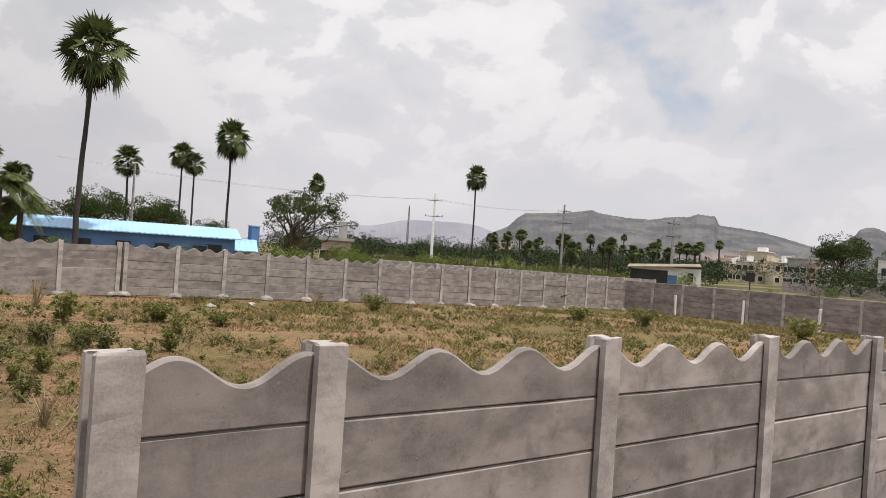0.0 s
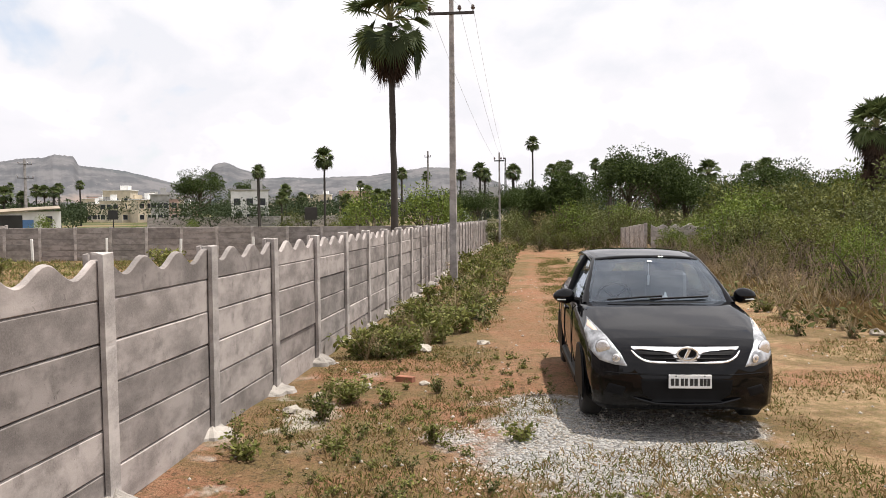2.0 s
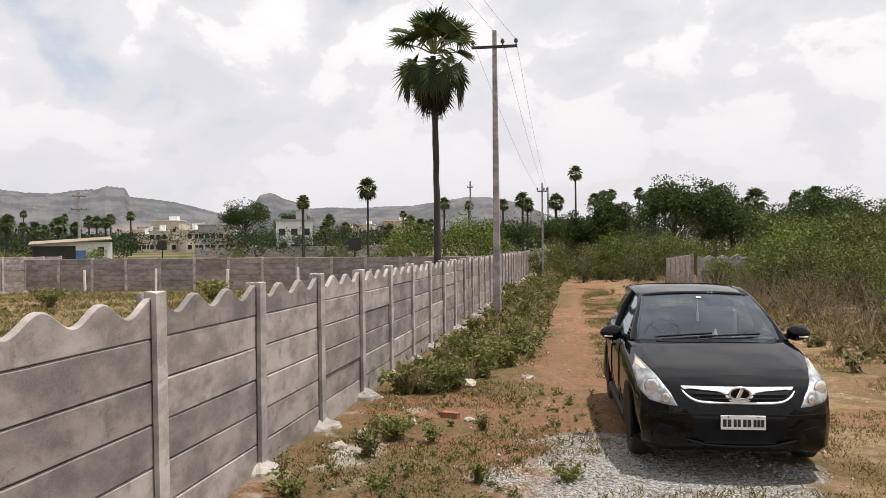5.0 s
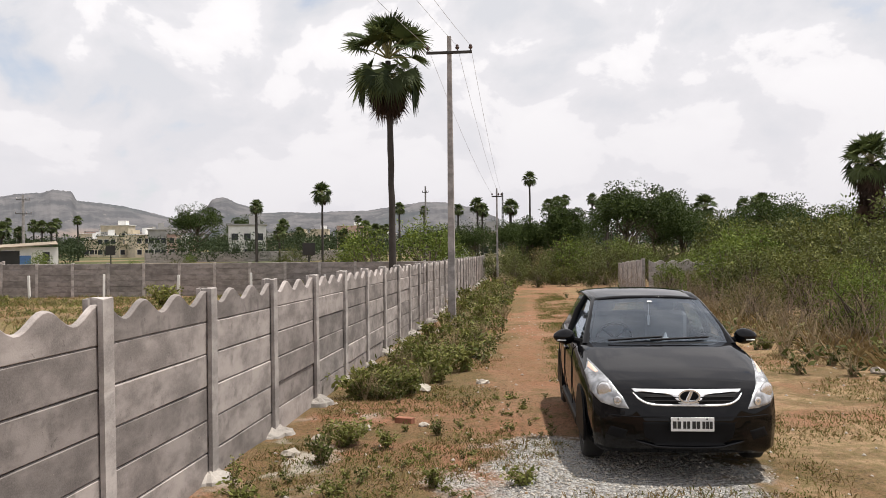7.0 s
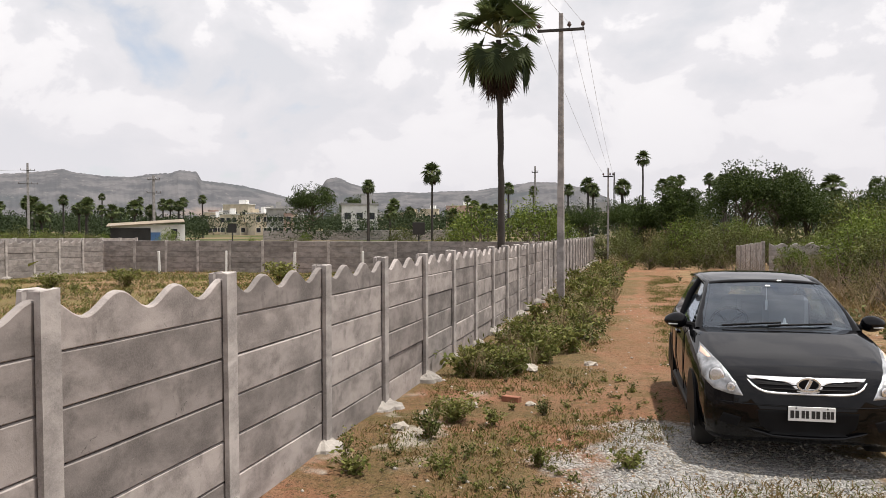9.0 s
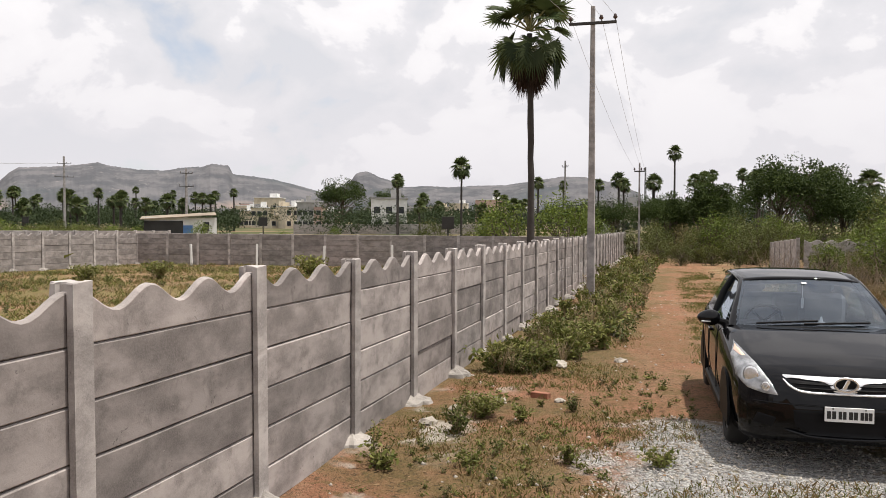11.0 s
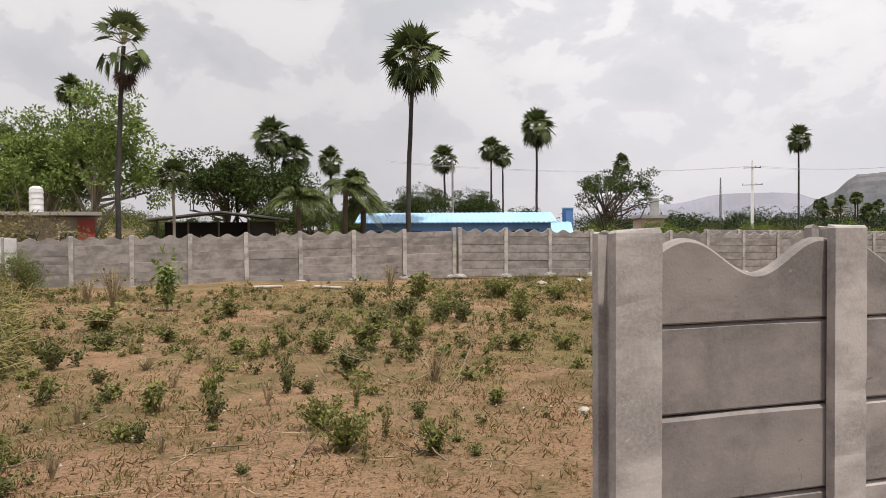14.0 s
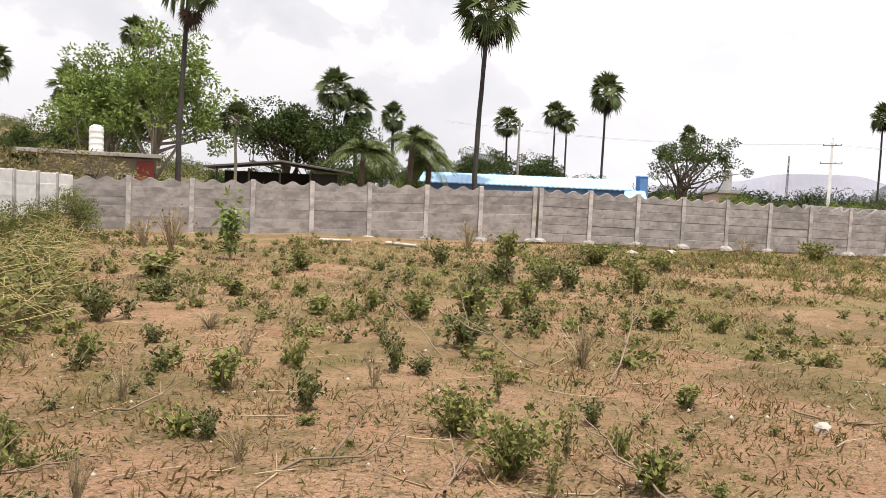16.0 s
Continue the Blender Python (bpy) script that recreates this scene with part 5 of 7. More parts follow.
belt("distant_woods", sp, "hazy far belt of trees below the hills", M_FARTREE, 126, 1.5, 0.95)
sp = []
for i in range(700):
    x, y = frn.uniform(-130, 0), frn.uniform(75, 200)
    sp.append((x, y, slope_z(x, y) - 0.2, frn.uniform(1.6, 4.5), frn.uniform(1.0, 3.2)))
belt("hillside_scrub", sp, "grey-green thorn scrub over the hillside", M_SCRUB, 119, 0.30, 0.17)
sp = []
for i in range(240):
    x, y = frn.uniform(-120, -5), frn.uniform(72, 170)
    sp.append((x, y, slope_z(x, y) - 0.2, frn.uniform(2.0, 5.0), frn.uniform(1.5, 3.6)))
belt("hillside_scrub", sp, "greener bushes dotted over the hillside", M_BUSH, 168, 0.28, 0.16)

# ---- the car ----
from mathutils.bvhtree import BVHTree

cp = Nodes("black_car_paint", 0.6, 0, 0.0)
cp.b.inputs["Coat Weight"].default_value = 0.8
cp.b.inputs["Coat IOR"].default_value = 1.4
cp.b.inputs["Coat Roughness"].default_value = 0.04
cp.colour(cp.mix(cp.span(cp.noise(3, 4), 0.4, 0.8, 0, 0.5), (0.003, 0.003, 0.004), (0.007, 0.007, 0.007)))
M_PAINT = cp.m
M_CHROME = plain("chrome", (0.86, 0.86, 0.87), 0.22, 0.75, 8, 0.05, 0)
M_TRIM = plain("black_plastic", (0.008, 0.008, 0.009), 0.5, 0, 20, 0.3, 0.05, 0.12)
M_RUBBER = plain("tyre_rubber", (0.022, 0.021, 0.020), 0.85, 0, 12, 0.3, 0.2)
M_ALLOY = plain("wheel_alloy", (0.45, 0.45, 0.46), 0.35, 0.9, 8, 0.15, 0)
M_SEAT = plain("grey_seat_cloth", (0.24, 0.24, 0.25), 0.9, 0, 20, 0.2, 0.2)
M_REFLECTOR = plain("headlamp_reflector", (0.50, 0.51, 0.53), 0.18, 0.6, 30, 0.55, 0.4)
M_AMBER = plain("amber_lens", (0.80, 0.55, 0.42), 0.2, 0, 6, 0.1, 0)
M_PLATE = plain("number_plate_white", (0.80, 0.80, 0.79), 0.5, 0, 8, 0.05, 0)
M_INK = plain("plate_black", (0.02, 0.02, 0.02), 0.5, 0, 8, 0.1, 0)
gl = Nodes("car_glass", 0.02, 0, 0.5)
clear, gloss, both_ = (gl.t.nodes.new(k) for k in ("ShaderNodeBsdfTransparent", "ShaderNodeBsdfGlossy", "ShaderNodeMixShader"))
clear.inputs[0].default_value, gloss.inputs[0].default_value, gloss.inputs["Roughness"].default_value = (0.66, 0.73, 0.78, 1), (0.82, 0.90, 1.0, 1), 0.02
lw = gl.t.nodes.new("ShaderNodeLayerWeight")
lw.inputs[0].default_value = 0.5
gl.put(gl.math("ADD", gl.math("MULTIPLY", gl.math("POWER", lw.outputs["Facing"], 4.0), 0.8), 0.15), both_.inputs[0])
gl.t.links.new(clear.outputs[0], both_.inputs[1])
gl.t.links.new(gloss.outputs[0], both_.inputs[2])
gl.t.links.new(both_.outputs[0], gl.t.nodes["Material Output"].inputs[0])
M_GLASS = gl.m
ll = Nodes("lamp_lens", 0.03, 0, 0.5)
ll.b.inputs["Transmission Weight"].default_value = 1.0
ll.b.inputs["IOR"].default_value = 1.3
ll.colour((0.93, 0.95, 0.96))
M_LENS = ll.m

car = thing("car", pose(5.33, -3.975, -0.075, 0, 0, 1.5) @ Matrix.Diagonal((1, 0.97, 1, 1)), "black five-door hatchback parked on the gravel of the lane", "car")
# along the length: half width, top, shoulder, underside
STN = np.array([
    (0.00, 0.46, 0.66, 0.60, 0.30), (0.03, 0.60, 0.715, 0.63, 0.25), (0.10, 0.725, 0.765, 0.67, 0.215), (0.22, 0.795, 0.815, 0.73, 0.20),
    (0.42, 0.82, 0.872, 0.80, 0.195), (0.75, 0.845, 0.94, 0.875, 0.195), (1.05, 0.852, 0.995, 0.93, 0.20), (1.28, 0.855, 1.015, 0.955, 0.20),
    (1.8, 0.857, 1.02, 0.965, 0.20), (2.5, 0.857, 1.03, 0.975, 0.20), (3.2, 0.852, 1.04, 0.985, 0.21), (3.55, 0.835, 1.04, 0.98, 0.23),
    (3.80, 0.78, 1.0, 0.93, 0.27), (3.92, 0.70, 0.90, 0.82, 0.34)])
SS = np.concatenate([np.linspace(0, 0.3, 13), np.linspace(0.36, 1.28, 14), np.linspace(1.4, 3.92, 22)])


def station(s):
    w, zt, zs, zb = (float(np.interp(s, STN[:, 0], STN[:, k])) for k in (1, 2, 3, 4))
    h = zs - zb
    return [(0.0, zb), (0.90 * w, zb), (0.975 * w, zb + 0.045), (0.99 * w, zb + 0.16 * h / 0.5), (1.0 * w, zb + 0.48 * h), (0.995 * w, zb + 0.66 * h), (0.985 * w, zs - 0.07),
            (0.955 * w, zs - 0.015), (0.90 * w, zs + (zt - zs) * 0.38), (0.76 * w, zs + (zt - zs) * 0.72), (0.5 * w, zt - 0.010), (0.25 * w, zt - 0.002), (0.0, zt)]


bm = bmesh.new()
rows_ = []
for s in SS:
    half = station(s)
    nose = 0.10 * math.exp(-s / 0.12)
    line = half + [(-y, z) for y, z in half[-2:0:-1]]
    rows_.append([bm.verts.new((s + nose * (0.35 * max(0, (z - 0.50)) / 0.3 + 0.9 * (abs(y) / 0.6) ** 2 * 0.6), y, z)) for y, z in line])
nn = len(rows_[0])
for i in range(len(rows_) - 1):
    for k in range(nn):
        q = (k + 1) % nn
        inside = 1.30 < SS[i] < 3.5 and (9 <= k <= 14)
        if not inside:
            bm.faces.new((rows_[i][k], rows_[i][q], rows_[i + 1][q], rows_[i + 1][k]))
bm.faces.new(rows_[0])
bm.faces.new(rows_[-1][::-1])
bmesh.ops.recalc_face_normals(bm, faces=bm.faces)
BODY = BVHTree.FromBMesh(bm)
body_me = mesh_of("body", bm, True)
part("body", body_me, M_PAINT, car)


def on_nose(y, z, off):
    """The point of the car's front at that width and height, a little proud of the paint."""
    hit = BODY.ray_cast(Vector((-1, y, z)), Vector((1, 0, 0)))
    if hit[0] is None:
        hit = BODY.find_nearest(Vector((0.5, y, z)))
    return hit[0] + hit[1] * (off if hit[1].x < 0 else -off)


def patch(outline, off, rings=6, fine=8):
    """A thin skin on the car's front, inside an outline of (y, z)."""
    pts = []
    for (y0, z0), (y1, z1) in zip(outline, outline[1:] + outline[:1]):
        pts += [(y0 + (y1 - y0) * k / fine, z0 + (z1 - z0) * k / fine) for k in range(fine)]
    cy, cz = sum(p[0] for p in pts) / len(pts), sum(p[1] for p in pts) / len(pts)
    bm = bmesh.new()
    loops = []
    for r in range(rings, 0, -1):
        k = r / rings
        o = off if r < rings else -0.004
        loops.append([bm.verts.new(on_nose(cy + (y - cy) * k, cz + (z - cz) * k, o)) for y, z in pts])
    c = bm.verts.new(on_nose(cy, cz, off))
    n = len(pts)
    for a, b in zip(loops, loops[1:]):
        for i in range(n):
            bm.faces.new((a[i], a[(i + 1) % n], b[(i + 1) % n], b[i]))
    for i in range(n):
        bm.faces.new((loops[-1][i], loops[-1][(i + 1) % n], c))
    return mesh_of("patch", bm, True)


def strip(line, width, off):
    """A raised moulding along a line of (y, z) on the car's front."""
    out = []
    for i, (y, z) in enumerate(line):
        out.append(on_nose(y, z, off))
    return soup("strip", *tube([tuple(p) for p in out], [width * (0.35 if i in (0, len(out) - 1) else 1.0) for i in range(len(out))], 8))


# grille with chrome mouldings and a plain oval badge
gr_ = part("grille", patch([(-0.47, 0.735), (-0.30, 0.722), (0, 0.700), (0.30, 0.722), (0.47, 0.735), (0.40, 0.655), (0.2, 0.632), (-0.2, 0.632), (-0.40, 0.655)], 0.004), M_TRIM, car, "black slatted grille")
half = [(0.49, 0.752), (0.46, 0.728), (0.22, 0.724), (0.14, 0.700), (0.09, 0.640), (0.04, 0.628)]
part("moulding", patch([(-0.25, 0.752), (0.25, 0.752)] + half + [(-y, z) for y, z in half[::-1]], 0.012, 6, 4), M_CHROME, gr_, "broad chrome moulding")
ys = np.linspace(-0.46, 0.46, 25)
part("moulding", strip([(y, 0.630 + 0.085 * (abs(y) / 0.46) ** 7) for y in ys], 0.010, 0.010), M_CHROME, gr_, "chrome moulding")
for dz in (0.66, 0.69):
    part("slat", strip([(y, dz) for y in np.linspace(-0.40, 0.40, 15)], 0.006, 0.008), M_TRIM, gr_)
bc = on_nose(0, 0.69, 0.034)
bm = bmesh.new()
for k in range(28):
    a, b2 = 2 * math.pi * k / 28, 2 * math.pi * (k + 1) / 28
    rod(bm, (0, 0.085 * math.cos(a), 0.052 * math.sin(a)), (0, 0.085 * math.cos(b2), 0.052 * math.sin(b2)), 0.011, 0.011, 6)
part("badge", bm, M_CHROME, gr_, "oval chrome badge", Matrix.Translation(bc))
bm = bmesh.new()
bmesh.ops.create_uvsphere(bm, u_segments=20, v_segments=10, radius=1.0, matrix=Matrix.Diagonal((0.008, 0.084, 0.05, 1)))
part("badge_bar", boxes(((0, 0, 0), (0.012, 0.03, 0.085)), bevel=0.004), M_CHROME, gr_, "slanted chrome bar", Matrix.Translation(bc) @ Matrix.Rotation(0.45, 4, "X"))
part("badge_back", bm, M_TRIM, gr_, "", Matrix.Translation(bc + Vector((0.012, 0, 0))))

for s in (-1, 1):
    hl = part("headlamp", patch([(s * y, z) for y, z in ((0.775, 0.925), (0.822, 0.82), (0.81, 0.69), (0.73, 0.622), (0.60, 0.592), (0.49, 0.585), (0.545, 0.69), (0.645, 0.815))], 0.006, 8), M_REFLECTOR, car, "clear swept-back headlamp")
    part("turn_lens", patch([(s * y, z) for y, z in ((0.770, 0.900), (0.795, 0.85), (0.75, 0.83), (0.705, 0.835))], 0.009, 4), M_AMBER, hl, "amber turn lens")
    for y, z, r in ((0.690, 0.725, 0.072), (0.590, 0.652, 0.040)):
        c = on_nose(s * y, z, 0.012)
        for nm, mt, rr, dx in (("bezel", M_STEEL, r * 1.0, 0.0), ("bulb_cup", M_CHROME, r * 0.92, -0.006), ("bulb", M_REFLECTOR, r * 0.4, -0.010)):
            bm = bmesh.new()
            bmesh.ops.create_uvsphere(bm, u_segments=16, v_segments=8, radius=rr, matrix=Matrix.Diagonal((0.15, 1, 1, 1)))
            part(nm, mesh_of(nm, bm, True), mt, hl, "", Matrix.Translation(c + Vector((dx, 0, 0))) @ Matrix.Rotation(-s * 0.5, 4, "Z"))
    part("fog_lamp_recess", patch([(s * y, z) for y, z in ((0.50, 0.42), (0.66, 0.45), (0.70, 0.36), (0.54, 0.33))], 0.004, 4), M_TRIM, car)
    part("bumper_crease", strip([(s * y, 0.53 + 0.02 * (y - 0.4)) for y in np.linspace(0.06, 0.70, 12)], 0.006, 0.004), M_PAINT, car)
part("air_intake", patch([(-0.44, 0.50), (0.44, 0.50), (0.40, 0.36), (0.30, 0.30), (-0.30, 0.30), (-0.40, 0.36)], 0.004), M_TRIM, car, "black lower air intake")
part("bumper_lip", strip([(y, 0.285 + 0.05 * (abs(y) / 0.45) ** 4) for y in np.linspace(-0.45, 0.45, 17)], 0.014, 0.012), M_PAINT, car)
# number plate, its characters as plain bars
pf = on_nose(-0.02, 0.478, 0.02).x - 0.02
pl = part("number_plate", boxes(((pf, -0.02, 0.478), (0.012, 0.362, 0.115)), bevel=0.003), M_PLATE, car, "white number plate with black characters as bars")
ink = []
for k, (y, w) in enumerate(((0.158, 0.03), (0.118, 0.03), (0.070, 0.026), (0.036, 0.026), (-0.012, 0.03), (-0.050, 0.03), (-0.098, 0.026), (-0.130, 0.026), (-0.162, 0.026))):
    ink.append(((pf - 0.0075, y * 0.95 - 0.02, 0.474), (0.004, w * 0.95, 0.06)))
part("marking", boxes(*ink), M_INK, pl)
part("bolt", boxes(((pf - 0.0075, 0.10, 0.524), (0.006, 0.012, 0.012)), ((pf - 0.0075, -0.14, 0.524), (0.006, 0.012, 0.012))), M_STEEL, pl)

# glasshouse
def sheet(fn, nu, nv, name, thick=0.0):
    V = [fn(i / (nu - 1), j / (nv - 1)) for j in range(nv) for i in range(nu)]
    F = [(j * nu + i, j * nu + i + 1, (j + 1) * nu + i + 1, (j + 1) * nu + i) for j in range(nv - 1) for i in range(nu - 1)]
    me = soup(name, V, F)
    me.polygons.foreach_set("use_smooth", [True] * len(me.polygons))
    return me


def mixp(a, b, t):
    return tuple(p + (q - p) * t for p, q in zip(a, b))


def screen(u, v):
    y0, y1 = (2 * u - 1) * 0.72, (2 * u - 1) * 0.565
    a = (1.16 + 0.14 * (2 * u - 1) ** 2, y0, 1.005 - 0.025 * (2 * u - 1) ** 2)
    b = (1.90 + 0.07 * (2 * u - 1) ** 2, y1, 1.402 - 0.03 * (2 * u - 1) ** 2)
    x, y, z = mixp(a, b, v)
    return (x - 0.05 * math.sin(math.pi * v), y, z + 0.02 * math.sin(math.pi * v))


ws = part("windscreen", sheet(screen, 17, 9, "windscreen"), M_GLASS, car, "tinted windscreen")
part("screen_cowl", sheet(lambda u, v: (lambda p: (p[0] - 0.03 + 0.05 * v, p[1], p[2] + 0.004 - 0.01 * (1 - v)))(screen(u, 0.0 + 0.03 * v)), 17, 3, "cowl"), M_TRIM, ws)


def roof_fn(u, v):
    s = 1.89 + (3.42 - 1.89) * v
    w = 0.56 + 0.02 * math.sin(math.pi * v)
    q = 2 * u - 1
    z = 1.380 + 0.062 * math.sin(math.pi * (0.08 + 0.72 * v)) - 0.035 * abs(q) ** 3
    return (s + 0.07 * q * q * (1 - v), q * w, z)


rf = sheet(roof_fn, 15, 13, "roof")
roof = part("roof", rf, M_PAINT, car)
mod = roof.modifiers.new("thick", "SOLIDIFY")
mod.thickness, mod.offset = 0.012, -1
for s in (-1, 1):
    part("windscreen_pillar", soup("pillar", *tube([(1.30, s * 0.735, 0.955), (1.55, s * 0.67, 1.13), (1.80, s * 0.605, 1.265), (2.02, s * 0.567, 1.355), (2.4, s * 0.585, 1.395), (3.0, s * 0.585, 1.39), (3.42, s * 0.565, 1.355)], [0.05, 0.040, 0.036, 0.035, 0.03, 0.03, 0.035], 8)), M_PAINT, car)
    part("door_pillar", soup("pillar", *tube([(2.42, s * 0.80, 0.96), (2.45, s * 0.70, 1.22), (2.47, s * 0.59, 1.385)], [0.04, 0.038, 0.036], 6)), M_TRIM, car)
    part("rear_pillar", sheet(lambda u, v, s=s: mixp(mixp((3.25, s * 0.79, 0.99), (3.80, s * 0.72, 0.99), u), mixp((3.10, s * 0.60, 1.375), (3.45, s * 0.57, 1.355), u), v), 6, 6, "pillar"), M_PAINT, car)
    for a, b, c, d in (((1.52, 0.785, 0.975), (2.42, 0.80, 0.985), (2.46, 0.60, 1.375), (2.05, 0.575, 1.35)), ((2.46, 0.80, 0.985), (3.25, 0.795, 0.995), (3.10, 0.60, 1.37), (2.49, 0.60, 1.375))):
        f = lambda u, v, a=a, b=b, c=c, d=d, s=s: (lambda p: (p[0], s * p[1], p[2]))(mixp(mixp(a, b, u), mixp(d, c, u), v))
        part("side_window", sheet(f, 5, 5, "glass"), M_GLASS, car, "tinted side window")
    # mirror
    bm = bmesh.new()
    bmesh.ops.create_uvsphere(bm, u_segments=20, v_segments=12, radius=1.0)
    for v_ in bm.verts:
        x, y, z = v_.co
        v_.co = Vector((0.085 * x if x < 0 else 0.045 * x, 0.115 * y, 0.078 * z * (1 - 0.18 * y * s)))
    mi = part("door_mirror", mesh_of("mirror", bm, True), M_PAINT, car, "black door mirror", pose(1.52, s * 0.935, 1.03))
    bm = bmesh.new()
    rod(bm, (0.0, -s * 0.09, -0.03), (0.04, -s * 0.19, -0.06), 0.03, 0.035, 8)
    part("stalk", bm, M_TRIM, mi)
    part("repeater", boxes(((-0.072, s * 0.03, -0.03), (0.018, 0.09, 0.012)), bevel=0.003), M_PLASTICWHITE, mi)
    part("sill", boxes(((2.05, s * 0.83, 0.24), (1.75, 0.05, 0.10)), bevel=0.02), M_TRIM, car)
    for sx_ in (1.55, 2.46, 3.22):
        part("door_gap", soup("gap", *tube([(sx_, s * 0.851, 0.34), (sx_, s * 0.860, 0.55), (sx_ + 0.02, s * 0.856, 0.80), (sx_, s * 0.835, 0.95)], [0.005] * 4, 4)), M_TRIM, car)
    for sx_ in (2.25, 3.05):
        part("door_handle", boxes(((sx_, s * 0.862, 0.83), (0.17, 0.03, 0.03)), bevel=0.008), M_PAINT, car)
part("hatch", sheet(lambda u, v: mixp(((3.86 - 0.10 * (2 * u - 1) ** 2), (2 * u - 1) * 0.72, 0.98), (3.42, (2 * u - 1) * 0.57, 1.365), v), 9, 6, "hatch"), M_GLASS, car, "rear window")

# wheels
def wheel_meshes():
    bm = bmesh.new()
    prof = [(0.19, -0.085), (0.275, -0.095), (0.302, -0.07), (0.306, 0.0), (0.302, 0.07), (0.275, 0.095), (0.19, 0.085)]
    R = []
    for k in range(36):
        a = 2 * math.pi * k / 36
        R.append([bm.verts.new((r * math.cos(a), y, r * math.sin(a))) for r, y in prof])
    for k in range(36):
        A, B = R[k], R[(k + 1) % 36]
        for i in range(len(prof) - 1):
            bm.faces.new((A[i], A[i + 1], B[i + 1], B[i]))
    ty = mesh_of("tyre", bm, True)
    bm = bmesh.new()
    bmesh.ops.create_cone(bm, cap_ends=False, segments=32, radius1=0.195, radius2=0.195, depth=0.16, matrix=Matrix.Rotation(radians(90), 4, "X"))
    rod(bm, (0, -0.07, 0), (0, 0.07, 0), 0.045, 0.045, 14)
    for k in range(10):
        a = 2 * math.pi * k / 10
        for y in (-0.07, 0.07):
            box(bm, (0.115, y, 0), (0.16, 0.018, 0.034), Matrix.Rotation(a, 4, "Y"))
    return ty, mesh_of("rim", bm)


TY, RIM = wheel_meshes()
TY.materials.append(M_RUBBER)
RIM.materials.append(M_ALLOY)
for sx_ in (0.82, 3.345):
    for s in (-1, 1):
        w = part("wheel", TY, None, car, "black tyre", pose(sx_, s * 0.738, 0.30, 0, 0, 0))
        part("rim", RIM, None, w, "silver wheel rim")
        bm = bmesh.new()
        bmesh.ops.create_cone(bm, cap_ends=True, segments=36, radius1=0.355, radius2=0.355, depth=0.02, matrix=Matrix.Rotation(radians(90), 4, "X"))
        bmesh.ops.bisect_plane(bm, geom=bm.verts[:] + bm.edges[:] + bm.faces[:], plane_co=(0, 0, -0.09), plane_no=(0, 0, -1), clear_outer=True)
        part("wheel_arch", bm, M_TRIM, car, "", pose(sx_, s * 0.842, 0.31))

# inside
part("headliner", sheet(lambda u, v: (lambda p: (p[0] + 0.02, p[1] * 0.97, p[2] - 0.045))(roof_fn(u, v)), 9, 9, "headliner"), M_SEAT, car)
part("dashboard", boxes(((1.55, 0, 0.93), (0.55, 1.36, 0.12)), bevel=0.04), M_TRIM, car)
part("cabin_floor", boxes(((2.3, 0, 0.45), (2.3, 1.5, 0.06))), M_TRIM, car)
bm = bmesh.new()
for k in range(24):
    a, b2 = 2 * math.pi * k / 24, 2 * math.pi * (k + 1) / 24
    rod(bm, (0, 0.185 * math.cos(a), 0.185 * math.sin(a)), (0, 0.185 * math.cos(b2), 0.185 * math.sin(b2)), 0.016, 0.016, 6)
for a in (0.0, 2.3, 3.98):
    rod(bm, (0, 0, 0), (0, 0.18 * math.sin(a), -0.18 * math.cos(a) if a else -0.18), 0.014, 0.014, 6)
part("steering_wheel", bm, M_TRIM, car, "", pose(1.88, 0.36, 0.97, 0, -25, 0))
for y in (-0.36, 0.36):
    st = part("seat", boxes(((2.42, y, 0.60), (0.50, 0.50, 0.16)), ((2.66, y, 0.92), (0.14, 0.48, 0.56)), bevel=0.05), M_SEAT, car, "grey cloth seat")
    part("headrest", boxes(((2.68, y, 1.28), (0.10, 0.25, 0.16)), bevel=0.04), M_SEAT, st)
part("rear_seat", boxes(((3.25, 0, 0.90), (0.16, 1.25, 0.50)), ((3.27, 0.33, 1.2), (0.1, 0.24, 0.14)), ((3.27, -0.33, 1.2), (0.1, 0.24, 0.14)), bevel=0.04), M_SEAT, car)
for y0, y1 in ((0.50, -0.02), (0.10, -0.48)):
    q = []
    for t_ in np.linspace(0, 1, 8):
        y = y0 + (y1 - y0) * t_
        u = (y / 0.69 + 1) / 2
        p = screen(u, 0.035 + 0.06 * t_)
        q.append((p[0] - 0.02, p[1], p[2] + 0.014))
    part("wiper", soup("wiper", *tube(q, [0.010] * 8, 5)), M_TRIM, car)
part("sticker", sheet(lambda u, v: (lambda p: (p[0] - 0.006, p[1], p[2] + 0.006))(screen(0.515 - 0.04 * u, 0.86 + 0.035 * v)), 3, 3, "sticker"), M_PLASTICWHITE, car, "small white windscreen sticker")
bm = bmesh.new()
rod(bm, (1.97, -0.03, 1.34), (1.97, -0.03, 1.20), 0.004, 0.004, 5)
rod(bm, (1.97, -0.03, 1.20), (1.97, -0.03, 1.10), 0.016, 0.010, 8)
part("hanging_charm", bm, M_PLASTICWHITE, car)
bm = bmesh.new()
rod(bm, (1.42, -0.10, 0.99), (1.42, -0.10, 1.03), 0.035, 0.03, 10)
rod(bm, (1.42, -0.10, 1.03), (1.42, -0.10, 1.08), 0.02, 0.006, 8)
part("dashboard_ornament", bm, M_PLASTICWHITE, car)

# ---- small things ----
wrn = random.Random(33)
grn = np.random.default_rng(5)


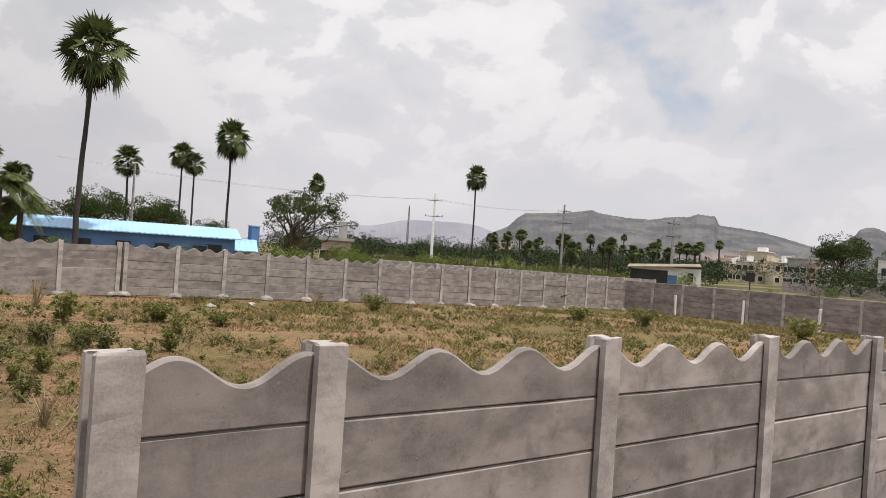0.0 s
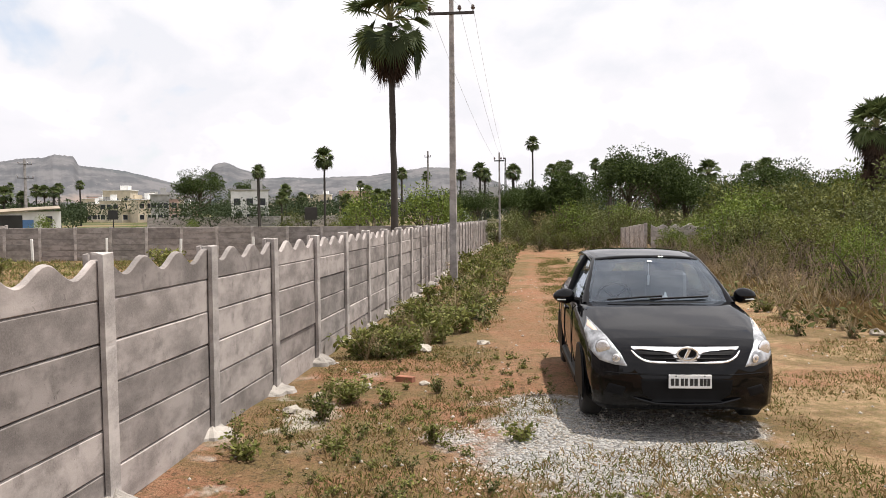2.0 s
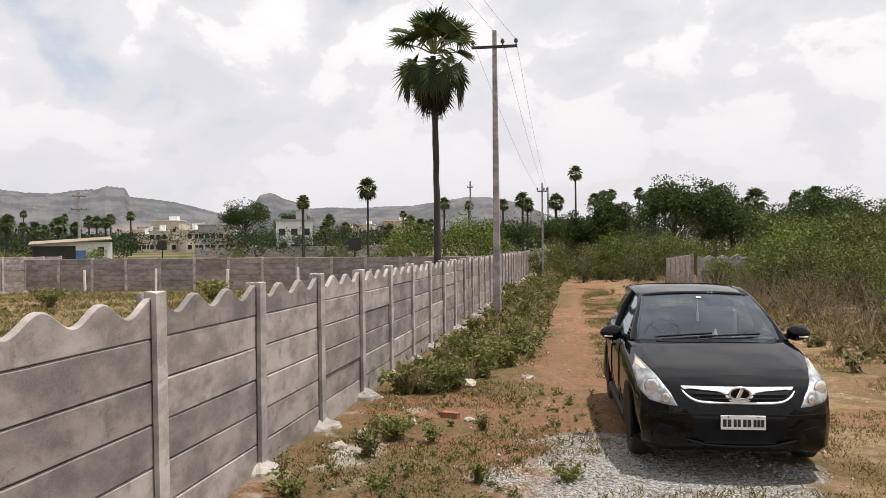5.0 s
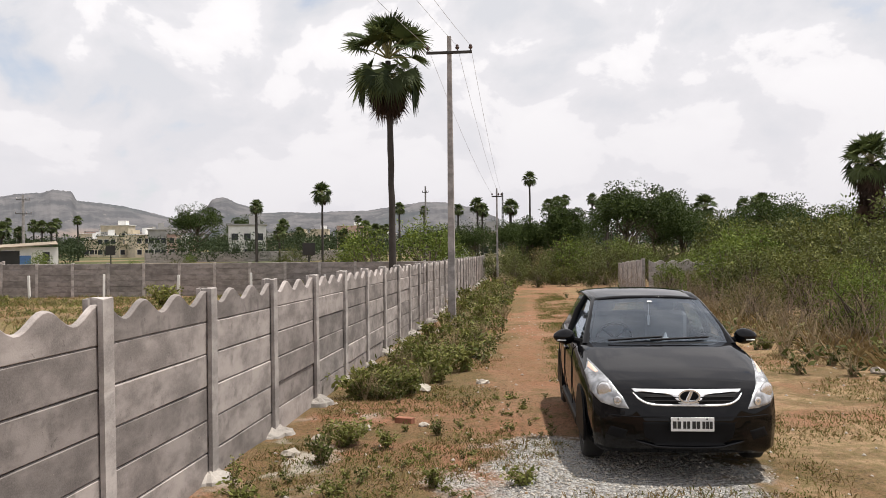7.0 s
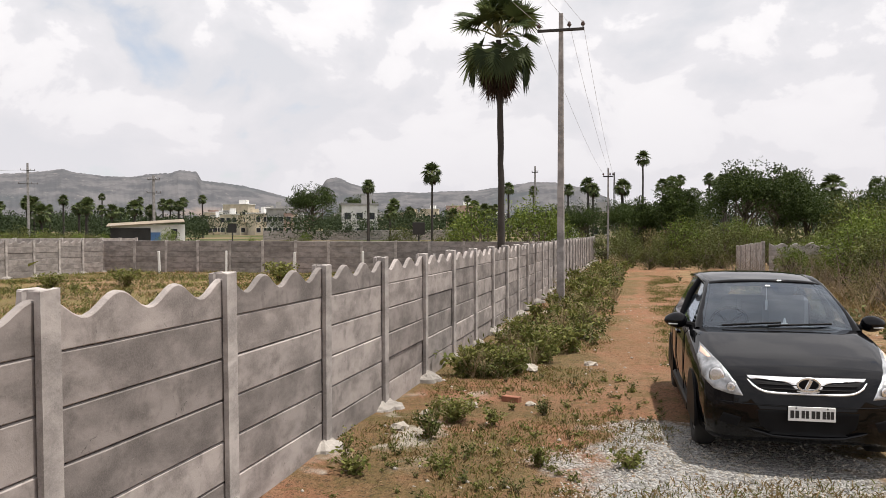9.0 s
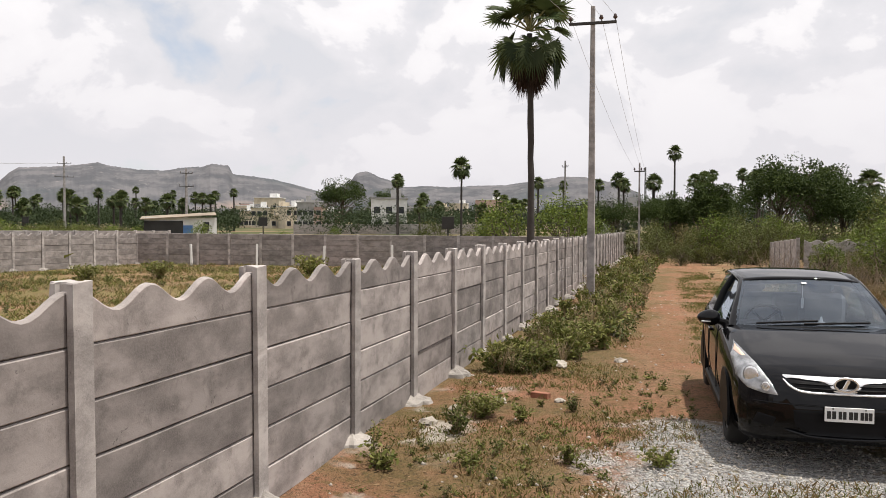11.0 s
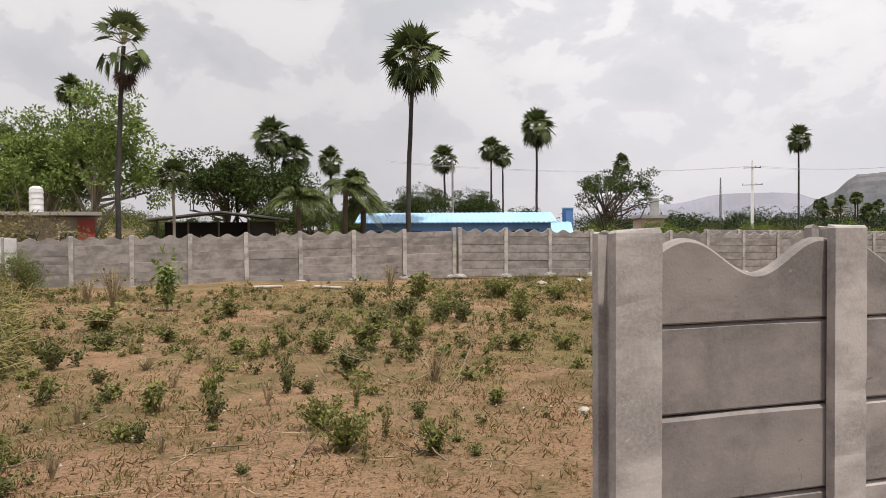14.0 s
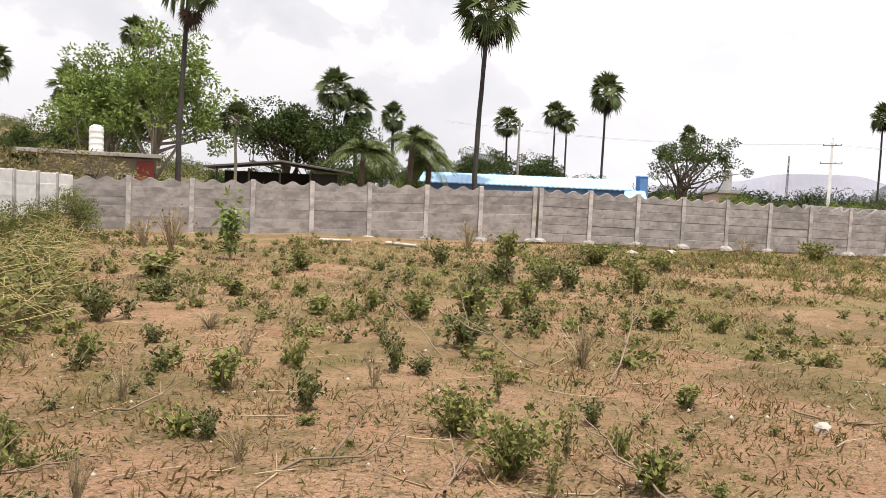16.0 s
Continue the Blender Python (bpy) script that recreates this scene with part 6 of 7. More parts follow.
def weed_meshes(seed, h, w, leafs, length, width, stems):
    rng = np.random.default_rng(seed)
    st, where, outw = [], [], []
    for i in range(stems):
        a, r = rng.uniform(0, 6.28), rng.uniform(0.1, 1.0) * w / 2
        top = np.array([math.cos(a) * r, math.sin(a) * r, h * rng.uniform(0.55, 1.0)])
        mid_ = top * (0.45, 0.45, 0.55)
        st.append(tube([(0, 0, -0.03), mid_, top], [0.007, 0.005, 0.002], 3))
        n = leafs // stems
        t = rng.uniform(0.18, 1.0, n)[:, None]
        p = np.where(t < 0.5, mid_ * t * 2, mid_ + (top - mid_) * (t - 0.5) * 2)
        where.append(p + rng.normal(size=(n, 3)) * 0.02)
        q = rng.normal(size=(n, 3)) * (1, 1, 0.35)
        outw.append(q / np.linalg.norm(q, axis=1)[:, None])
    c = leaves(rng, np.concatenate(where), np.concatenate(outw), length, width, 0.1, 0.5)
    return c, join(st)


WEEDS = {}
for key, (mt, args) in {
        "round": (M_WEED, (1, 0.32, 0.46, 330, 0.065, 0.034, 26)), "dark": (M_WEED_DARK, (2, 0.30, 0.44, 320, 0.058, 0.030, 26)), "tall": (M_WEED, (3, 0.62, 0.34, 190, 0.065, 0.030, 14)),
        "low": (M_WEED, (4, 0.15, 0.50, 220, 0.055, 0.030, 24)), "dry": (M_BUSH_DRY, (5, 0.50, 0.50, 120, 0.045, 0.016, 34)), "big": (M_WEED, (6, 0.46, 1.0, 1000, 0.075, 0.040, 60)), "sapling": (M_TREE_LIGHT, (7, 1.35, 0.60, 240, 0.16, 0.07, 12))}.items():
    (fv, ff), (sv, sf) = weed_meshes(*args)
    fo, sm_ = soup("foliage", fv, ff), soup("stalk", sv, sf)
    fo.materials.append(mt)
    sm_.materials.append(M_TWIG)
    WEEDS[key] = (fo, sm_)
LITE = {}
for key, (mt, args) in {"round": (M_WEED, (11, 0.32, 0.46, 56, 0.10, 0.055, 10)), "dark": (M_WEED_DARK, (12, 0.30, 0.44, 56, 0.09, 0.05, 10)), "tall": (M_WEED, (13, 0.60, 0.34, 70, 0.09, 0.04, 7)), "low": (M_WEED, (14, 0.15, 0.50, 70, 0.085, 0.045, 8)),
                        "dry": (M_BUSH_DRY, (15, 0.50, 0.50, 50, 0.07, 0.022, 16)), "big": (M_WEED, (16, 0.46, 1.0, 210, 0.12, 0.062, 16))}.items():
    LITE[key] = (mt, *weed_meshes(*args))
WLAB = {"round": "small leafy green weed on bare earth", "dark": "small dark green weed on bare earth", "tall": "upright thin leafy weed", "low": "low spreading green weed", "dry": "dry twiggy brown weed", "big": "wide leafy green weed clump", "sapling": "young sapling with light green leaves"}
SPARE = {}


def weed(key, x, y, s, group, loose=False, high=None):
    """A weed of its own, or, with loose, one of the many that are joined."""
    turn, tall = wrn.uniform(0, 6.28), high or s * wrn.uniform(0.85, 1.15)
    if loose:
        c, q = math.cos(turn), math.sin(turn)
        m = np.array([[c * s, -q * s, 0], [q * s, c * s, 0], [0, 0, tall]])
        for k in (1, 2):
            v, f = LITE[key][k]
            SPARE.setdefault((LITE[key][0] if k == 1 else M_TWIG, group), []).append((v @ m.T + (x, y, gn(x, y)), f))
        return
    e = thing("sapling" if key == "sapling" else "weed", Matrix.LocRotScale((x, y, gn(x, y)), Euler((0, 0, turn)), (s, s, tall)), WLAB[key], "plant", group)
    part("foliage", WEEDS[key][0], None, e)
    tagged(part("stalk", WEEDS[key][1], None, e), "thin brown stalks", kind="stuff")


in_car = lambda x, y: 5.2 < x < 9.4 and -4.95 < y < -2.95
PLOT, LANE = "weeds in the plot", "weeds along the lane"
for key, x, y, s, up_ in (("big", -0.98, 4.43, 0.41, 0.56), ("big", -0.91, 3.72, 0.44, 0.67), ("round", -0.31, 3.39, 0.56, 0.76), ("dark", -1.78, 5.03, 0.48, 0.89), ("round", -2.29, 5.70, 0.74, 0.93),
                        ("dry", -2.89, 5.43, 0.40, 0.48), ("round", -3.51, 4.13, 0.47, 0.58), ("round", -3.29, 4.39, 0.43, 0.62), ("dark", -3.10, 3.38, 0.64, 0.39), ("dry", -2.84, 3.63, 0.33, 0.50),
                        ("low", -2.48, 4.62, 0.63, 0.93), ("dark", -2.35, 4.52, 0.39, 0.57), ("round", -3.28, 6.48, 0.62, 0.74), ("low", -1.74, 6.28, 0.47, 1.41), ("dark", -1.03, 6.01, 0.42, 0.99),
                        ("dark", -0.84, 5.87, 0.51, 0.48), ("dark", -0.23, 6.80, 1.00, 1.03), ("round", 0.34, 8.55, 1.19, 1.31), ("round", -0.70, 8.97, 0.65, 0.94), ("round", -0.28, 8.41, 0.96, 0.89),
                        ("round", -1.31, 8.86, 0.86, 0.72), ("dark", 0.72, 7.59, 0.66, 0.93), ("round", 0.80, 8.62, 0.64, 0.92), ("dry", 0.56, 6.07, 0.85, 0.80), ("dark", -0.10, 4.51, 0.40, 0.53),
                        ("round", 0.75, 4.84, 0.52, 0.55), ("round", 2.25, 7.77, 0.92, 0.87), ("low", 2.95, 7.73, 0.84, 1.41), ("round", 3.79, 11.09, 1.10, 1.32), ("dark", 2.75, 11.33, 1.17, 1.43),
                        ("dark", 2.41, 11.47, 0.79, 1.15), ("dark", -1.67, 3.32, 0.27, 0.24), ("round", -0.04, 3.26, 0.29, 0.28), ("dark", -3.02, 9.88, 0.98, 0.84), ("tall", -3.10, 3.40, 0.30, 0.75),
                        ("round", -2.20, 10.32, 0.82, 0.71), ("dry", -2.43, 8.02, 0.83, 0.41), ("dark", -2.88, 7.29, 0.49, 0.54), ("dry", -2.18, 4.11, 0.38, 0.38), ("round", 3.20, 15.52, 1.76, 2.17),
                        ("low", -0.20, 3.94, 0.38, 0.84), ("dark", -3.83, 3.99, 1.35, 0.89), ("dark", -4.33, 4.76, 0.95, 0.70), ("round", -1.14, 13.40, 1.28, 1.07), ("dark", 1.67, 15.05, 1.27, 1.30),
                        ("round", -3.28, 12.34, 1.75, 1.39), ("low", -3.15, 4.18, 0.38, 0.63), ("dark", 2.00, 12.26, 1.46, 1.38), ("tall", -0.56, 3.85, 0.27, 0.59), ("tall", -0.84, 3.36, 0.24, 0.48),
                        ("tall", -0.53, 5.03, 0.34, 0.57)):
    weed(key, x, y, s * 1.25, PLOT, False, up_)
for key, x, y, s in (("big", 5.4, 15.9, 1.25), ("big", 6.6, 15.2, 0.9), ("sapling", -2.27, 15.0, 1.0), ("dry", 3.6, 19.6, 1.7), ("dry", -3.4, 16.5, 2.0), ("dry", -4.0, 17.5, 1.6),
                     ("round", 1.3, 9.3, 1.2), ("dark", 0.9, 10.2, 1.2), ("big", 2.6, 11.9, 0.9), ("round", 4.6, 12.8, 1.3), ("big", -4.5, 4.3, 1.0), ("big", -5.0, 4.6, 1.0), ("dark", -3.5, 8.3, 1.1),
                     ("big", 22.5, 17.5, 1.5), ("big", 24.0, 15.5, 1.5), ("big", 28.5, 11.5, 1.9), ("sapling", -5.95, 7.5, 1.5), ("tall", -6.7, 8.4, 1.9), ("tall", -6.8, 10.0, 1.7), ("tall", -6.7, 12.4, 1.6), ("big", 31.0, 6.0, 1.8), ("dry", 12.5, 20.5, 1.6), ("big", 14.5, 20.0, 1.3)):
    weed(key, x, y, s, PLOT)
for i in range(3000):
    far_ = i > 1300
    x, y = (wrn.uniform(-6, 34), wrn.uniform(6, 22.8)) if far_ else (wrn.uniform(-5.5, 9), wrn.uniform(2.4, 19))
    if noise.noise(Vector((x * 0.35, y * 0.35, 4.0))) < -0.08 and wrn.random() < 0.8:
        continue
    key = wrn.choice(("round", "dark", "low", "round", "dry", "low", "dark", "low"))
    small = wrn.uniform(0.25, 0.75) if far_ else (0.14 + 0.5 * wrn.random() ** 2.2) * (0.6 if y < 5.5 else 1.0)
    weed(key, x, y, small * (1.2 if key == "low" else 0.6 if key == "tall" and not far_ else 1.0), PLOT, far_ or i > 90)
for key, x, y, s in (("big", 6.35, -0.85, 0.62), ("dark", 5.7, -0.75, 0.85), ("round", 6.3, -1.25, 0.65), ("tall", 6.2, -0.7, 0.5), ("round", 5.1, -1.85, 0.6), ("low", 4.8, -1.1, 0.8), ("dark", 6.9, -1.7, 0.5), ("low", 4.5, -0.45, 1.0), ("low", 5.2, -2.6, 0.9), ("tall", 4.75, -0.28, 0.5)):
    weed(key, x, y, s, LANE)
for i in range(380):
    x = 8.8 + 36 * wrn.random() ** 1.5
    wide = 0.55 + min(1.0, (x - 8.8) / 4.0)
    y = -0.35 - wrn.random() * wide * 1.15
    key = wrn.choice(("big", "round", "dark", "dark", "tall", "dry", "dark", "low"))
    weed(key, x, y, wrn.uniform(0.65, 1.15) * (0.8 if key == "tall" else 1.0) * min(1.2, 0.62 + 0.02 * x), LANE, x > 15 or i > 150)
for i in range(240):
    x, y = 3.2 + 6 * wrn.random(), wrn.uniform(-3.6, -0.35)
    if not in_car(x, y) and ((x - 5.35) / 1.5) ** 2 + ((y + 3.35) / 1.3) ** 2 > 0.9:
        weed(wrn.choice(("low", "low", "dark", "round")), x, y, wrn.uniform(0.14, 0.4), LANE, True)
for i in range(170):
    x = wrn.uniform(8.5, 34)
    y = edge(x) + wrn.uniform(-1.2, 1.5) + (0.8 if wrn.random() < 0.2 else 0)
    weed(wrn.choice(("dry", "dark", "low", "round", "dry", "dark")), x, y, wrn.uniform(0.7, 1.5), LANE, i > 30)


for (mt, grp), many in SPARE.items():
    me = soup("weeds", *join(many))
    me.materials.append(mt)
    tagged(new("weeds", me), "mixed low green and dry weeds growing thick" if mt != M_TWIG else "thin brown weed stems", "plants", kind="stuff")


def scatter(name, n, spot, make, mat, label, category, keep=None):
    parts_ = []
    while len(parts_) < n:
        x, y = spot()
        if keep is None or keep(x, y):
            parts_.append(make(x, y, gn(x, y)))
    me = soup(name, *join(parts_))
    me.materials.append(mat)
    return tagged(new(name, me), label, category, kind="stuff")


def tuft(x, y, z, h=0.10, n=9, spread=0.10):
    p = np.array([x, y, z]) + np.stack([grn.normal(0, spread * 0.6, n), grn.normal(0, spread * 0.6, n), np.zeros(n) - 0.01], 1)
    d = np.stack([grn.normal(0, 0.55, n), grn.normal(0, 0.55, n), np.ones(n)], 1)
    d /= np.linalg.norm(d, axis=1)[:, None]
    s = np.cross(d, grn.normal(size=(n, 3)))
    s /= np.linalg.norm(s, axis=1)[:, None]
    L = (h * grn.uniform(0.5, 1.4, n))[:, None]
    w = 0.004 + 0.02 * h
    V = np.stack([p - s * w, p + s * w, p + d * L * 0.6 + s * w * 0.7, p + d * L + (0, 0, -0.2 * h)], 1).reshape(-1, 3)
    return V, np.arange(4 * n).reshape(n, 4)


patchy = lambda x, y: noise.noise(Vector((x * 0.5, y * 0.5, 9.0))) > -0.12
lane_ok = lambda x, y: not in_car(x, y) and not (-3.5 < y < -2.2 and x > 7) and noise.noise(Vector((x * 0.6, y * 0.6, 2.0))) > -0.05
scatter("dry_grass", 4400, lambda: (grn.uniform(-7, 10), grn.uniform(2.4, 20)), lambda x, y, z: tuft(x, y, z, 0.075), M_DRYGRASS, "thin dry grass tufts over the plot", "grass", patchy)
scatter("green_grass", 2800, lambda: (grn.uniform(-7, 12), grn.uniform(2.4, 22)), lambda x, y, z: tuft(x, y, z, 0.06, 10, 0.16), M_GRASS, "short green grass over the plot", "grass", lambda x, y: noise.noise(Vector((x * 0.3, y * 0.3, 19.0))) > 0.0)
scatter("dry_grass", 2200, lambda: (grn.uniform(5, 36), grn.uniform(5, 23.5)), lambda x, y, z: tuft(x, y, z, 0.15, 8, 0.20), M_DRYGRASS, "dry grass over the far part of the plot", "grass", patchy)
scatter("green_grass", 2000, lambda: (grn.uniform(8, 36), grn.uniform(5, 23.5)), lambda x, y, z: tuft(x, y, z, 0.18, 8, 0.25), M_WEED, "green weeds over the far part of the plot", "grass", patchy)
scatter("green_grass", 5600, lambda: (2.8 + 26 * grn.random() ** 1.7, grn.uniform(-8.5, -0.15)), lambda x, y, z: tuft(x, y, z, 0.05, 10, 0.13), M_GRASS, "short green grass along the lane", "grass", lane_ok)
scatter("dry_grass", 4600, lambda: (2.8 + 30 * grn.random() ** 1.6, grn.uniform(-9.0, -0.15)), lambda x, y, z: tuft(x, y, z, 0.07, 8, 0.10), M_DRYGRASS, "dry grass along the lane", "grass", lane_ok)
scatter("green_grass", 1800, lambda: (10.5 + 26 * grn.random() ** 1.4, grn.uniform(-4.3, -3.1)), lambda x, y, z: tuft(x, y, z, 0.06, 10, 0.15), M_GRASS, "green grass beside the wheel track", "grass", lambda x, y: noise.noise(Vector((x * 0.5, y * 0.9, 5.0))) > -0.2)
scatter("dry_grass", 700, lambda: (lambda x: (x, edge(x) + grn.uniform(-1.5, 0.7)))(grn.uniform(9, 34)), lambda x, y, z: tuft(x, y, z, 0.42, 10, 0.3), M_DRYGRASS, "tall dry stalks at the edge of the thicket", "grass")


def stem(x, y, z):
    a, L = grn.uniform(0, 6.28), grn.uniform(0.5, 1.35)
    k = grn.uniform(0.2, 0.8)
    tip = np.array([math.cos(a) * k * L, math.sin(a) * k * L, L])
    p = np.array([x, y, z])
    return tube([p, p + tip * 0.5 + grn.normal(0, 0.10, 3), p + tip + grn.normal(0, 0.1, 3)], [0.008, 0.006, 0.003], 3)


scatter("dry_stems", 1300, lambda: (lambda x: (x, edge(x) + grn.uniform(-4.5, 0.2)))(11.5 + 26 * grn.random() ** 1.4), stem, M_BRANCH, "bare grey-brown stems standing in the thicket", "stems")
scatter("creeper", 900, lambda: (grn.uniform(-6, 33), grn.uniform(25.4, 31)), lambda x, y, z: tuft(x, y, z, 1.35, 9, 0.6), M_WEED, "rank green growth behind the far wall", "grass")


def pebble(x, y, z, r=0.016):
    v = np.array([(1, 0, 0), (-1, 0, 0), (0, 1, 0), (0, -1, 0), (0, 0, 0.8), (0, 0, -0.6)]) * r * grn.uniform(0.5, 1.6) * grn.uniform(0.7, 1.3, (6, 3))
    return v + (x, y, z), np.array([(0, 2, 4), (2, 1, 4), (1, 3, 4), (3, 0, 4), (2, 0, 5), (1, 2, 5), (3, 1, 5), (0, 3, 5)])


in_gravel = lambda x, y: ((x - 5.35) / 1.5) ** 2 + ((y + 3.35) / 1.3) ** 2 + 1.5 * noise.noise(Vector((x * 1.6, y * 1.6, 0))) < 1.0
scatter("gravel", 2600, lambda: (grn.uniform(3.4, 7.4), grn.uniform(-5.2, -1.6)), lambda x, y, z: pebble(x, y, z, 0.012), M_STONE, "loose grey gravel spread on the lane", "gravel", in_gravel)
scatter("pebbles", 700, lambda: (3 + 20 * grn.random() ** 1.5, grn.uniform(-8, -0.2)), lambda x, y, z: pebble(x, y, z, 0.018), M_STONE, "small stones strewn over the lane", "stones")
scatter("pebbles", 500, lambda: (grn.uniform(-6.5, 9), grn.uniform(2.4, 18)), lambda x, y, z: pebble(x, y, z, 0.016), M_STONE, "small stones strewn over the plot", "stones")


def stick(x, y, z, L=0.30, r=0.004):
    a = grn.uniform(0, 6.28)
    k = L * grn.uniform(0.4, 1.5)
    d = np.array([math.cos(a), math.sin(a), 0])
    p = np.array([x, y, z + 0.012])
    return tube([p - d * k / 2, p + grn.normal(0, 0.02, 3) * (1, 1, 0.3), p + d * k / 2 + (0, 0, 0.02)], [r, r, r * 0.6], 3)


scatter("twigs", 650, lambda: (grn.uniform(-6.5, 8), grn.uniform(2.4, 16)), stick, M_TWIG, "dry twigs and straw littering the plot", "twigs")

def fallen(x, y, z, long_, wide_):
    """One dead leaf lying on the ground, a corner curled up."""
    v, f = leaves(grn, np.array([[x, y, z]]), np.array([[0.6, 0.4, 0.0]]), long_, wide_, 0.0, 0.8)
    return v * (1, 1, 0.22) + (0, 0, 0.78 * z + 0.007), f


for n_, spot_, size_, keep_ in ((2600, lambda: (3 + 22 * grn.random() ** 1.5, grn.uniform(-8.5, -0.15)), (0.055, 0.03), lambda x, y: not in_car(x, y)), (7000, lambda: (grn.uniform(-6.5, 9), 2.4 + 15 * grn.random() ** 1.2), (0.055, 0.03), patchy)):
    scatter("leaf_litter", n_, spot_, lambda x, y, z: fallen(x, y, z, *size_), M_LITTER, "dead brown leaves on the ground", "leaves", keep_)

# fallen branches
def branch(x, y, L, turn, lift, label="bare pale fallen branch"):
    rng = np.random.default_rng(int(abs(x * 100 + y * 17)))
    d = np.array([math.cos(turn), math.sin(turn), lift])
    pts = [d * L * t + rng.normal(0, 0.02, 3) + (0, 0, 0.015) for t in np.linspace(0, 1, 6)]
    tw = [tube(pts, np.linspace(0.008, 0.003, 6), 5)]
    for k in range(4):
        i = rng.integers(2, 5)
        q = d * 0.7 + rng.normal(0, 0.5, 3)
        q[2] = abs(q[2]) * 0.8
        tw.append(tube([pts[i], pts[i] + q * L * 0.16, pts[i] + q * L * 0.3 + (0, 0, 0.03)], [0.005, 0.004, 0.002], 4))
    me = soup("fallen_branch", *join(tw))
    me.materials.append(M_BRANCH)
    ob = new("fallen_branch", me)
    ob.location = (x, y, gn(x, y))
    tagged(ob, label, "branch", "fallen branches")


for x, y, L, a, l in ((0.1, 5.9, 1.1, 2.2, 0.35), (0.5, 5.4, 1.2, 0.9, 0.5), (-0.5, 6.4, 0.9, 2.0, 0.45), (-2.9, 5.0, 0.6, 0.9, 0.1), (-2.0, 3.9, 0.7, 0.3, 0.02), (-1.3, 3.5, 0.5, 1.1, 0.02), (-3.6, 3.9, 0.7, 0.4, 0.02), (-0.3, 3.2, 0.6, 1.9, 0.3), (-2.6, 11.5, 1.6, 2.6, 0.3), (1.4, 4.6, 0.6, -0.6, 0.02), (12.6, -7.9, 1.6, 0.5, 0.12), (13.4, -8.2, 1.4, 2.7, 0.08), (14.2, -8.5, 1.8, 1.4, 0.25), (11.9, -7.9, 1.1, -0.4, 0.05), (15.6, -8.4, 1.0, 0.1, 0.03), (15.0, -8.6, 1.5, 2.2, 0.3)):
    branch(x, y, L, a, l)

# two pale poles lying before the far wall
for x0, y0, x1, y1 in ((-0.07, 20.48, 0.67, 20.01), (1.58, 20.14, 2.19, 19.27)):
    a, b2 = Vector((x0, y0, gn(x0, y0) + 0.035)), Vector((x1, y1, gn(x1, y1) + 0.05))
    bm = bmesh.new()
    rod(bm, (0, 0, 0), tuple(b2 - a), 0.05, 0.04, 9)
    me = mesh_of("wooden_pole", bm)
    me.materials.append(M_STONE)
    ob = new("wooden_pole", me)
    ob.location = a
    tagged(ob, "pale bare pole lying on the ground", "pole", "poles on the ground")

# heap of cut stalks along the pale wall
hp = thing("brush_heap", pose(0, 0, 0), "long heap of cut yellow stalks and leaves along the pale wall", "brush heap")
st, lv = [], []
heap_c = lambda y: float(np.interp(y, (3.4, 4.8, 7.0, 8.5, 13, 19, 22), (-5.6, -5.2, -4.7, -4.65, -5.3, -6.2, -6.4)))
heap_w = lambda y: 0.88 - 0.012 * (y - 4)


def heap_top(x, y):
    t = (x - heap_c(y)) / heap_w(y)
    return max(0.0, 0.66 * (1 - t * t) ** 0.6 * (0.85 + 0.45 * noise.noise(Vector((x * 0.9, y * 0.9, 0))))) if abs(t) < 1 else 0.0


for i in range(1250):
    y = 3.4 + 17 * grn.random() ** 1.25
    x = heap_c(y) + grn.uniform(-0.98, 0.98) * heap_w(y)
    z = gz(x, y) + heap_top(x, y) * grn.uniform(0.3, 1.05)
    d = np.array([grn.normal(-0.15, 0.5), grn.normal(-0.7, 0.4), grn.normal(-0.10, 0.22)])
    d /= np.linalg.norm(d)
    L = grn.uniform(0.3, 1.25)
    p = np.array([x, y, z])
    a, b2 = p - d * L / 2, p + d * L / 2
    a[2], b2[2] = max(a[2], gz(*a[:2]) + 0.01), max(b2[2], gz(*b2[:2]) + 0.01)
    st.append(tube([a, p + (0, 0, 0.04), b2 + grn.normal(0, 0.03, 3)], [0.0045, 0.004, 0.002], 3))
for i in range(32000):
    y = 3.4 + 18 * grn.random() ** 1.2
    x = heap_c(y) + grn.uniform(-1, 1) * heap_w(y)
    lv.append((x, y, gz(x, y) + heap_top(x, y) * grn.random() ** 0.5))
lv = np.array(lv)
part("cut_straw", soup("cut_straw", *join(st)), M_STRAW, hp, "dry yellow stalks")
part("foliage", soup("foliage", *leaves(grn, lv[:16000], grn.normal(size=(16000, 3)) * (1, 1, 0.5), 0.10, 0.028, 0.2, 0.4)), M_BUSH_DRY, hp)
part("green_leaves", soup("foliage", *leaves(grn, lv[16000:], grn.normal(size=(16000, 3)) * (1, 1, 0.5), 0.085, 0.034, 0.2, 0.4)), M_WEED, hp)

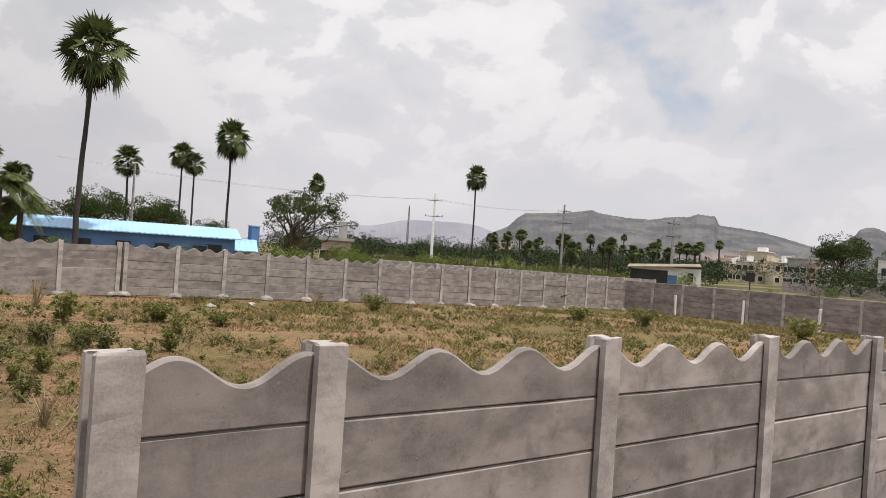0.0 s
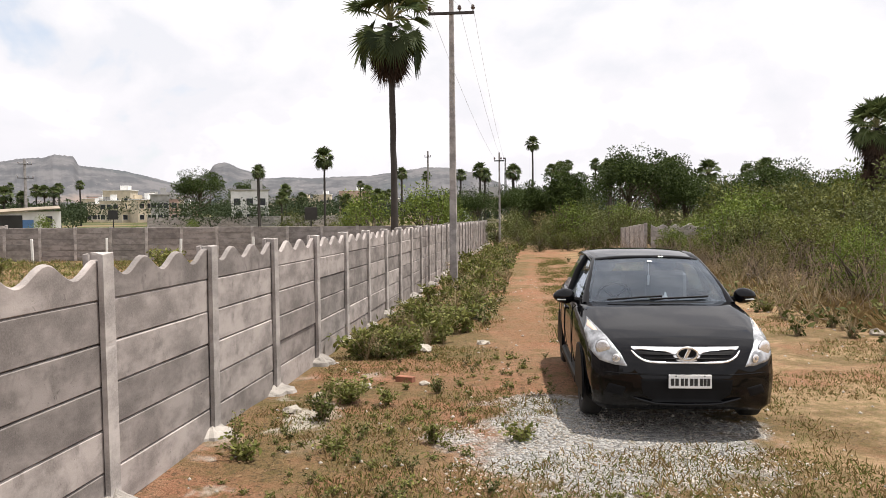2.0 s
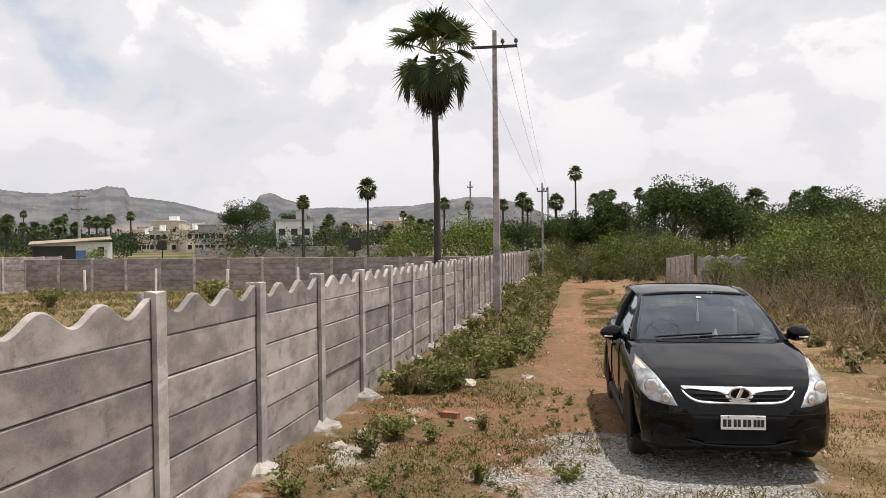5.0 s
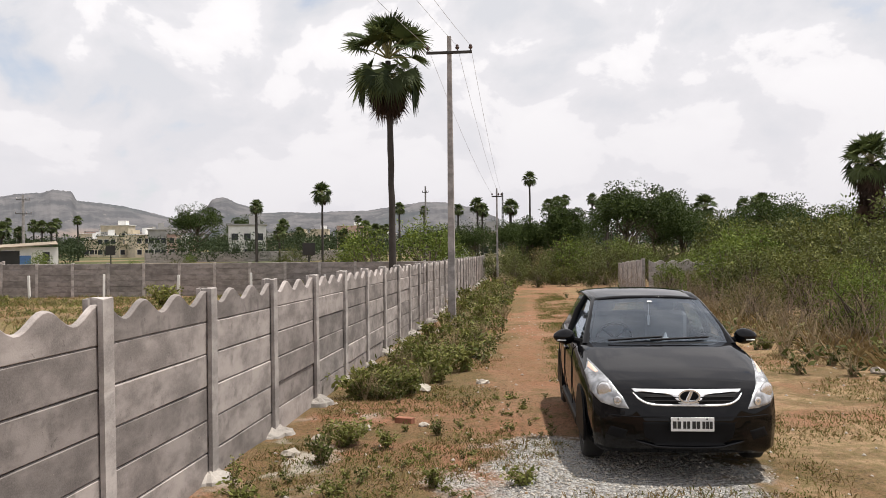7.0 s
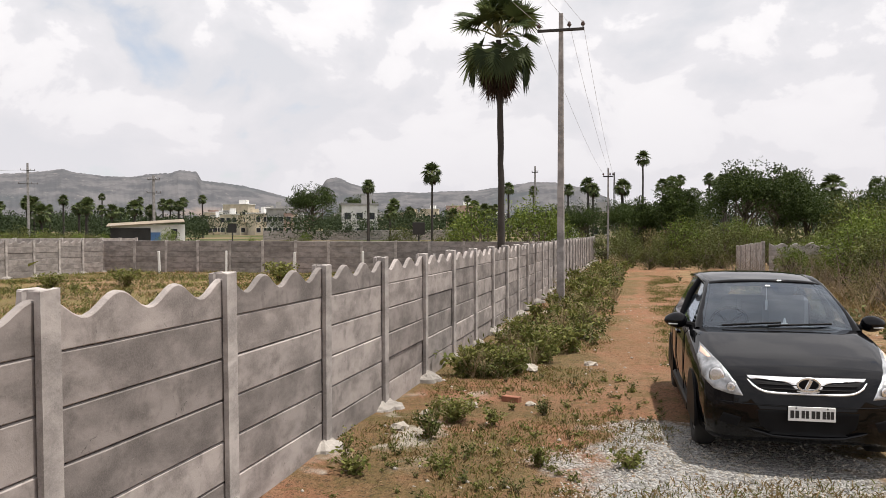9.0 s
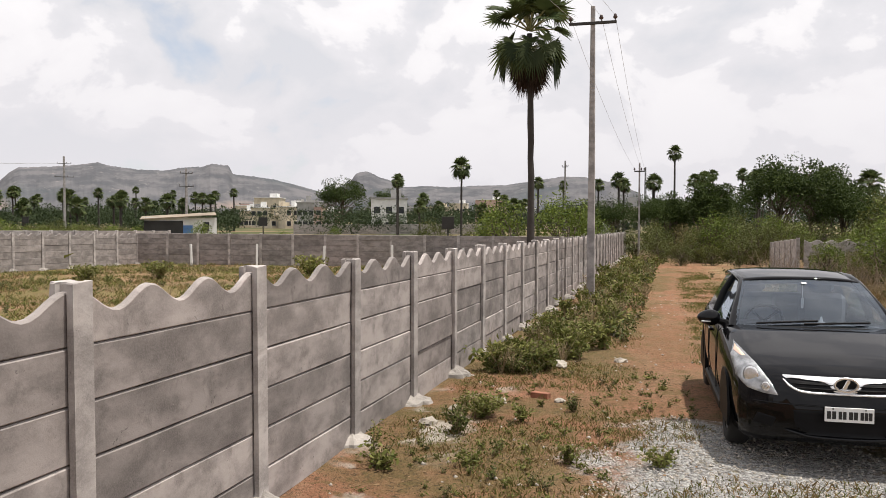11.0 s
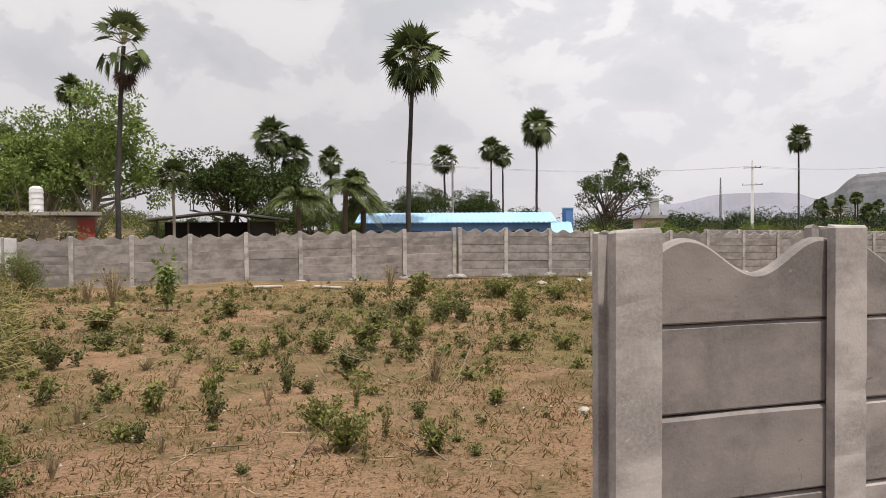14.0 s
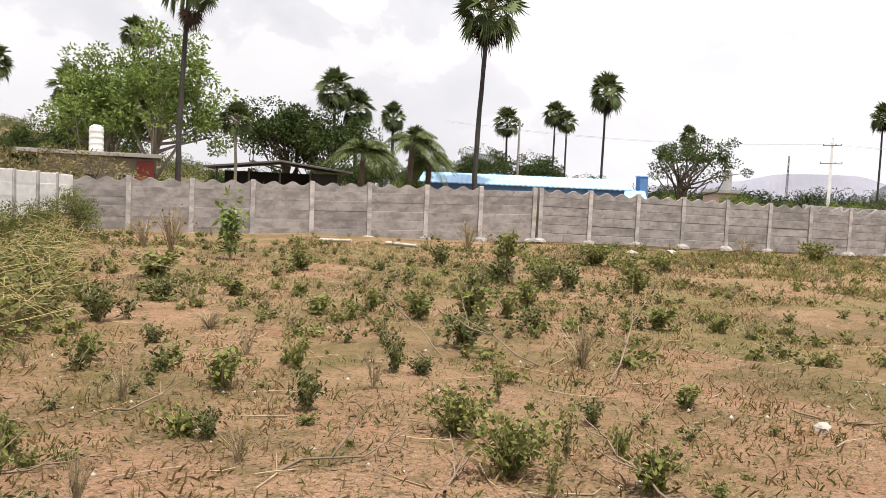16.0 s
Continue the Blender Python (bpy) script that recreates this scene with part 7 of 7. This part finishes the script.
# brick, stones, white stakes
bk = new("brick", mesh_of("brick", boxes(((0, 0, 0.035), (0.21, 0.10, 0.07)), bevel=0.006)))
bk.data.materials.append(M_BRICK)
bk.matrix_basis = pose(7.51, -1.26, gn(7.51, -1.26) - 0.005, 3, 0, 75)
tagged(bk, "loose red brick lying on the lane", "brick")


def stone(x, y, r, seed, label="pale rough stone lying on the ground"):
    bm = bmesh.new()
    bmesh.ops.create_icosphere(bm, subdivisions=2, radius=r)
    for v in bm.verts:
        k = 1 + 0.5 * noise.fractal(v.co * 2.4 / r + Vector((seed, 1, 0)), 0.8, 2, 3)
        v.co = Vector((v.co.x * k * 1.3, v.co.y * k, v.co.z * k * 0.6))
    ob = new("stone", mesh_of("stone", bm))
    ob.data.materials.append(M_STONE)
    ob.matrix_basis = pose(x, y, gn(x, y) + r * 0.25, 0, 0, seed * 50)
    tagged(ob, label, "stone", "loose stones")


for i, (x, y, r) in enumerate(((7.2, -0.85, 0.06), (7.35, -1.5, 0.05), (9.6, -1.2, 0.12), (10.4, -2.0, 0.08), (13.2, -1.7, 0.10), (5.9, -0.4, 0.07), (6.6, -0.5, 0.06), (10.5, 21.3, 0.13), (12.6, 7.9, 0.07), (8.3, -7.3, 0.16), (9.2, -7.6, 0.12), (10.4, -8.0, 0.15), (11.5, -8.1, 0.12), (1.35, 4.25, 0.05), (8.6, 20.2, 0.12))):
    stone(x, y, r, i * 1.7 + 1)

stake_me = mesh_of("stake", boxes(((0, 0, 0.5), (0.10, 0.10, 1.2)), bevel=0.012))
stake_me.materials.append(M_WHITE)
for k in range(6):
    p = D16 + Vector((math.cos(radians(thE)), math.sin(radians(thE)), -0.004)) * (4.0 + k * 3.4) + Vector((-1.6, 0, 0))
    ob = new("boundary_stake", stake_me)
    ob.matrix_basis = pose(p.x, p.y, gz(p.x, p.y) - 0.1 + wrn.uniform(0, 0.15), wrn.uniform(-2, 2), wrn.uniform(-2, 2), wrn.uniform(0, 40))
    tagged(ob, "short white-painted boundary stake", "stake", "boundary stakes")
